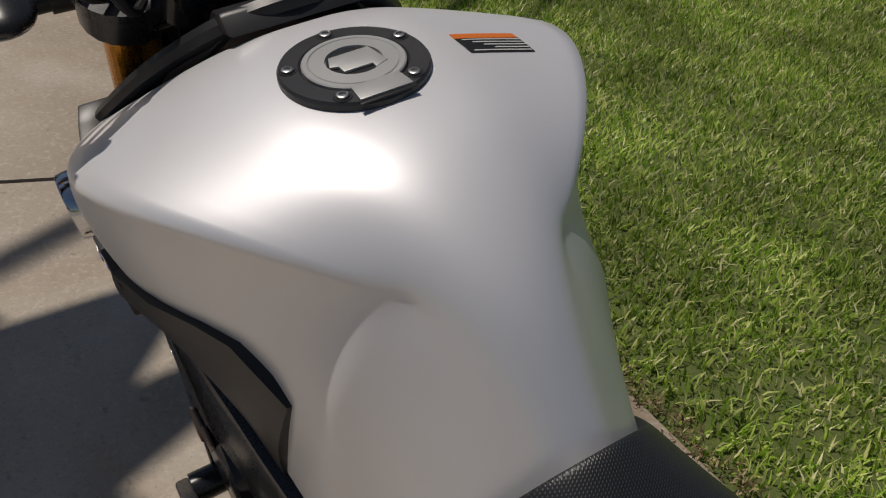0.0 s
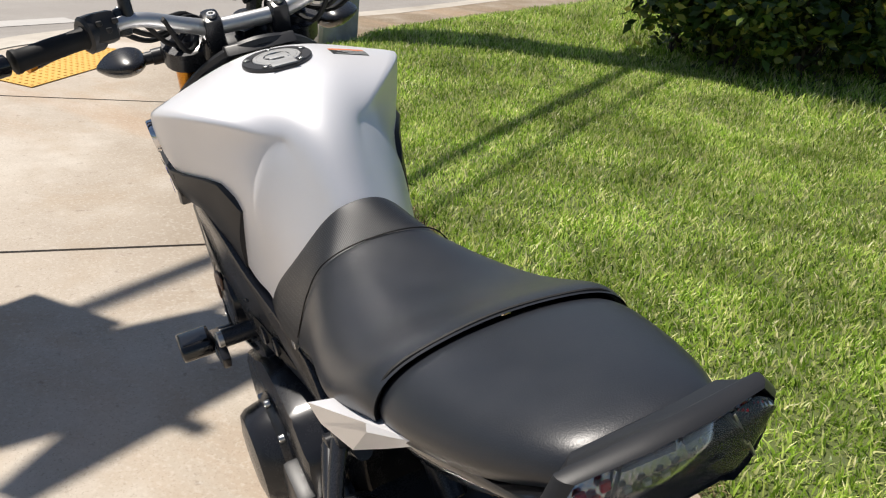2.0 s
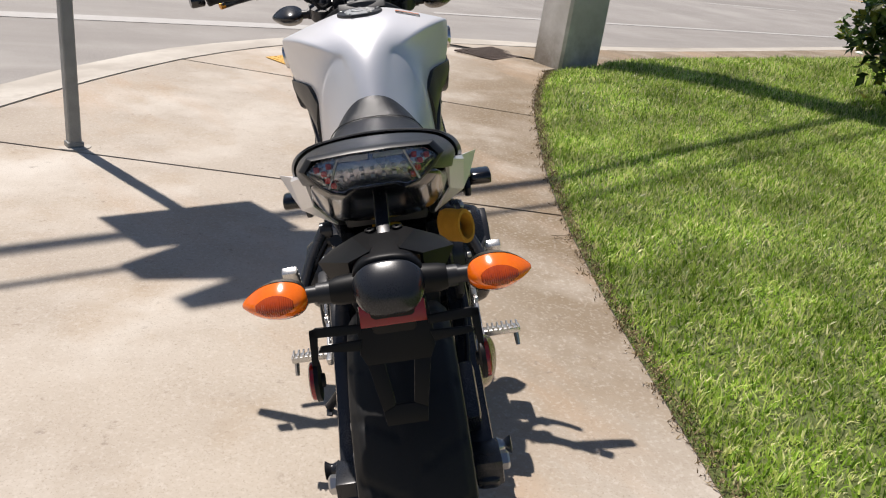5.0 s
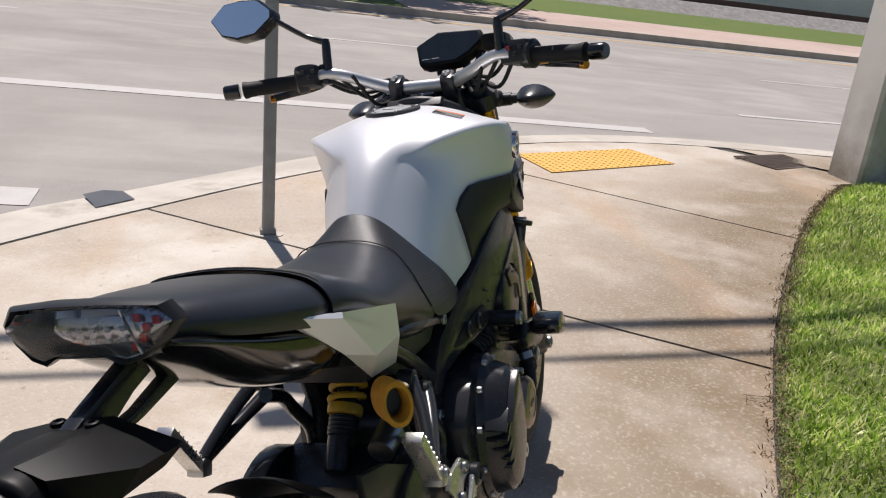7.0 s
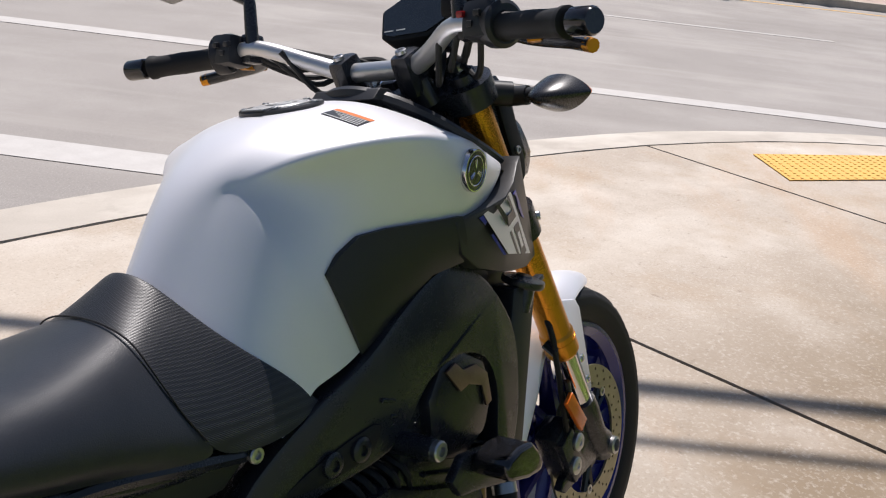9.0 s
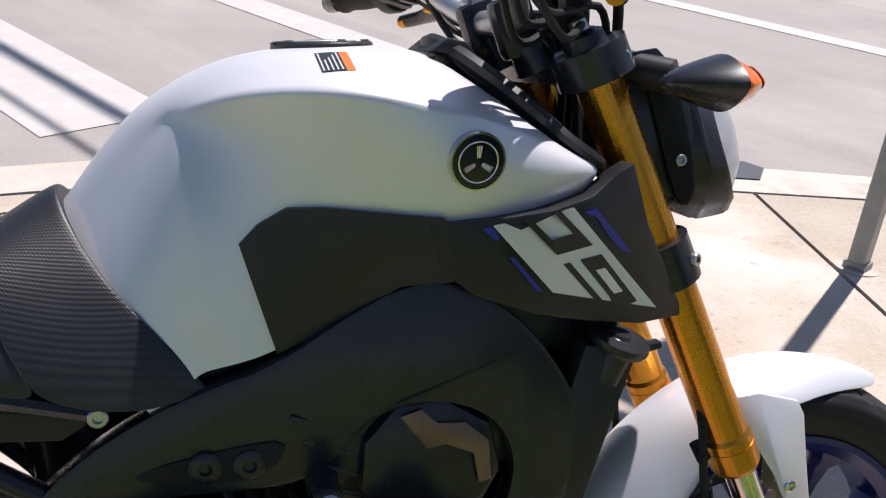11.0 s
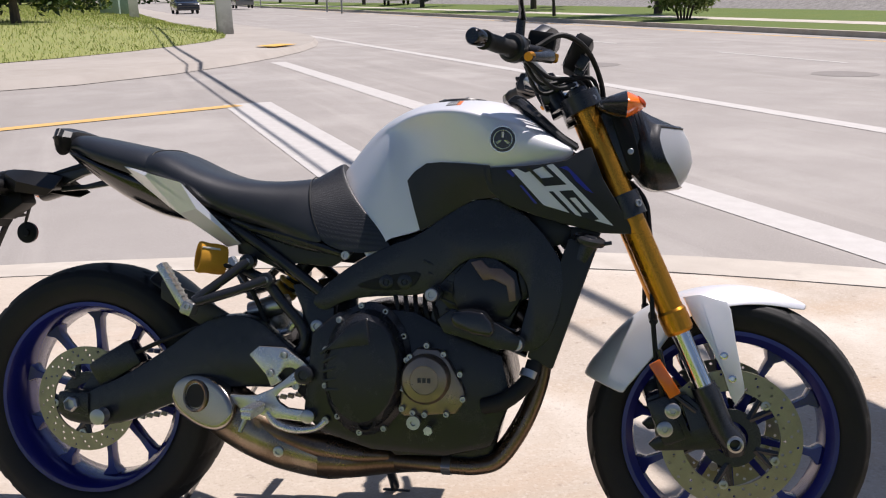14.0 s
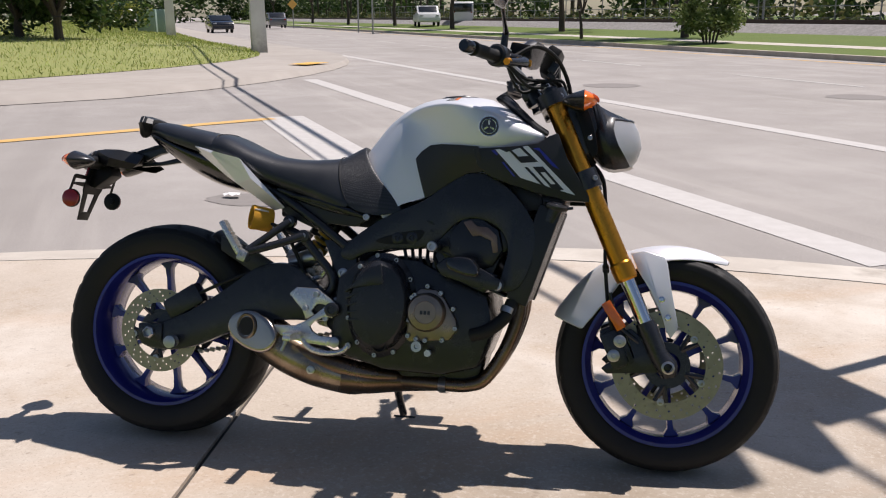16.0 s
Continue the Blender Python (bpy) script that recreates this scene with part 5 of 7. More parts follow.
# plate carrier behind the wheel
YC = -.004
arm_ = part("carrier_arm", slab([(.012, .870), (-.060, .872), (-.125, .852), (-.182, .832), (-.178, .806), (-.118, .814), (-.060, .840), (-.008, .854)], YC - .010, YC + .010, .003), SATIN, bike, "black pressed carrier arm under the tail")
part("carrier_strut", slab([(.052, .834), (.040, .822), (-.050, .807), (-.120, .8005), (-.118, .8135), (-.055, .818), (.030, .839)], YC - .008, YC + .008, .002), SATIN, arm_)
part("arm_groove", slab([(-.050, .8655), (-.120, .8475), (-.165, .833), (-.165, .829), (-.120, .843), (-.050, .861)], YC - .0108, YC + .0108, .0006), RUBBER, arm_)


def hump(stations, section):
    """A closed body through half-wide, top and bottom heights along x."""
    bm = bmesh.new()
    vs = grid(bm, [[(x, YC + u * hw, zb + (zt - zb) * h) for u, h in section] for x, hw, zt, zb in stations], True)
    cap(bm, vs[0][::-1])
    cap(bm, vs[-1])
    return bm


SECTION = ((-.85, 0), (-1, .35), (-.94, .72), (-.55, .98), (0, 1), (.55, .98), (.94, .72), (1, .35), (.85, 0), (0, -.06))
hub = part("plate_light_housing", hump(((-.112, .026, .828, .812), (-.116, .030, .834, .808), (-.155, .040, .844, .804), (-.205, .047, .851, .798), (-.255, .050, .852, .792), (-.262, .050, .851, .792)), SECTION), DEEP, bike, "rounded black plate-light housing", sub=2)
part("housing_cap", hump(((-.2655, .049, .850, .793), (-.270, .0495, .849, .790), (-.288, .046, .840, .787), (-.302, .036, .826, .786), (-.310, .020, .812, .790)), SECTION), SATIN, hub, "satin black rounded tail of the housing", sub=2)
for s in (-1, 1):
    # deck that spreads forward into a wing, with a flank folded down at its edge
    corner = dict(A=(-.108, .018, .836), T=(-.094, .084, .802), C=(-.178, .096, .820), D=(-.240, .050, .840), E=(-.172, .044, .849), G=(-.240, .020, .852), H=(-.120, .0, .838),
                  K=(-.118, .074, .788), L=(-.192, .080, .796), M=(-.236, .050, .806))
    bm = bmesh.new()
    v = {k: bm.verts.new((x, YC + s * y, z)) for k, (x, y, z) in corner.items()}
    for f in ("ATE", "TCE", "CDE", "DGE", "GHAE", "TKLC", "CLMD"):
        bm.faces.new([v[k] for k in f])
    bmesh.ops.recalc_face_normals(bm, faces=bm.faces[:])
    bmesh.ops.solidify(bm, geom=bm.faces[:], thickness=.004)
    part("carrier_wing", bm, DEEP, hub, "angled black side wing", angle=22)
    screw(hub, V(-.140, YC + s * .020, .8415), (0, 0, 1), .0075, .004, DEEP)
    part("stalk_base", tube([(-.250, YC + s * .036, .808), (-.252, YC + s * .066, .807), (-.252, YC + s * .078, .807)], [.0205, .0195, .0165], 16, 1), DEEP, hub)
    indicator((-.256, s * .149 - .002, .806), (0, s, 0.0), None, (-1, 0, .02), False)


def plate_at(x, y, z):
    """A place on the plate bracket, which hangs down and back."""
    return V(-.270 + (z - .787) * .33 + y, YC + x, z)


pb = part("plate_bracket", slab([(-.046, .789), (.046, .789), (.050, .762), (.050, .727), (.042, .712), (-.042, .712), (-.050, .727), (-.050, .762)], 0, .004, .001, put=plate_at), DEEP, bike, "black empty plate bracket")
for poly in ([(-.042, .7122), (-.020, .7122), (-.012, .658), (-.030, .650)], [(.042, .7122), (.020, .7122), (.012, .658), (.030, .650)], [(-.030, .6498), (-.012, .6578), (.012, .6578), (.030, .6498), (.027, .632), (-.027, .632)]):
    part("bracket_leg", slab(poly, 0, .004, .001, put=plate_at), DEEP, pb)
part("bracket_neck", slab([(-.288, .792), (-.215, .800), (-.205, .770), (-.262, .730), (-.280, .735)], YC - .030, YC + .030, .006), DEEP, pb)
part("plate_reflector", block((-.281, YC, .778), (.006, .088, .030), .002, (0, 18, 0)), REDPL, bike, "red rear reflector")
for s in (-1, 1):
    for poly in ([(.045, .766), (.104, .769), (.113, .764), (.113, .757), (.045, .755)], [(.045, .747), (.100, .745), (.104, .738), (.05, .733)], [(.101, .769), (.113, .766), (.115, .715), (.107, .715)]):
        part("bracket_arm", slab(poly, 0, .004, .001, put=lambda x, y, z: plate_at(s * x, y - .002, z)), DEEP, pb)
    part("side_reflector", lathe([(.026, 0), (.026, .006), (.023, .008), (0, .009)], V(-.286, YC + s * .113, .696), (0, s, 0), 28), REDPL, bike, "round red side reflector")
    part("reflector_backing", lathe([(.0275, .001), (.0275, -.005), (.010, -.007), (.009, -.011), (0, -.011)], V(-.286, YC + s * .113, .696), (0, s, 0), 28), DEEP, bike)

# subframe
for s in (-1, 1):
    part("subframe_tube", tube([(.565, s * .105, .585), (.47, s * .112, .655), (.36, s * .108, .725), (.20, s * .095, .80), (.02, s * .08, .865)], .0135, 12, 5), SATIN, bike, "black subframe tube")
    part("subframe_brace", tube([(.62, s * .10, .672), (.50, s * .108, .695), (.36, s * .105, .74)], .012, 10, 4), SATIN, bike)
    part("seat_rail_cover", slab([(.332, .740), (.396, .742), (.496, .740), (.60, .705), (.640, .676), (.623, .660), (.590, .640), (.510, .646), (.470, .631), (.396, .661), (.35, .70)], s * .090, s * .108, .005), PLASTIC, bike, "black side cover under the seat")
    part("cover_ridge", tube([(.40, s * .112, .722), (.47, s * .116, .712), (.55, s * .117, .690), (.626, s * .114, .668)], [.006, .010, .010, .009], 8, 4), SATIN, bike)
    screw(bike, V(.626, s * .122, .668), (0, s, 0), .010, .006, STEEL)
    part("lower_loop", tube([(.391, s * .112, .628), (.445, s * .116, .601), (.480, s * .118, .562), (.528, s * .120, .508), (.534, s * .120, .468), (.505, s * .118, .436)], .0125, 12, 5), SATIN, bike, "bent black frame tube")
    # passenger peg bracket and peg
    part("peg_bracket", tube([(.451, s * .140, .609), (.39, s * .165, .585), (.310, s * .188, .560)], [.013, .011, .012], 10, 3), SATIN, bike)
    part("peg_strut", tube([(.406, s * .135, .648), (.36, s * .165, .607), (.306, s * .188, .562)], [.012, .0105, .011], 10, 3), SATIN, bike)
    for px, py, pz in ((.451, .142, .609), (.406, .137, .648)):
        part("peg_boss", lathe([(.017, -.02), (.017, .004), (.013, .006), (.009, .006), (.008, .001), (0, .001)], V(px, s * py, pz), (0, s, 0), 18), SATIN, bike)
        screw(bike, V(px, s * (py + .003), pz), (0, s, 0), .008, .004, STEEL)
    pg = part("passenger_peg", block((.262, s * .195, .596), (.108, .03, .017), .004, (0, 58, 0)), ALLOY, bike, "folded cast aluminium passenger peg")
    for k in range(7):
        part("peg_tooth", block((.246 + .0075 * k, s * .195, .632 - .0118 * k), (.004, .030, .009), .001, (0, 58, 0)), ALLOY, pg)
    part("peg_hinge", block((.298, s * .195, .548), (.028, .032, .03), .006, (0, 20, 0)), STEEL, pg)
    screw(pg, V(.300, s * .210, .552), (0, s, 0), .008, .005, STEEL)

# sock on the rear fluid reservoir
bm = bmesh.new()
sc, sax = V(.322, -.134, .653), V(-.74, -.65, .14).normalized()
prof = [(.0245, -.029), (.031, -.031), (.0335, -.024), (.0345, -.008), (.0335, .010), (.0355, .024), (.034, .031), (.027, .031), (.0235, .024), (.0235, -.02)]
side_ = sax.cross(V(0, 0, 1)).normalized()


def squeezed(bm):
    """The sock hangs flattened."""
    for v in bm.verts:
        v.co -= side_ * ((v.co - sc).dot(side_) * .34)
    return bm


sock = part("reservoir_sock", squeezed(lathe(prof, sc, sax, 30, closed=True)), SOCK, bike, "mustard terry sock round the fluid reservoir")
part("reservoir_cup", squeezed(lathe([(.022, -.03), (.0225, -.01), (.021, .002), (0, .002)], sc, sax, 20)), PLASTIC, sock)
stripe = [sc + V(.008, -.0195, .0235) + sax * d_ for d_ in (-.02, 0, .02)]
part("stripe_bar", tube(stripe, [.0022, .0028, .0022], 6, 1, flat=.6), LABELW, sock)
part("reservoir_hose", tube([(.34, -.135, .645), (.385, -.12, .62), (.42, -.11, .56), (.46, -.115, .47), (.49, -.12, .42)], .0055, 8, 5), RUBBER, bike)

# ---- motorcycle: frame, engine, exhaust ----
for s in (-1, 1):
    # main spar with its window, an upper arm and the front down-spar
    def spar_y(x, z):
        return .118 + .055 * max(0, min(1, (x - .62) / .3)) - .10 * max(0, x - 1.0) + .02 * max(0, .6 - z)

    put = lambda x, y, z: V(x, s * (spar_y(x, z) + y), z)
    poly = [(.545, .560), (.575, .600), (.650, .655), (.720, .690), (.790, .715), (.860, .765), (.915, .795), (.960, .797), (1.020, .765), (1.075, .705), (1.110, .640), (1.098, .560), (1.072, .500), (1.040, .478), (1.005, .482), (1.018, .540), (1.032, .592), (1.018, .635), (.985, .662), (.940, .674), (.895, .665), (.862, .635), (.838, .605), (.800, .588), (.740, .583), (.672, .578), (.620, .566), (.580, .540)]
    sp = part("frame_spar", slab(rounded(poly), -.036, 0, .007, put=put), SATIN, bike, "black cast aluminium frame spar")
    win = [(.650, .600), (.668, .612), (.745, .632), (.802, .640), (.790, .612), (.765, .598), (.70, .594)]
    part("spar_window", slab(rounded(win, 1), .0005, .0025, .001, put=put), RUBBER, sp)
    for px, pz in ((.722, .6125), (.764, .6145)):
        part("spar_boss", lathe([(.016, 0), (.016, .005), (.012, .007), (.007, .007), (.006, .003), (0, .003)], put(px, .0, pz), (0, s, 0), 20), SATIN, sp)
    part("rear_frame", slab([(.50, .60), (.545, .605), (.60, .57), (.60, .45), (.575, .36), (.545, .33), (.515, .36), (.53, .45), (.525, .54)], s * .080, s * .112, .008), SATIN, bike, "black swingarm pivot plate")
    screw(bike, V(.562, s * .113, .508), (0, s, 0), .015, .008, STEEL)
    screw(bike, V(.548, s * .112, .425), (0, s, 0), .016, .009, STEEL)
    # engine mount bolts
    screw(bike, V(.832, s * .205, .594), (0, s, 0), .0135, .010, STEEL)
    screw(bike, V(1.008, s * .200, .498), (0, s, 0), .0135, .010, STEEL)
    part("engine_mount", tube([V(.832, s * .14, .594), V(.832, s * .205, .594)], .016, 14, 1), SATIN, bike)
    part("mount_lug", tube([V(1.008, s * .12, .498), V(1.008, s * .2, .498)], .018, 14, 1), SATIN, bike)
    # crash bobbins on a black arm
    part("slider_arm", slab([(.845, .545), (.875, .568), (.945, .553), (1.018, .512), (1.010, .486), (.96, .488), (.90, .508), (.86, .518)], s * .200, s * .216, .005), SATIN, bike, "black crash-protector arm")
    ring = [(.872, .560), (.880, .570), (.915, .574), (.952, .570), (.972, .548), (.980, .526), (.970, .515), (.93, .520), (.882, .535), (.872, .546)]
    part("crash_slider", slab([(.925 + (x - .925) * .80, .545 + (z - .545) * .9) for x, z in ring], s * .218, s * .275, .008, seg=3), GLOSS, bike, "glossy black crash slider")

# engine block
eng = part("crankcase", slab([(.545, .33), (.56, .50), (.62, .548), (.70, .562), (.79, .556), (.86, .52), (.98, .47), (1.0, .38), (.96, .27), (.86, .245), (.70, .25), (.58, .285)], -.165, .165, .02), ENGINE, bike, "black painted engine block")
part("cylinder_block", block((.915, 0, .560), (.17, .30, .20), .016, (0, 22, 0)), ENGINE, eng)
for k in range(6):
    part("cooling_rib", block((.915 - .012 * k + .03, 0, .50 + .026 * k), (.176, .312, .006), .002, (0, 22, 0)), ENGINE, eng)
part("cylinder_head", slab([(.82, .60), (.85, .675), (.93, .70), (1.03, .66), (1.035, .59), (.95, .55), (.86, .555)], -.155, .155, .016), ENGINE, eng)
part("head_cover", slab([(.868, .585), (.872, .635), (.905, .672), (.955, .675), (1.005, .645), (1.018, .59), (.99, .545), (.93, .53), (.89, .545)], -.172, .172, .012), ENGINE, eng)
for s in (-1, 1):
    part("heat_plate", slab([(.908, .662), (.93, .668), (.946, .652), (.975, .650), (1.0, .628), (1.004, .585), (.99, .582), (.984, .615), (.955, .628), (.935, .625)], s * .1725, s * .1765, .0015), DARKRED, eng, "dull brown metal strip")
part("intake_box", block((.78, 0, .678), (.22, .20, .085), .02, (0, -12, 0)), PLASTIC, bike)
for k in range(3):
    part("throttle_body", tube([(.80, -.09 + .09 * k, .64), (.86, -.09 + .09 * k, .61)], .026, 14, 1), ENGINE, eng)
for k in range(5):
    part("engine_hose", tube([(.74 + .02 * k, -.13 + .01 * k, .585), (.75 + .02 * k, -.15, .56), (.755 + .022 * k, -.145, .52)], .005, 6, 3), RUBBER, eng)


def cover_outline(cx, cz, rx, rz, n=28, bulge=0.0, ang=0.0):
    out = []
    for i in range(n):
        a = 2 * math.pi * i / n
        k = 1 + bulge * math.cos(2 * (a - ang))
        out.append((cx + rx * k * math.cos(a), cz + rz * k * math.sin(a)))
    return out


# clutch cover (right) and alternator cover (left)
for s, cx, cz in ((-1, .690, .428), (1, .745, .405)):
    big = s < 0
    rx, rz = (.098, .142) if big else (.095, .098)
    y0 = .15
    bm = bmesh.new()
    rows = []
    for f, dy in ((1.0, 0), (1.0, .018), (.94, .026), (.90, .030), (.84, .058), (.76, .068), (.5, .073), (.2, .074)):
        rows.append([(x, s * (y0 + dy), z) for x, z in cover_outline(cx + (1 - f) * .0, cz + (.012 if big else 0) * (1 - f), rx * f, rz * f * (1 - .06 * (1 - f)), 36, .03, .9)])
    vs = grid(bm, rows, True)
    cap(bm, vs[-1])
    cap(bm, vs[0][::-1])
    cv = part("clutch_cover" if big else "alternator_cover", bm, ENGINE, eng, "black engine side cover with bolts", angle=30)
    for x, z in cover_outline(cx, cz, rx * .965, rz * .965, 11 if big else 8):
        screw(cv, V(x, s * (y0 + .02), z), (0, s, 0), .0068, .009, STEEL)
    if big:
        part("cover_rib", slab([(cx - .075, cz + .045), (cx - .03, cz + .095), (cx + .01, cz + .115), (cx + .018, cz + .06), (cx - .02, cz + .055)], s * (y0 + .05), s * (y0 + .082), .005), SATIN, cv)
        for k in range(5):
            part("cover_fin", block((cx - .072 + .004 * k, s * (y0 + .052), cz + .05 - .022 * k), (.045, .040, .007), .002, (0, -38 + 9 * k, 0)), SATIN, cv)
        part("sight_glass", lathe([(.021, 0), (.021, .012), (.016, .014), (.015, .006), (0, .006)], V(cx + .008, s * (y0 + .05), cz - .105), (0, s, 0), 22), RUBBER, cv)
# pickup cover, bronze-grey
tri = [(.765, .345), (.775, .335), (.885, .345), (.905, .375), (.900, .400), (.868, .455), (.845, .478), (.800, .480), (.775, .452), (.768, .395)]
pc = part("pulse_cover", slab(tri, -.19, -.165, .006), BRONZE, eng, "bronze-grey engine end cover")
part("cover_dome", lathe([(.052, 0), (.052, .022), (.046, .030), (.030, .033), (.029, .0315), (0, .032)], V(.822, -.188, .418), (0, -1, 0), 40), BRONZE, pc)
for i in range(3):
    part("plain_mark", block((.812 + .010 * i, -.2205, .418), (.007, .001, .010), 0), ENGINE, pc)
for x, z in ((.772, .352), (.772, .395), (.780, .455), (.787, .462), (.822, .487), (.858, .470), (.893, .430), (.900, .378), (.866, .345), (.820, .342), (.795, .345)):
    screw(pc, V(x, -.190, z), (0, -1, 0), .0068, .009, STEEL)
part("oil_cap", lathe([(.0145, 0), (.0145, .014), (.006, .014), (.005, .008), (0, .008)], V(.798, -.19, .325), (0, -1, 0), 20), STEEL, eng)
part("drain_plug", lathe([(.010, 0), (.010, .012), (0, .012)], V(.828, -.185, .308), (0, -1, 0), 6), ALLOY, eng)
part("oil_pan", slab([(.70, .28), (.90, .29), (.97, .30), (.955, .235), (.90, .215), (.73, .215)], -.10, .10, .014), ENGINE, eng)
part("sprocket_cover", slab([(.54, .36), (.56, .44), (.64, .46), (.68, .40), (.66, .32), (.58, .30)], .15, .19, .01), PLASTIC, eng)

# radiator with fins, cap and hoses
rad = part("radiator", slab([(1.112, .712), (1.164, .704), (1.078, .446), (1.034, .470)], -.150, .150, .004), PLASTIC, bike, "black radiator behind the front wheel")
part("radiator_shroud", slab([(1.025, .785), (1.085, .765), (1.112, .735), (1.112, .705), (1.06, .695), (1.015, .73)], -.118, .118, .004), PLASTIC, rad)
fin = block((0, 0, 0), (.003, .27, .0016), 0)
fm = finish(fin, "radiator_fin", ENGINE)
for k in range(40):
    o = new("radiator_fin", fm)
    o.parent = rad
    f = (k + .5) / 40
    o.location = (1.166 - .087 * f, 0, .700 - .25 * f)
for s in (-1, 1):
    part("radiator_tank", slab([(1.108, .716), (1.170, .706), (1.082, .442), (1.028, .466)], s * .128, s * .163, .006), PLASTIC, rad)
part("filler_neck", tube([(1.136, -.145, .672), (1.150, -.15, .708)], .021, 16, 1), SATIN, rad)
part("radiator_cap", lathe([(.032, 0), (.034, .004), (.033, .011), (.014, .013), (.012, .016), (0, .016)], V(1.150, -.15, .708), (.25, -.25, 1), 24), SATIN, rad, "black radiator cap")
part("cap_ear", block((1.180, -.155, .706), (.034, .014, .008), .002, (0, -10, 0)), SATIN, rad)
part("radiator_hose", tube([(1.045, -.15, .455), (1.03, -.165, .415), (.985, -.175, .375), (.94, -.165, .36)], .0175, 14, 4), RUBBER, bike, "black coolant hose")
part("hose_clip", tube([(1.036, -.159, .438), (1.031, -.164, .424)], .019, 14, 1), STEEL, bike)
part("air_duct", slab([(1.06, .74), (1.18, .74), (1.165, .70), (1.10, .69)], -.11, .11, .006), PLASTIC, bike)

# exhaust: three header pipes, collector, muffler with its end
for k, (y0, y1) in enumerate(((-.095, -.10), (0.0, -.055), (.095, -.01))):
    part("header_pipe", tube([(.985, y0, .565), (1.038, y0, .515), (1.060, y0 * .95, .44), (1.030, y0 * .8 + y1 * .2, .33), (.975, y1, .238), (.925, y1, .215), (.86, y1, .213), (.74, y1 * .9, .213)], .0185, 14, 5), HEATED, bike, "heat-stained steel header pipe")
part("exhaust_clamp", tube([(.865, -.055, .213), (.845, -.055, .213)], [.03, .03], 16, 1, flat=2.2), STEEL, bike)
part("collector", tube([(.84, -.055, .213), (.76, -.062, .212), (.70, -.075, .213), (.64, -.095, .214), (.57, -.110, .218)], [.026, .030, .036, .042, .044], 24, 5, flat=1.25), HEATED, bike, "stained collector box")
part("muffler", tube([(.66, -.088, .214), (.60, -.102, .217), (.50, -.112, .244), (.42, -.115, .277), (.36, -.116, .313), (.322, -.114, .334)], [.034, .050, .059, .062, .062, .056], 28, 5), TITAN, bike, "short brushed steel muffler")

part("muffler_chamber", tube([(.43, -.140, .300), (.50, -.136, .272), (.58, -.126, .246), (.66, -.112, .232), (.72, -.09, .226)], [.020, .027, .029, .026, .018], 20, 5, flat=1.3), HEATED, bike, "heat-tinted upper muffler chamber")


def end_at(x, y, z):
    """The cut face of the muffler looks sideways and a little back."""
    return V(x, -.163 - .32 * (x - .30) + y + .10 * (z - .345), z)


outline = [(.226, .345), (.234, .372), (.264, .391), (.306, .397), (.348, .388), (.386, .362), (.404, .328), (.392, .294), (.358, .276), (.315, .280), (.272, .296), (.242, .316)]
endc = part("muffler_end", slab(rounded(outline), .0, .055, .014, put=end_at, seg=5), POLISHED, bike, "polished muffler end with a round outlet", angle=60)
hole_ax = V(-.34, -.93, .10).normalized()
part("outlet_rim", lathe([(.036, -.004), (.036, .002), (.033, .005), (.029, .004), (.0275, -.002), (.0265, -.03), (0, -.03)], end_at(.301, .0, .350), hole_ax, 32), TITAN, endc)
part("muffler_outlet", lathe([(.0268, -.002), (.0262, .0012), (0, .0012)], end_at(.301, .0, .350), hole_ax, 24), RUBBER, endc)
screw(bike, V(.497, -.171, .240), (0, -1, 0), .012, .005, STEEL)
part("seam_band", tube([(.600, -.112, .217), (.588, -.114, .219)], [.0445, .0455], 28, 1), HEATED, bike)

# swingarm
arm = [(.0, .315), (.04, .350), (.10, .372), (.21, .440), (.32, .525), (.42, .535), (.50, .470), (.555, .425), (.535, .370), (.44, .372), (.33, .365), (.22, .318), (.12, .272), (.03, .262), (-.035, .275), (-.045, .315)]
for s in (-1, 1):
    sa = part("swingarm", slab(rounded(arm), s * .100, s * .142, .010), SATIN, bike, "black banana-shaped swingarm")
    part("axle_block", block((.0, s * .124, .315), (.075, .05, .05), .006), SATIN, sa)
    part("axle_nut", lathe([(.018, 0), (.018, .012), (.013, .016), (.012, .006), (0, .006)], V(0, s * .148, .315), (0, s, 0), 6), STEEL, sa)
    part("spool", lathe([(.010, 0), (.010, .006), (.017, .008), (.012, .018), (.012, .024), (.018, .034), (.008, .036)], V(.075, s * .142, .293), (0, s, 0), 18), STEEL if s < 0 else SATIN, sa)
part("swingarm_bridge", block((.42, 0, .47), (.09, .22, .08), .02, (0, -30, 0)), SATIN, bike)
hug = []
for a in range(40, 68, 4):
    t = radians(a)
    hug.append([(RW.x + math.cos(t) * (.345 - .02 * abs(u) ** 2), u * .085, RW.z + math.sin(t) * (.345 - .03 * abs(u) ** 2)) for u in (-1, -.6, 0, .6, 1)])
part("tyre_hugger", shell(hug, .004), PLASTIC, bike, "black hugger over the rear tyre", sub=1)
part("hugger_side", slab([(.20, .60), (.28, .575), (.36, .53), (.43, .50), (.40, .48), (.30, .50), (.20, .56)], -.13, -.118, .003), PLASTIC, bike)
rc = part("rear_caliper", block((.085, -.100, .405), (.12, .05, .065), .014, (0, -32, 0)), SATIN, bike, "black rear brake caliper")
part("caliper_hose", tube([(.13, -.115, .43), (.22, -.125, .47), (.33, -.13, .505), (.43, -.125, .48), (.50, -.12, .43)], .005, 8, 5), RUBBER, rc)
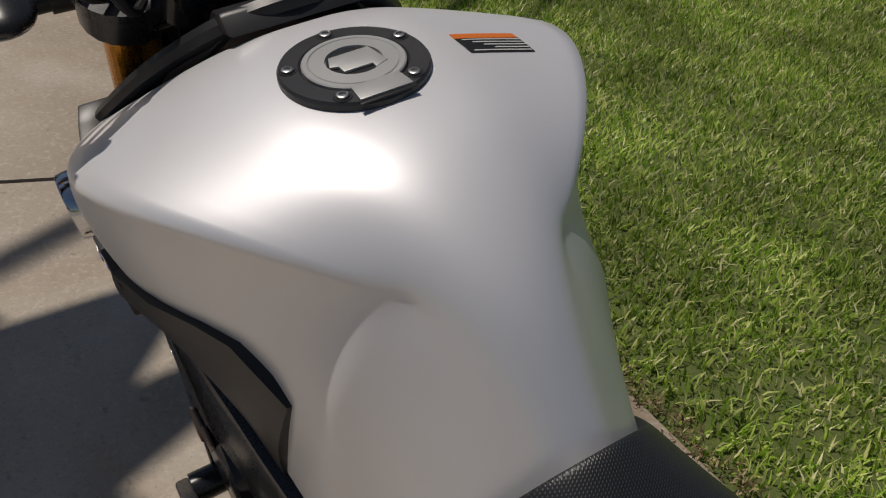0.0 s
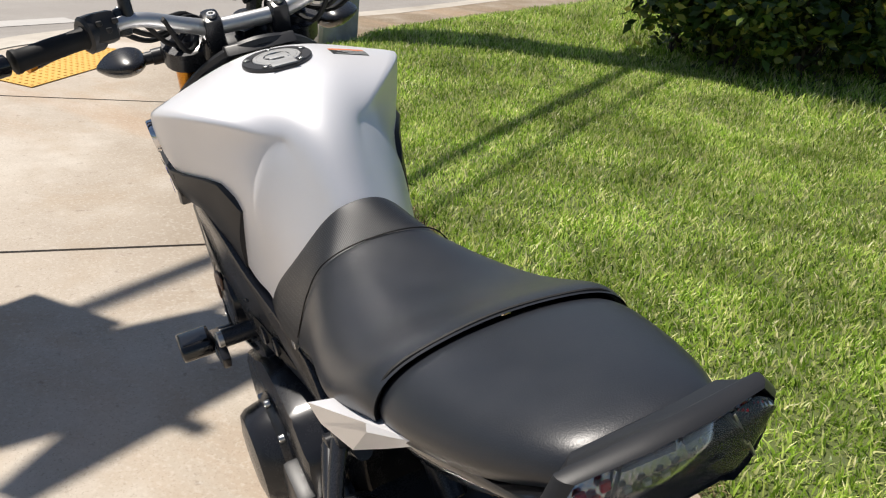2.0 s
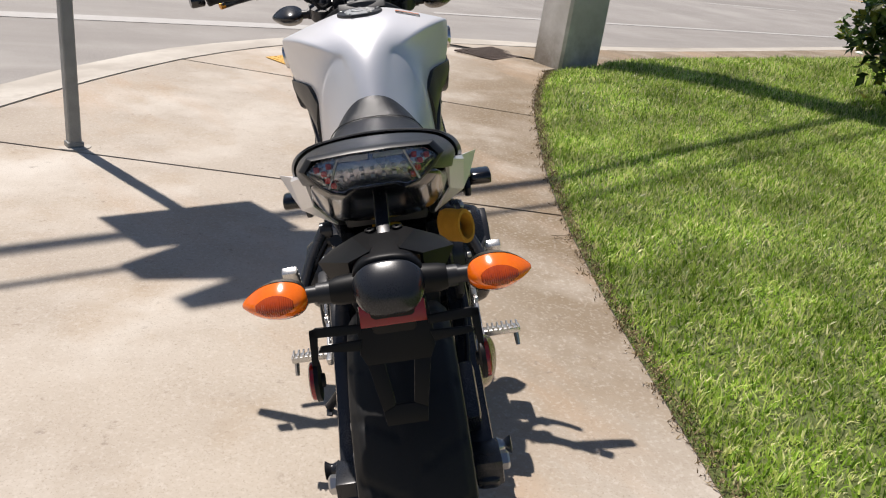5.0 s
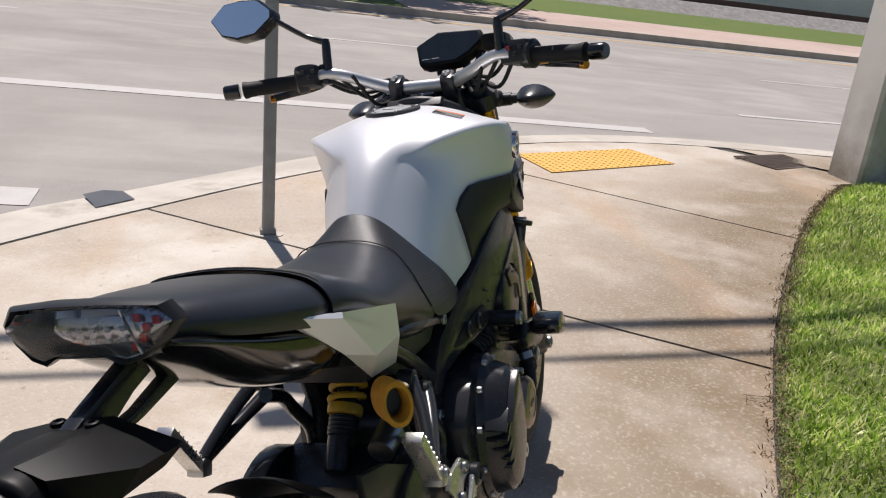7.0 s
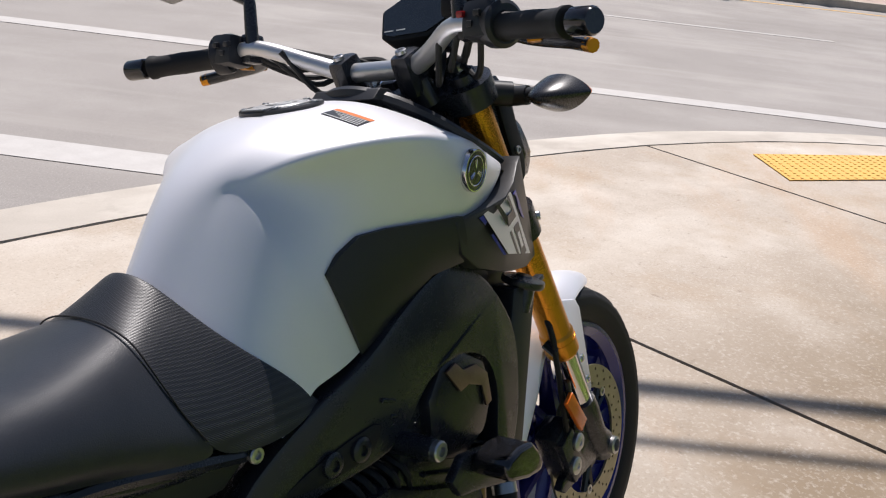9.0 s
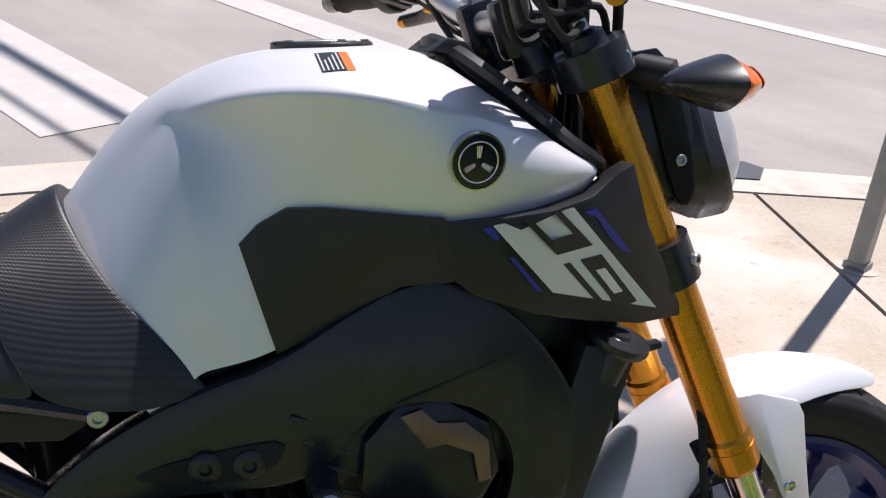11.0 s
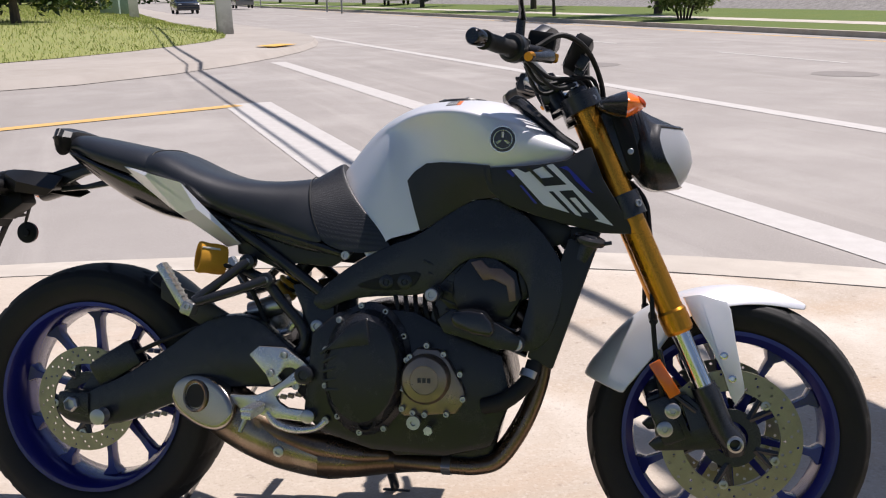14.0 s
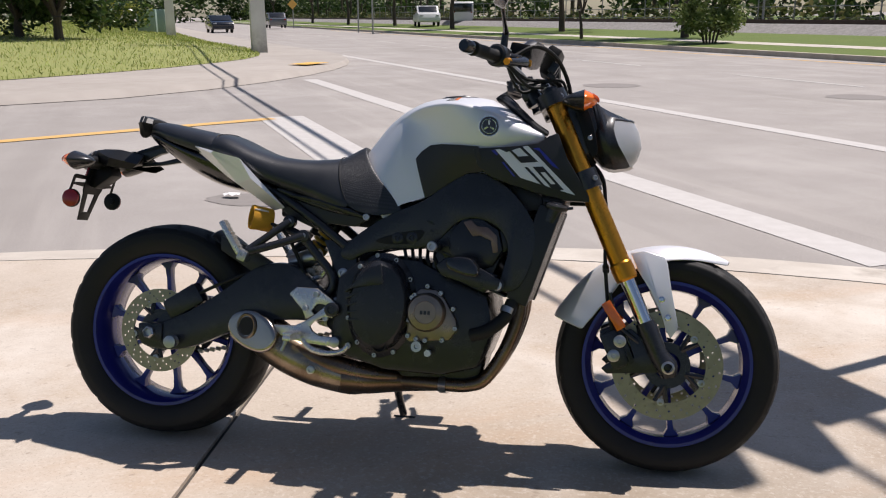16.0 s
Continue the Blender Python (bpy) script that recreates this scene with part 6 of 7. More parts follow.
part("caliper_stay", slab([(-.03, .30), (.03, .29), (.09, .345), (.11, .43), (.05, .41), (.0, .35)], -.100, -.092, .002), SATIN, rc)
# chain run on the left
ch = bmesh.new()
n_link = 58
for k in range(n_link):
    f = k / (n_link / 2)
    if f < 1:
        p = V(.02 + .57 * f, .105, .405 - .02 * f)
        r = 2
    else:
        p = V(.59 - .57 * (f - 1), .105, .335 - .105 * (f - 1))
        r = 10
    block(p, (.017, .014 if k % 2 else .009, .012), .002, (0, r, 0), ch, 1)
tagged(part("chain", ch, STEEL, bike, "oily roller chain"), kind="stuff")
sprk = annulus(.06, .092, -.003, .003, RW + V(0, .105, 0), [(2 * math.pi * i / 6, .075, .006) for i in range(6)], 80)
part("sprocket", sprk, ENGINE, rear_wheel)

# shock
S0, S1 = V(.385, .006, .495), V(.505, .004, .647)
shax = (S1 - S0).normalized()
shock = part("shock_absorber", lathe([(0, 0), (.019, 0), (.0225, .003), (.0225, .058), (.0245, .060), (.0245, .092), (.018, .094), (.018, .19), (0, .19)], S0, shax, 28), SATIN, bike, "black shock absorber with a yellow collar")
for k in range(4):
    part("preload_band", lathe([(.0246, .064 + .007 * k), (.0256, .066 + .007 * k), (.0246, .068 + .007 * k)], S0, shax, 28), PLASTIC, shock)
part("shock_collar", lathe([(.024, .094), (.0285, .095), (.0295, .099), (.0295, .108), (.0275, .112), (.018, .113)], S0, shax, 28), YELLOW, shock, "yellow preload collar")
w = shax.cross(V(0, 1, 0))
coil = [S0 + shax * (.117 + .040 * i / 63) + (V(0, 1, 0) * math.cos(i * .2) + w * math.sin(i * .2)) * .027 for i in range(64)]
part("spring", tube(coil, .0058, 8, 1), YELLOW, shock, "yellow coil spring")
part("purge_canister", tube([(.393, -.072, .531), (.45, -.075, .548), (.483, -.075, .555)], [.022, .024, .020], 16, 1), STEEL, bike, "grey metal canister by the shock")
part("curved_stay", tube([(.42, -.085, .50), (.45, -.088, .487), (.485, -.09, .492), (.50, -.09, .51)], .009, 8, 4), ALLOY, bike)
part("rear_inner_guard", slab([(.30, .745), (.50, .68), (.50, .655), (.36, .69), (.27, .725)], -.085, .085, .008), PLASTIC, bike)
part("battery_box", block((.47, 0, .70), (.22, .17, .08), .012), PLASTIC, bike)

# rider pegs with heel plates, gear and brake levers
for s in (-1, 1):
    hp = part("heel_plate", slab([(.425, .447), (.446, .466), (.504, .465), (.563, .424), (.540, .416), (.521, .423), (.506, .422), (.490, .402), (.499, .392), (.475, .379), (.464, .404)], s * .158, s * .166, .002), ALLOY, bike, "cast aluminium rider heel plate")
    part("plate_yoke", slab([(.546, .428), (.568, .417), (.568, .396), (.553, .387), (.531, .389), (.503, .375), (.490, .360), (.497, .348), (.516, .336), (.554, .333), (.573, .327), (.575, .315), (.561, .307), (.465, .315), (.452, .319), (.407, .331), (.385, .351), (.381, .359), (.407, .359), (.445, .360), (.477, .374), (.503, .392), (.528, .413)], s * .163, s * .176, .003), ALLOY, hp, "polished forked peg bracket")
    part("plate_boss", lathe([(.020, -.012), (.020, .004), (.016, .007), (.010, .007), (.009, .003), (0, .003)], V(.551, s * .174, .409), (0, s, 0), 22), SATIN, hp)
    part("leg_boss", lathe([(.015, -.010), (.015, .004), (.011, .006), (0, .006)], V(.562, s * .174, .320), (0, s, 0), 18), STEEL, hp)
    part("pedal_rod", tube([V(.469, s * .172, .324), V(.492, s * .172, .300), V(.533, s * .170, .289), V(.578, s * .168, .294), V(.600, s * .166, .312)], [.008, .009, .009, .008, .009], 10, 4), ALLOY, hp)
    for px, pz in ((.504, .449), (.474, .409), (.533, .384), (.600, .313)):
        screw(hp, V(px, s * .168, pz), (0, s, 0), .0085, .006, STEEL)
    pg = part("rider_peg", block((.455, s * .218, .333), (.023, .085, .015), .004), ALLOY, bike, "cast aluminium rider peg")
    for k in range(7):
        part("peg_tooth", block((.455, s * (.188 + .011 * k), .344), (.028, .004, .008), .001), ALLOY, pg)
    part("peg_feeler", tube([V(.452, s * .25, .328), V(.440, s * .252, .298)], [.006, .005], 8, 1), STEEL, pg)
part("shift_rod", tube([(.57, .175, .32), (.58, .17, .42)], .005, 8, 1), STEEL, bike)

# side stand, leaning out to the ground
ss = part("side_stand", tube([(.66, .10, .24), (.67, .17, .13), (.675, .228, .058)], [.014, .012, .012], 10, 3), SATIN, bike, "black steel side stand")
part("stand_foot", block((.680, .238, .047), (.07, .04, .008), .003, (-12.5, 0, 0)), SATIN, ss)

# ---- street furniture near the motorcycle ----
POST = mat("galvanised_post", (0.34, 0.345, 0.335), 0.5, 0.4, (0.20, 0.205, 0.20), 12, 200, 0.4, 0.5)
SIGNB = mat("sign_sheet", (0.35, 0.36, 0.36), 0.4, 0.6, (0.28, 0.29, 0.29), 10, 200)
POLEC = mat("weathered_concrete_pole", (0.74, 0.72, 0.68), 0.8, 0, (0.58, 0.56, 0.52), 4, 120, 0.7, 1.5, spread=0.8, big=1.2)


def pole_foot(n, l, at):
    """Share of the soil that rain has splashed up the foot of the pole."""
    xyz = n.new("ShaderNodeSeparateXYZ")
    l.new(at, xyz.inputs[0])
    low = n.new("ShaderNodeMapRange")
    low.inputs["From Min"].default_value, low.inputs["From Max"].default_value = 0.9, 0.1
    l.new(xyz.outputs[2], low.inputs["Value"])
    return low.outputs[0]


stain(POLEC, (0.16, 0.12, 0.07), 0.9, 3.0, 0.30, 0.62, pole_foot)
stain(POLEC, (0.60, 0.585, 0.55), 0.5, 1.6, 0.46, 0.66)
CABLE = mat("cable_sheath", (0.02, 0.02, 0.02), 0.6)
pb_ = Vector((2.84, 1.49, lie(2.84, 1.49)))
up = Vector((0.054, 0.071, 0.996)).normalized()
pm = Matrix.Translation(pb_) @ Vector((0, 0, 1)).rotation_difference(up).to_matrix().to_4x4() @ pose(0, 0, 0, 0, 0, 30)
post = thing("sign_post", "grey galvanised steel sign post set in the pavement", "sign post", pm)
bm = bmesh.new()
grid(bm, [[(x, y, z) for x, y in ((.028, .028), (-.028, .028), (-.034, .022), (-.034, -.022), (-.028, -.028), (.028, -.028), (.034, -.022), (.034, .022))] for z in (-.05, 4.8)], True)
part("pole", bm, POST, post)
part("sleeve", block((0, 0, .01), (.074, .074, .03), .004), POST, post)
part("footing", lathe([(.075, -.02), (.075, .0008), (.072, .001), (0, .001)], (0, 0, 0), (0, 0, 1), 28), CONC2, post)
part("sign_plate", slab([(-.305, 2.53), (.315, 2.53), (.315, 3.452), (-.305, 3.452)], 0, .003, 0, put=lambda x, y, z: V(.036 + y, x, z)), SIGNB, post, "plain metal sign plate seen from behind")
part("upper_plate", slab([(-.25, 3.455), (.185, 3.455), (.447, 3.717), (.447, 4.087), (.185, 4.349), (-.25, 4.349), (-.51, 4.087), (-.51, 3.717)], 0, .003, 0, put=lambda x, y, z: V(.036 + y, x, z)), SIGNB, post)

part("name_plate", slab([(-.28, 4.352), (.21, 4.352), (.42, 4.53), (.42, 4.78), (-.47, 4.78), (-.47, 4.53)], 0, .003, 0, put=lambda x, y, z: V(.036 + y, x, z)), SIGNB, post)
pc_ = (6.32, -1.62)
pil = thing("utility_pole", "square weathered concrete utility pole at the pavement corner", "utility pole", pose(*pc_, lie(*pc_) - 0.1, 0, 0, 24))
bm = bmesh.new()
rows = []
for z, h in ((0, .205), (.5, .204), (2, .198), (9.5, .15)):
    c = .022
    rows.append([(h - c, h, z), (-h + c, h, z), (-h, h - c, z), (-h, -h + c, z), (-h + c, -h, z), (h - c, -h, z), (h, -h + c, z), (h, h - c, z)])
vs = grid(bm, rows, True)
cap(bm, vs[-1])
part("shaft", bm, POLEC, pil)
part("cable_bracket", block((0, 0, 5.75), (.5, .08, .06), .01), POST, pil)
for u_, h_ in ((4.52, 5.74), (4.86, 5.80), (5.1, 6.4)):
    a, b = us(u_, -90), us(u_, 90)
    ob = new("cable", finish(tube([(*a, h_), (*b, h_)], .021, 8, 1), "cable", CABLE))
    tagged(ob, "black overhead utility cable along the main road", "cable", "overhead cables")

# dry twig on the pavement, litter on the road
TWIG = mat("dry_twig", (0.12, 0.09, 0.06), 0.9)
for cx, cy, sd in ((2.05, -.68, 1),):
    rnd = random.Random(sd)
    bm = bmesh.new()
    for k in range(3):
        p = Vector((cx, cy, lie(cx, cy) + .006))
        pts = [p + V(rnd.uniform(-.05, .05), rnd.uniform(-.05, .05), rnd.uniform(0, .01)) for _ in range(4)]
        tube(pts, .0009, 5, 4, bm)
    tagged(new("twig", finish(bm, "twig", TWIG)), "small dry curled twig on the pavement", "twig")
bm = bmesh.new()
rnd = random.Random(4)
ring = [bm.verts.new((-1.55 + .085 * math.cos(a) * rnd.uniform(.6, 1), 4.0 + .06 * math.sin(a) * rnd.uniform(.6, 1), ROAD_Z + .02 + rnd.uniform(0, .02))) for a in [2 * math.pi * k / 14 for k in range(14)]]
c0 = bm.verts.new((-1.55, 4.0, ROAD_Z + .045))
for k in range(14):
    bm.faces.new((ring[k], ring[(k + 1) % 14], c0))
tagged(new("paper_scrap", finish(bm, "paper_scrap", mat("white_paper", (.78, .78, .76), .8))), "crumpled white paper scrap on the road", "litter")
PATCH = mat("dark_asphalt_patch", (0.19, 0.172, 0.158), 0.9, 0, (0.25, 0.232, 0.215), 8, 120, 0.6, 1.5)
for cx, cy, r, q in ((-1.30, 3.97, .44, .55), (1.25, 15.3, .55, 1), (5.2, 13.2, .5, 1)):
    bm = bmesh.new()
    rnd = random.Random(int(cy))
    vs = [bm.verts.new((cx + r * math.cos(a) * rnd.uniform(.94, 1.05), cy + r * q * math.sin(a) * rnd.uniform(.94, 1.05), ROAD_Z + .0035)) for a in [2 * math.pi * k / 36 for k in range(36)]]
    bm.faces.new(vs)
    structure("road_patch_%d" % int(cy), bm, PATCH, "round dark repaired patch in the asphalt", "road patch")

# dark blue-grey patch lying over the gutter
bm = bmesh.new()
c0 = bm.verts.new((3.0, 2.5, -.106))
ring = [bm.verts.new(p) for p in ((2.97, 2.61, -.110), (3.10, 2.585, -.110), (3.15, 2.50, -.110), (3.02, 2.335, -.092), (2.79, 2.395, -.094))]
for k in range(5):
    bm.faces.new((ring[k], c0, ring[(k + 1) % 5]))
structure("road_patch_2", bm, mat("dark_gutter_patch", (0.05, 0.055, 0.065), 0.5, 0, (0.075, 0.08, 0.09), 12, 150, 0.5, 1), "dark blue-grey patch in the gutter", "road patch")


# ---- lawn ----
def blades_mesh(name, px, py, pz, length, width, lean, material):
    """Bent tapering blades from arrays, each three triangles."""
    n = len(px)
    rs = np.random.RandomState(n % 9973)
    ang = rs.uniform(0, 2 * np.pi, n)
    la = rs.uniform(0, 2 * np.pi, n)
    ln = length * rs.uniform(.5, 1.3, n)
    wd = width * rs.uniform(.7, 1.3, n)
    tilt = lean * rs.uniform(.2, 1.3, n)
    dx, dy = np.cos(ang) * wd / 2, np.sin(ang) * wd / 2
    ox, oy = np.cos(la) * np.sin(tilt), np.sin(la) * np.sin(tilt)
    up_ = np.cos(tilt)
    v = np.zeros((n, 5, 3))
    for k, (f, w) in enumerate(((0, 1), (0, -1), (.55, .85), (.55, -.85), (1, 0))):
        bend = f ** 1.8
        v[:, k, 0] = px + ox * ln * bend + dx * w
        v[:, k, 1] = py + oy * ln * bend + dy * w
        v[:, k, 2] = pz + ln * f * (up_ * .5 + .5) * (1 - .25 * np.sin(tilt) * f)
    base_i = (np.arange(n) * 5)[:, None]
    tris = np.concatenate([base_i + np.array([0, 1, 3]), base_i + np.array([0, 3, 2]), base_i + np.array([2, 3, 4])], 1).reshape(-1)
    me = bpy.data.meshes.new(name)
    me.vertices.add(n * 5)
    me.vertices.foreach_set("co", v.reshape(-1))
    me.loops.add(len(tris))
    me.loops.foreach_set("vertex_index", tris)
    me.polygons.add(len(tris) // 3)
    me.polygons.foreach_set("loop_start", np.arange(0, len(tris), 3))
    me.update(calc_edges=True)
    me.materials.append(material)
    return me


def leaf_mat(name, cols, rough=0.5, spec=0.3, through=0.35):
    """Leaves or blades that differ one from another, partly letting light through."""
    m = bpy.data.materials.new(name)
    m.use_nodes = True
    nt = m.node_tree
    n, l = nt.nodes, nt.links
    b = n["Principled BSDF"]
    g = n.new("ShaderNodeNewGeometry")
    r = n.new("ShaderNodeValToRGB")
    r.color_ramp.elements[0].color = (*cols[0], 1)
    r.color_ramp.elements[1].color = (*cols[-1], 1)
    for i, c in enumerate(cols[1:-1]):
        e = r.color_ramp.elements.new((i + 1) / (len(cols) - 1))
        e.color = (*c, 1)
    l.new(g.outputs["Random Per Island"], r.inputs[0])
    tx = n.new("ShaderNodeTexNoise")
    tx.inputs["Scale"].default_value = 2.6
    co = n.new("ShaderNodeTexCoord")
    l.new(co.outputs["Object"], tx.inputs["Vector"])
    mr = n.new("ShaderNodeMapRange")
    mr.inputs["From Min"].default_value, mr.inputs["From Max"].default_value = 0.3, 0.7
    mr.inputs["To Min"].default_value, mr.inputs["To Max"].default_value = 0.66, 1.35
    l.new(tx.outputs["Fac"], mr.inputs["Value"])
    hv = n.new("ShaderNodeHueSaturation")
    l.new(mr.outputs[0], hv.inputs["Value"])
    l.new(r.outputs[0], hv.inputs["Color"])
    l.new(hv.outputs[0], b.inputs["Base Color"])
    b.inputs["Roughness"].default_value = rough
    b.inputs["Specular IOR Level"].default_value = spec
    tl = n.new("ShaderNodeBsdfTranslucent")
    l.new(hv.outputs[0], tl.inputs["Color"])
    mx = n.new("ShaderNodeMixShader")
    mx.inputs[0].default_value = through
    l.new(b.outputs[0], mx.inputs[1])
    l.new(tl.outputs[0], mx.inputs[2])
    l.new(mx.outputs[0], n["Material Output"].inputs[0])
    return m


GRASS = leaf_mat("lawn_grass", [(0.08, 0.15, 0.014), (0.22, 0.36, 0.035), (0.38, 0.56, 0.075), (0.54, 0.69, 0.14), (0.74, 0.76, 0.29), (0.94, 0.86, 0.54)], 0.42, 0.5, 0.42)
WEEDS = leaf_mat("rough_verge_grass", [(0.14, 0.20, 0.03), (0.22, 0.29, 0.05), (0.33, 0.38, 0.09), (0.48, 0.44, 0.17)], 0.6, 0.3, 0.3)


def lawn_points(x0, x1, y0, y1, per_m2, seed):
    rs = np.random.RandomState(seed)
    n = int((x1 - x0) * (y1 - y0) * per_m2)
    x, y = rs.uniform(x0, x1, n), rs.uniform(y0, y1, n)
    edge = np.interp(x, la[:, 0], la[:, 1])
    tuft = np.sin(x * 9.1 + np.sin(y * 7.3) * 2) * np.sin(y * 8.7 + np.sin(x * 6.1) * 2)
    keep = (y < edge - .012 + .012 * np.sin(x * 23) + .010 * np.sin(x * 61)) & (rs.uniform(0, 1, n) < .8 + .3 * tuft)
    keep &= ~((np.abs(x - pc_[0]) < .3) & (np.abs(y - pc_[1]) < .3))
    return x[keep], y[keep]


for (x0, x1, y0, y1, den, ln, wd, sd) in ((-.6, 4.4, -3.6, -.7, 12500, .044, .0062, 11), (4.4, 9.6, -3.8, -.9, 6500, .052, .0075, 12), (-.6, 9.6, -7.6, -3.6, 3400, .07, .009, 13), (-3.6, -.6, -3.6, -.7, 5200, .052, .0085, 14), (-12, -3.6, -5, -.75, 1500, .065, .014, 16), (-3.6, -.6, -7.6, -3.6, 2200, .07, .011, 17), (9.6, 22, -22, -6, 90, .1, .02, 15)):
    x, y = lawn_points(x0, x1, y0, y1, den, sd)
    z = turf(x, y) - .020
    inside = np.clip((np.interp(x, la[:, 0], la[:, 1]) - y + .01) / .10, .35, 1)
    ob = new("grass", blades_mesh("grass", x, y, z, ln * inside, wd, .82, GRASS))
    tagged(ob, "short green lawn grass with a few dry blades", "grass", kind="stuff")
# dry clippings and dead runners along the trimmed edge
rs = np.random.RandomState(77)
ex_ = rs.uniform(-.8, 6.0, 5200)
ey_ = np.interp(ex_, la[:, 0], la[:, 1]) - rs.normal(.012, .022, len(ex_)) + .012 * np.sin(ex_ * 31)
DEAD = leaf_mat("dry_clippings", [(0.09, 0.065, 0.035), (0.17, 0.12, 0.065), (0.31, 0.235, 0.13), (0.5, 0.4, 0.24)], 0.8, 0.2, 0.15)
ob = new("clippings", blades_mesh("clippings", ex_, ey_, FALL * ey_ + .001, .022, .004, 1.5, DEAD))
tagged(ob, "brown dry clippings along the lawn edge", "grass clippings", kind="stuff")


# ---- hedge and trees ----
def leaves_mesh(name, pts, size, material, seed=0, droop=.5):
    """A folded leaf (two triangles a side) at each point, turned at random."""
    rs = np.random.RandomState(seed)
    n = len(pts)
    d = rs.normal(size=(n, 3))
    d[:, 2] = d[:, 2] * .6 - droop * .2
    d /= np.linalg.norm(d, axis=1)[:, None]
    s_ = rs.normal(size=(n, 3))
    s_ -= d * np.sum(s_ * d, 1)[:, None]
    s_ /= np.linalg.norm(s_, axis=1)[:, None]
    nrm = np.cross(d, s_)
    L = size * rs.uniform(.6, 1.3, n)[:, None]
    Wd = L * .26
    p = np.array(pts)
    v = np.stack([p, p + d * L * .45 + s_ * Wd + nrm * L * .07, p + d * L * .5, p + d * L * .45 - s_ * Wd + nrm * L * .07, p + d * L - nrm * L * .08], 1)
    bi = (np.arange(n) * 5)[:, None]
    tris = np.concatenate([bi + np.array([0, 1, 2]), bi + np.array([0, 2, 3]), bi + np.array([1, 4, 2]), bi + np.array([2, 4, 3])], 1).reshape(-1)
    me = bpy.data.meshes.new(name)
    me.vertices.add(n * 5)
    me.vertices.foreach_set("co", v.reshape(-1))
    me.loops.add(len(tris))
    me.loops.foreach_set("vertex_index", tris)
    me.polygons.add(len(tris) // 3)
    me.polygons.foreach_set("loop_start", np.arange(0, len(tris), 3))
    me.update(calc_edges=True)
    me.materials.append(material)
    return me


HEDGE = leaf_mat("hedge_leaves", [(0.02, 0.045, 0.012), (0.035, 0.075, 0.018), (0.065, 0.12, 0.026), (0.12, 0.17, 0.035), (0.34, 0.33, 0.06)], 0.30, 0.5, 0.25)
TREEL = leaf_mat("tree_leaves", [(0.015, 0.035, 0.010), (0.03, 0.06, 0.015), (0.05, 0.09, 0.02), (0.085, 0.12, 0.03)], 0.5, 0.35, 0.3)
PALE = leaf_mat("pale_shrub_leaves", [(0.08, 0.13, 0.03), (0.14, 0.19, 0.05), (0.22, 0.26, 0.09)], 0.5, 0.35, 0.3)
BARK = mat("grey_brown_bark", (0.10, 0.075, 0.055), 0.9, 0, (0.05, 0.04, 0.03), 20, 90, 0.9, 6)


def blob(rs, n, c, r, shellness=.35):
    """Points in an uneven clump."""
    d = rs.normal(size=(n, 3))
    d /= np.linalg.norm(d, axis=1)[:, None]
    q = rs.uniform(0, 1, n) ** shellness
    return np.array(c) + d * np.array(r) * q[:, None] * rs.uniform(.8, 1.12, n)[:, None]


rs = np.random.RandomState(5)
hedge_line = [(4.72, -3.80), (4.28, -3.88), (3.98, -4.30), (3.80, -4.85), (3.70, -5.5), (5.0, -4.5), (4.6, -4.9), (4.4, -5.5)]
for i, (hx, hy) in enumerate(hedge_line):
    sh = thing("shrub", "dense dark green shrub with some yellowish leaves in the lawn", "shrub", group="shrubs by the lawn")
    hz = float(turf(hx, hy))
    pts = [blob(rs, 1500, (hx, hy, hz + .62), (.52, .52, .66))]
    for k in range(7):
        a = rs.uniform(0, 6.28)
        pts.append(blob(rs, 170, (hx + .42 * math.cos(a), hy + .42 * math.sin(a), hz + rs.uniform(.25, 1.15)), (.2, .2, .17)))
    ob = new("leaves", leaves_mesh("leaves", np.concatenate(pts), .092, HEDGE, i))
    ob.parent = sh
    tagged(ob, kind="stuff")
    for k in range(6):
        a = rs.uniform(0, 6.28)
        part("stem", tube([(hx + rs.uniform(-.1, .1), hy + rs.uniform(-.1, .1), hz - .03), (hx + .2 * math.cos(a), hy + .2 * math.sin(a), hz + .45), (hx + .36 * math.cos(a), hy + .36 * math.sin(a), hz + .95)], [.014, .01, .005], 6, 3), BARK, sh)


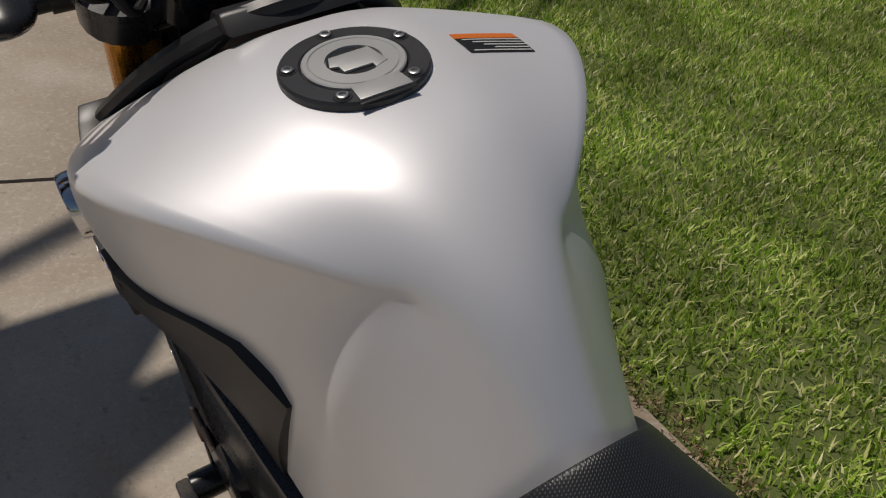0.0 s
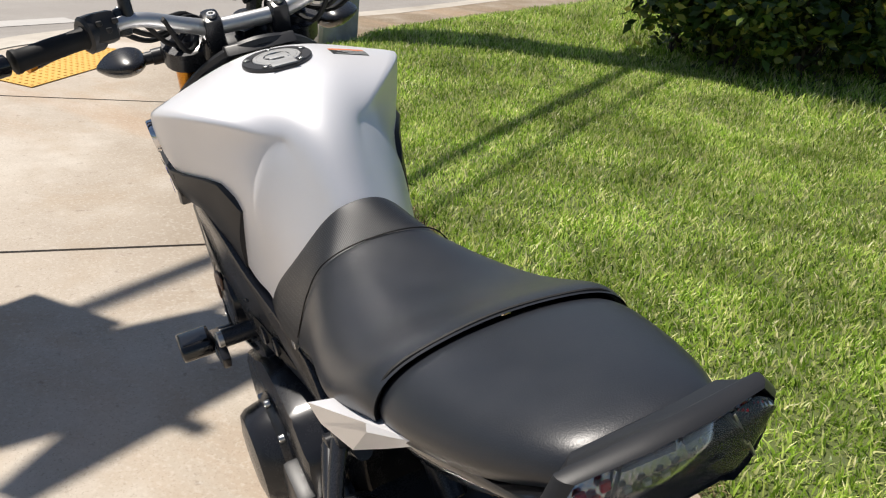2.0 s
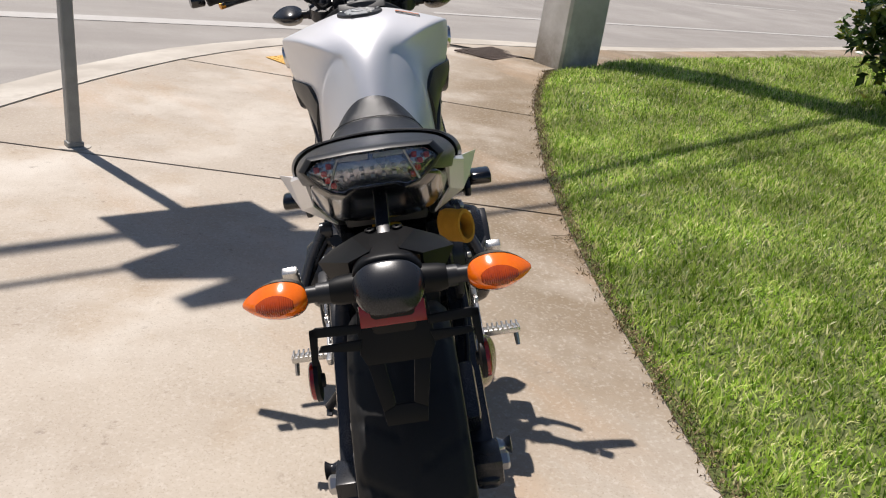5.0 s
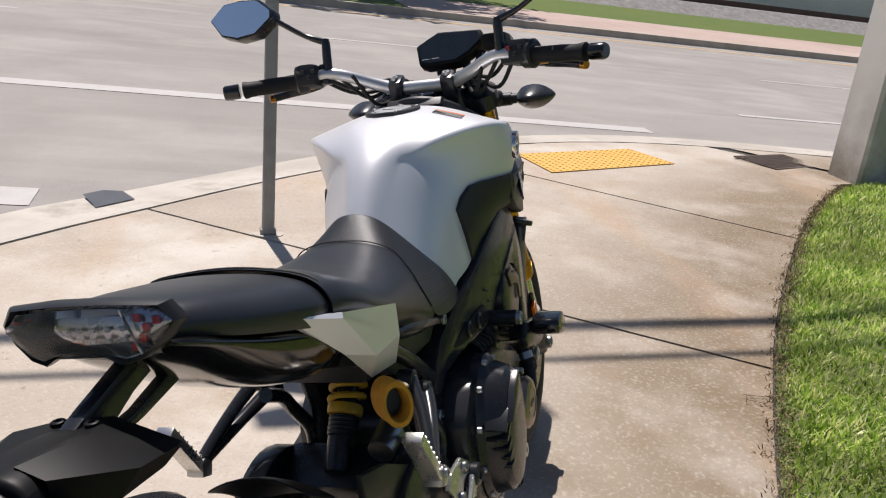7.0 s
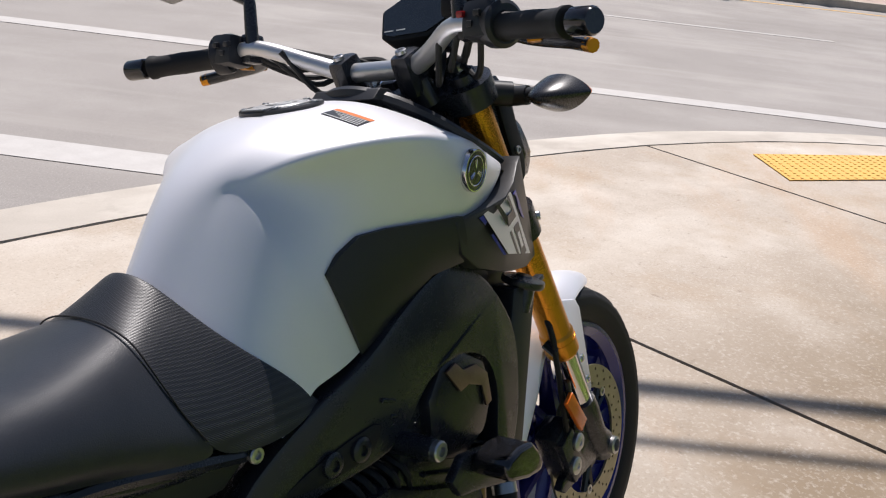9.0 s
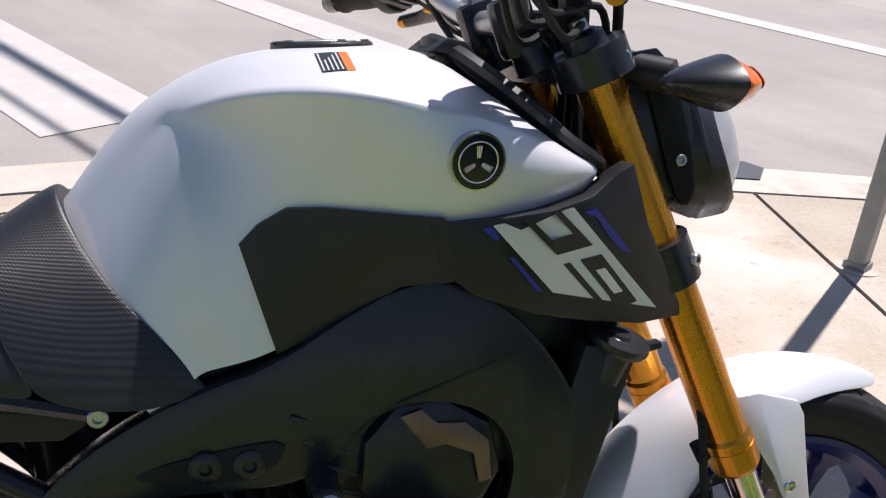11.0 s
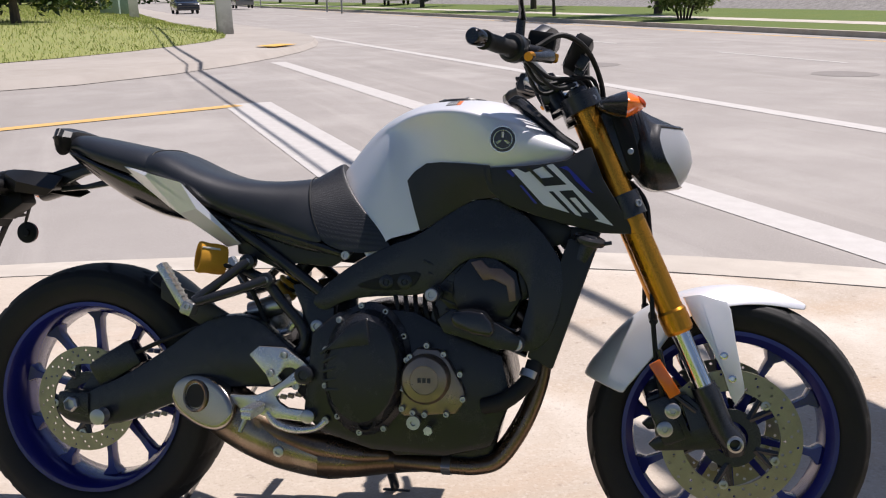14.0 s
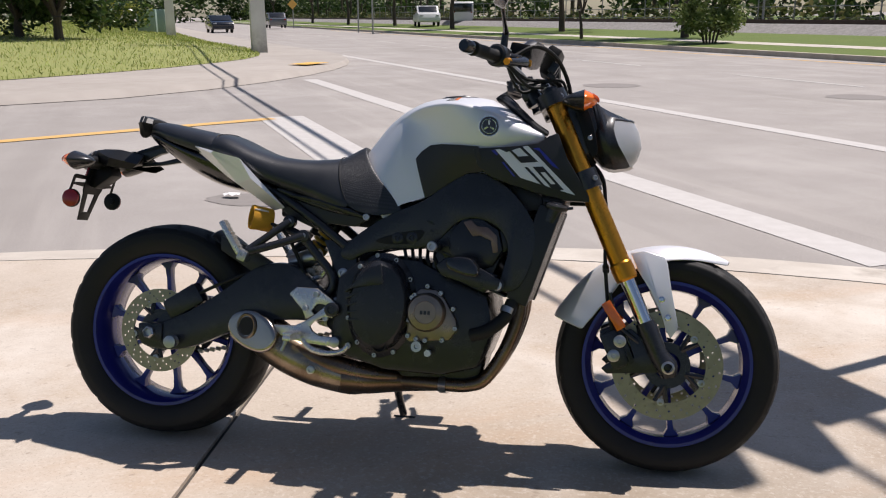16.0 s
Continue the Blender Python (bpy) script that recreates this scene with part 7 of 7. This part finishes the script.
def tree(x, y, z, height, crown, n, seed, leaf=.3, material=None, trunk=.14, clear=2.2, label="", fork=3, low=.3):
    """A tapered trunk with limbs and a crown of leafy clumps."""
    rs = np.random.RandomState(seed)
    t = thing("tree", label or "roadside tree with a dark trunk and green crown", "tree", group="roadside trees")
    tops = []
    part("trunk", tube([(x, y, z - .1), (x + rs.uniform(-.1, .1), y, z + clear * .5), (x + rs.uniform(-.2, .2), y + rs.uniform(-.2, .2), z + clear)], [trunk, trunk * .8, trunk * .65], 9, 3), BARK, t)
    for k in range(fork + 2):
        a = 6.28 * k / (fork + 2) + rs.uniform(-.4, .4)
        e = (x + crown * .55 * math.cos(a), y + crown * .55 * math.sin(a), z + clear + (height - clear) * rs.uniform(low, .75))
        part("limb", tube([(x, y, z + clear * .9), (x + crown * .25 * math.cos(a), y + crown * .25 * math.sin(a), z + clear + (height - clear) * .25), e], [trunk * .5, trunk * .32, trunk * .12], 7, 3), BARK, t)
        tops.append(e)
    pts = []
    for e in tops + [(x, y, z + height * .85)]:
        for k in range(5):
            c = np.array(e) + rs.normal(size=3) * crown * np.array([.26, .26, .18])
            pts.append(blob(rs, n // 30, c, (crown * .34, crown * .34, crown * .24), .6))
    ob = new("crown", leaves_mesh("crown", np.concatenate(pts), leaf, material or TREEL, seed))
    ob.parent = t
    tagged(ob, kind="stuff")
    return t

# ---- far side of the main road ----
PINK = mat("pinkish_paving", (0.50, 0.385, 0.33), 0.85, 0, (0.40, 0.30, 0.25), 2, 30, 0.4, 1.5, big=0.3)
STONE = mat("pale_ballast", (0.36, 0.345, 0.325), 0.9, 0, (0.16, 0.15, 0.14), 5, 22, 1.0, 40, spread=0.5)
RAIL = mat("rusty_rail", (0.07, 0.05, 0.04), 0.6, 0.6, (0.12, 0.08, 0.06), 10, 90, 0.3, 1)
WALLW = mat("stained_white_wall", (0.88, 0.86, 0.80), 0.85, 0, (0.74, 0.71, 0.65), 0.6, 9, 0.3, 3, big=0.12)
FENCE = mat("galvanised_fence", (0.30, 0.30, 0.29), 0.5, 0.6)
TURF = mat("far_turf", (0.065, 0.12, 0.014), 0.95, 0, (0.13, 0.16, 0.03), 0.8, 12, 0.8, 25, spread=0.7)
ROUGH = mat("rough_lawn_ground", (0.17, 0.205, 0.05), 0.95, 0, (0.29, 0.29, 0.10), 0.9, 14, 0.8, 25, spread=0.8)
KERBD = mat("grey_kerb", (0.52, 0.47, 0.40), 0.85, 0, (0.34, 0.28, 0.21), 3, 60, 0.5, 2)


def band_mesh(u0, u1, s0, s1, z0, z1, n=60):
    bm = bmesh.new()
    ss_ = np.linspace(s0, s1, n)
    grid(bm, [[(*us(u0, s), z0) for s in ss_], [(*us(u1, s), z1) for s in ss_]])
    return bm


KZ = ROAD_Z + .15
bm = band_mesh(19.0, 19.04, -260, 200, ROAD_Z - .1, KZ)
grid(bm, [[(*us(19.04, s), KZ) for s in (-260, 200)], [(*us(19.3, s), KZ) for s in (-260, 200)]])
structure("far_kerb", bm, KERBD, "grey concrete kerb along the far side of the road", "kerb")
structure("far_verge", band_mesh(19.3, 22.0, -260, 4, KZ - .005, KZ + .03), TURF, "green verge between the road and a footpath", "verge")
structure("far_forecourt", band_mesh(19.3, 23.5, 4, 200, KZ - .004, KZ + .03), PINK, "pinkish paved strip beside the road", "pavement")
structure("far_footpath", band_mesh(22.0, 23.5, -260, 4, KZ + .034, KZ + .04), CONC2, "pale concrete footpath beyond the road", "footpath")
structure("far_turf", band_mesh(23.5, 28.2, -260, 200, KZ + .03, KZ + .22), TURF, "mown grass bank below a railway", "grass bank")
bm = band_mesh(28.2, 29.3, -260, 200, KZ + .2, KZ + .62)
grid(bm, [[(*us(29.3, s), KZ + .62) for s in (-260, 200)], [(*us(32.6, s), KZ + .62) for s in (-260, 200)], [(*us(33.6, s), KZ + .3) for s in (-260, 200)]])
structure("ballast", bm, STONE, "pale stone railway ballast bed", "railway ballast")
for u_ in (30.2, 31.64):
    ob = new("rail", finish(slab([(u_ - .035, KZ + .60), (u_ + .035, KZ + .60), (u_ + .03, KZ + .80), (u_ - .03, KZ + .80)], -260, 200, .004, put=lambda x, y, z: V(*us(x, y), z)), "rail", RAIL))
    tagged(ob, "rusty steel railway rail on ballast", "rail", "railway rails")
structure("back_ground", band_mesh(33.6, 120, -400, 300, KZ + .25, KZ + .4), TURF, "rough ground behind the railway", "ground")
# wire fence in front of the woods and a white wall further along
fn = thing("wire_fence", "galvanised wire fence beside the railway", "fence")
pst = finish(tube([(0, 0, 0), (0, 0, 2.0)], .04, 6, 1), "fence_post", FENCE)
for k in range(46):
    o = new("fence_post", pst)
    o.parent = fn
    o.location = (*us(34.4, -125 + 3.0 * k), KZ + .25)
for z in (.6, 1.2, 1.95):
    part("fence_rail", tube([(*us(34.4, -125), KZ + .25 + z), (*us(34.4, 10), KZ + .25 + z)], .02, 6, 1), FENCE, fn)
wl = slab([(11, KZ + .2), (150, KZ + .2), (150, KZ + 4.6), (11, KZ + 4.6)], 37.0, 37.35, .02, put=lambda x, y, z: V(*us(y, x), z))
structure("wall_white", wl, WALLW, "long stained white boundary wall behind the railway", "wall")
# railway signal post
sg = thing("signal_post", "red and white striped railway post", "signal post")
STRIPE = mat("red_band_paint", (0.5, 0.05, 0.04), 0.5)
for k in range(5):
    part("band", tube([(*us(25.5, 22.5), KZ + .1 + .45 * k), (*us(25.5, 22.5), KZ + .55 + .45 * k)], .06, 10, 1), STRIPE if k % 2 else WALLW, sg)

# woods behind the railway: clumps of leaves with dark gaps
rs = np.random.RandomState(21)
pts = []
for k in range(420):
    s = rs.uniform(-230, 12)
    u = rs.uniform(37, 46)
    h = rs.uniform(.6, 7.5)
    pts.append(blob(rs, 46, (*us(u, s), KZ + h), (1.9, 1.9, 1.2), .6))
ob = new("woodland", leaves_mesh("woodland", np.concatenate(pts), .75, TREEL, 3))
tagged(ob, "dense dark green woodland behind the railway", "woodland", kind="stuff")
pts = []
for k in range(200):
    s = rs.uniform(-200, 10)
    pts.append(blob(rs, 30, (*us(rs.uniform(35, 36.5), s), KZ + rs.uniform(.3, 1.3)), (1.1, 1.1, .7), .6))
ob = new("undergrowth", leaves_mesh("undergrowth", np.concatenate(pts), .45, leaf_mat("dry_undergrowth", [(0.05, 0.07, 0.02), (0.10, 0.12, 0.04), (0.18, 0.16, 0.07)]), 4))
tagged(ob, "brownish green undergrowth along the fence", "undergrowth", kind="stuff")
trk = bmesh.new()
for k in range(70):
    s, u = rs.uniform(-200, 8), rs.uniform(37, 44)
    x, y = us(u, s)
    tube([(x, y, KZ + .2), (x + rs.uniform(-.3, .3), y, KZ + 6)], [.18, .1], 6, 1, trk)
ob = new("woodland_trunks", finish(trk, "woodland_trunks", BARK))
tagged(ob, "dark tree trunks of the woodland", "tree trunks", kind="stuff")

# trees on the far verge
for i, (u_, s_, h, cr, kw) in enumerate(((24.5, -33.5, 8.5, 3.6, {}), (25.5, -48, 8, 3.6, {}), (24.5, -65, 8.5, 3.8, {}), (26, -86, 8, 3.8, {}), (25.5, -104, 8.5, 4, {}), (26, -128, 9, 4.2, {}), (25.5, -160, 9, 4.4, {}), (24.5, 2.2, 9, 3.4, {}), (24.8, 3.6, 8.5, 3.2, {}))):
    x, y = us(u_, s_)
    tree(x, y, KZ + .15, h, cr, 2400, 40 + i, .42, TREEL, .2, 3.0, "roadside tree with a dark trunk on the grass bank")
x, y = us(20.6, -36.2)
tree(x, y, KZ, 4.2, 1.1, 800, 60, .22, TREEL, .09, 1.3, "slender young roadside tree on the verge")
# pale flowering shrub
sx, sy = us(21.5, -27.4)
sh = thing("shrub", "large pale green shrub on the verge", "shrub")
rs = np.random.RandomState(8)
ob = new("leaves", leaves_mesh("leaves", np.concatenate([blob(rs, 420, (sx + rs.uniform(-.9, .9), sy + rs.uniform(-.9, .9), KZ + rs.uniform(.7, 2.3)), (.7, .7, .5), .6) for _ in range(10)]), .2, PALE, 5))
ob.parent = sh
tagged(ob, kind="stuff")
for k in range(5):
    part("stem", tube([(sx + .1 * k - .2, sy, KZ), (sx + .3 * k - .6, sy + rs.uniform(-.3, .3), KZ + 1.6)], [.05, .02], 6, 1), BARK, sh)

# ---- far corner of the side street ----
FCK = [(-30, -2.0), (-18, 4.7), (-12, 8.4), (-8.6, 10.4), (-7.0, 12.2), (-6.2, 14.6), (-5.8, 18), (-6.1, 22), (-7.5, 26.2), (-10.6, 31.5), (-20, 47.1), (-60, 116.4), (-110, 203)]
FCI = [(-31, .2), (-19, 6.9), (-13.0, 10.6), (-10.8, 13.2), (-9.4, 17), (-9.0, 21), (-9.4, 24), (-11.2, 28.0), (-14.0, 32.5), (-17, 37), (-26, 52.5), (-66, 121.8), (-116, 208)]
fk, fi = fit_len(curve(FCK), 120), fit_len(curve(FCI), 120)
fo = [(x * 1.0 + (.15 if i < 40 else .22), y + (-.16 if i < 40 else 0)) for i, (x, y) in enumerate(fk)]
bm = bmesh.new()
grid(bm, [[(x, y, ROAD_Z + .01) for x, y in fo], [(x, y, ROAD_Z + .13) for x, y in fk], [(x, y, ROAD_Z + .16) for x, y in fi]])
structure("corner_pavement", bm, CONC3, "pale concrete pavement round the opposite corner", "pavement")
bm = bmesh.new()
grid(bm, [[(x, y, ROAD_Z + .17) for x, y in fi], [(x - 3, y + .8, ROAD_Z + .45) for x, y in fi], [(x - 14, y + 4, ROAD_Z + .8) for x, y in fi], [(x - 90, y + 20, ROAD_Z + 1.0) for x, y in fi]])
structure("corner_lawn", bm, ROUGH, "rough green lawn on the opposite corner", "lawn")
fia = np.array(fi)
n = 90000
t = np.random.RandomState(31)
idx = t.uniform(0, 78, n)
bx_ = np.interp(idx, range(120), fia[:, 0])
by_ = np.interp(idx, range(120), fia[:, 1])
off = t.uniform(0, 1, n) ** 1.5 * 16
ob = new("grass", blades_mesh("grass", bx_ - off * .96, by_ + off * .28, ROAD_Z + .15 + np.interp(off, [0, 3, 14, 20], [0, .28, .63, .65]), .13, .016, .9, WEEDS))
tagged(ob, "rough tufted verge grass on the opposite corner", "grass", kind="stuff")
bm = bmesh.new()
ring = [(-6.75, 19.4), (-6.2, 19.2), (-5.95, 20.2), (-6.5, 20.4)]
vs = [bm.verts.new((x, y, ROAD_Z + .168)) for x, y in ring]
f = bm.faces.new(vs)
ret = bmesh.ops.extrude_face_region(bm, geom=[f])
bmesh.ops.translate(bm, vec=(0, 0, .006), verts=[e for e in ret["geom"] if isinstance(e, bmesh.types.BMVert)])
tagged(new("tactile_panel", finish(bm, "tactile_panel", TACTILE)), "yellow tactile panel on the opposite corner ramp", "tactile paving")
for i, (x, y, h) in enumerate(((-10.5, 26.8, 9), (-22.5, 44, 9))):
    p = thing("utility_pole", "grey concrete utility pole on the opposite verge", "utility pole", pose(x, y, 0, 0, 0, 28))
    bm = bmesh.new()
    vs = grid(bm, [[(w, w, z), (-w, w, z), (-w, -w, z), (w, -w, z)] for z, w in ((0, .25), (h, .17))], True)
    cap(bm, vs[-1])
    part("shaft", bm, POLEC, p)
for i, (x, y, h, cr) in enumerate(((-17.6, 26.3, 5.5, 2.6), (-19.6, 27.0, 5.5, 2.6), (-22.5, 26, 6, 3.0), (-40, 52, 9, 4.5), (-47, 66, 10, 5), (-58, 88, 10, 5), (-66, 110, 10, 5))):
    tree(x, y, ROAD_Z + .7, h, cr, 4200 if i < 3 else 3000, 80 + i, .3 if i < 3 else .5, TREEL, .18, .7 if i < 3 else 1.7, "leafy tree on the opposite lawn", low=.02 if i < 3 else .3)
# clipped hedge and cabinets behind the lawn
rs = np.random.RandomState(17)
hx = np.concatenate([rs.uniform(-1, 1, (1400, 3)) * np.array([1.9, .8, .7])])
hm = pose(-27.0, 46, ROAD_Z + 1.5, 0, 0, 14)
hp_ = [tuple(hm @ Vector(p)) for p in hx]
ob = new("hedge", leaves_mesh("hedge", hp_, .28, HEDGE, 9))
tagged(ob, "clipped dark green hedge behind the lawn", "hedge", kind="stuff")
CAB = mat("pale_green_cabinet", (0.26, 0.36, 0.30), 0.5, 0, (0.2, 0.28, 0.24), 5, 60)
for i, (x, y) in enumerate(((-27.1, 50), (-27.4, 51.8))):
    c = thing("utility_cabinet", "pale green metal utility cabinet by the road", "utility cabinet", pose(x, y, ROAD_Z + .4, 0, 0, 20))
    part("body", block((0, 0, .7), (1.1, .7, 1.4), .03), CAB, c)
    part("door", block((.0, -.36, .7), (.95, .03, 1.2), .01), CAB, c)
# woods closing the view behind the far corner
pts = []
for k in range(300):
    f = rs.uniform(0, 1)
    x, y = -130 + 45 * f + rs.uniform(-4, 4), 60 + 150 * f + rs.uniform(-4, 4)
    pts.append(blob(rs, 40, (x, y, rs.uniform(.8, 8)), (3, 3, 1.8), .6))
for k in range(160):
    f = rs.uniform(0, 1)
    x, y = -84 + 34 * f, 208 + 22 * f
    pts.append(blob(rs, 40, (x, y, rs.uniform(.8, 9)), (3, 3, 1.8), .6))
ob = new("woodland", leaves_mesh("woodland", np.concatenate(pts), 1.1, TREEL, 6))
tagged(ob, "distant dark green trees at the end of the road", "woodland", kind="stuff")

# ---- parked and standing vehicles ----
CARD = mat("dark_car_paint", (0.012, 0.014, 0.02), 0.2, 0.2, coat=0.6)
CARG = mat("grey_car_paint", (0.16, 0.17, 0.18), 0.25, 0.5, coat=0.5)
CARW = mat("white_car_paint", (0.75, 0.75, 0.74), 0.3, 0, coat=0.4)
CARGL = mat("car_glass", (0.015, 0.018, 0.02), 0.06, 0, coat=0.5)
HLAMP = mat("car_lamp", (0.6, 0.6, 0.58), 0.15, 0.3)


def car(name, label, m, paint, l=4.5, w=1.8, h=1.42, kind="sedan"):
    c = thing(name, label, "car" if kind != "van" else "van", m, "vehicles on the road")
    side = {"sedan": [(-.5, .32), (-.5, .62), (-.46, .66), (-.36, .68), (-.22, 1), (.10, 1), (.26, .70), (.46, .62), (.5, .5), (.49, .2), (-.49, .2)],
            "pickup": [(-.5, .35), (-.5, .58), (-.12, .58), (-.08, 1), (.14, 1), (.26, .68), (.47, .62), (.5, .4), (.49, .22), (-.49, .22)],
            "van": [(-.5, .25), (-.5, .95), (-.47, 1), (.22, 1), (.34, .66), (.48, .58), (.5, .3), (.49, .18), (-.49, .18)]}[kind]
    part("body", slab([(a * l, b * h) for a, b in side], -w / 2, w / 2, .07), paint, c)
    g = {"sedan": [(-.33, .70), (-.21, .96), (.09, .96), (.23, .71)], "pickup": [(-.09, .64), (-.07, .96), (.13, .96), (.23, .68)], "van": [(-.0, .66), (-.0, .94), (.2, .94), (.3, .67)]}[kind]
    part("side_glass", slab([(a * l, b * h) for a, b in g], -w / 2 - .006, w / 2 + .006, .02), CARGL, c)
    f0, f1 = {"sedan": ((.115, .97), (.255, .72)), "pickup": ((.155, .97), (.258, .71)), "van": ((.235, .97), (.335, .69))}[kind]
    b0, b1 = {"sedan": ((-.228, .97), (-.352, .71)), "pickup": ((-.083, .96), (-.118, .62)), "van": ((-.501, .90), (-.502, .58))}[kind]
    for nm, (p, q) in (("windscreen", (f0, f1)), ("rear_window", (b0, b1))):
        d = .03 if nm == "windscreen" else -.03
        part(nm, slab([(p[0] * l, p[1] * h), (q[0] * l, q[1] * h), (q[0] * l + d, q[1] * h + .01), (p[0] * l + d, p[1] * h + .01)], -w * .42, w * .42, .004), CARGL, c)
    for sx in (-.31, .31):
        for sy in (-1, 1):
            wh = part("wheel", lathe([(.2, -.1), (.32, -.09), (.335, -.06), (.335, .06), (.32, .09), (.2, .1)], (sx * l, sy * (w / 2 - .1), .335), (0, 1, 0), 20), RUBBER, c)
            part("rim", lathe([(.2, -.105), (.16, -.09), (0, -.085)], (sx * l, sy * (w / 2 - .1), .335), (0, -sy, 0), 14), ALLOY, wh)
    for sy in (-1, 1):
        part("headlight", block((.485 * l, sy * w * .36, .53 * h), (.08, .3, .12), .03), HLAMP, c)
        part("tail_light", block((-.495 * l, sy * w * .40, .56 * h), (.05, .2, .14), .02), REDPL, c)
    part("bumper", block((.495 * l, 0, .30 * h), (.1, w * .92, .2), .05), paint, c)
    return c


def out_at(px_dir, dist):
    return 1.286 + px_dir[0] * dist, -2.33 + px_dir[1] * dist


x, y = out_at((-.412, .911), 80)
car("car", "dark sedan driving towards the junction", pose(x, y, ROAD_Z, 0, 0, -58), CARD)
x, y = out_at((-.358, .934), 98)
car("car", "grey hatchback seen from behind on the road", pose(x, y, ROAD_Z + .1, 0, 0, 118), CARG, 4.3, 1.8, 1.55)
x, y = out_at((-.202, .979), 84)
car("pickup", "white pickup truck parked on the grass", pose(x, y, ROAD_Z + .3, 0, 0, -72), CARW, 5.3, 1.95, 1.8, "pickup")
x, y = out_at((-.165, .986), 86)
car("van", "white utility van parked on the grass", pose(x, y, ROAD_Z + .3, 0, 0, 103), CARW, 5.0, 1.95, 2.15, "van")
# slim sign posts by the far road
for d_, dist in (((-.274, .962), 66), ((-.259, .966), 60), ((.149, .989), 52)):
    x, y = out_at(d_, dist)
    t = thing("road_sign", "slim grey roadside post", "road sign", group="roadside posts")
    part("pole", tube([(x, y, 0), (x, y, 3.2)], .06, 8, 1), POST, t)
x, y = out_at((-.34, .94), 92)
t = thing("road_sign", "yellow diamond warning sign on a post", "road sign")
part("pole", tube([(x, y, 0), (x, y, 2.6)], .05, 8, 1), POST, t)
part("sign_plate", slab([(-.5, 0), (0, .5), (.5, 0), (0, -.5)], 0, .02, 0, put=lambda a, b, c: V(x + a, y - .08 - b, 2.3 + c)), TACTILE, t)
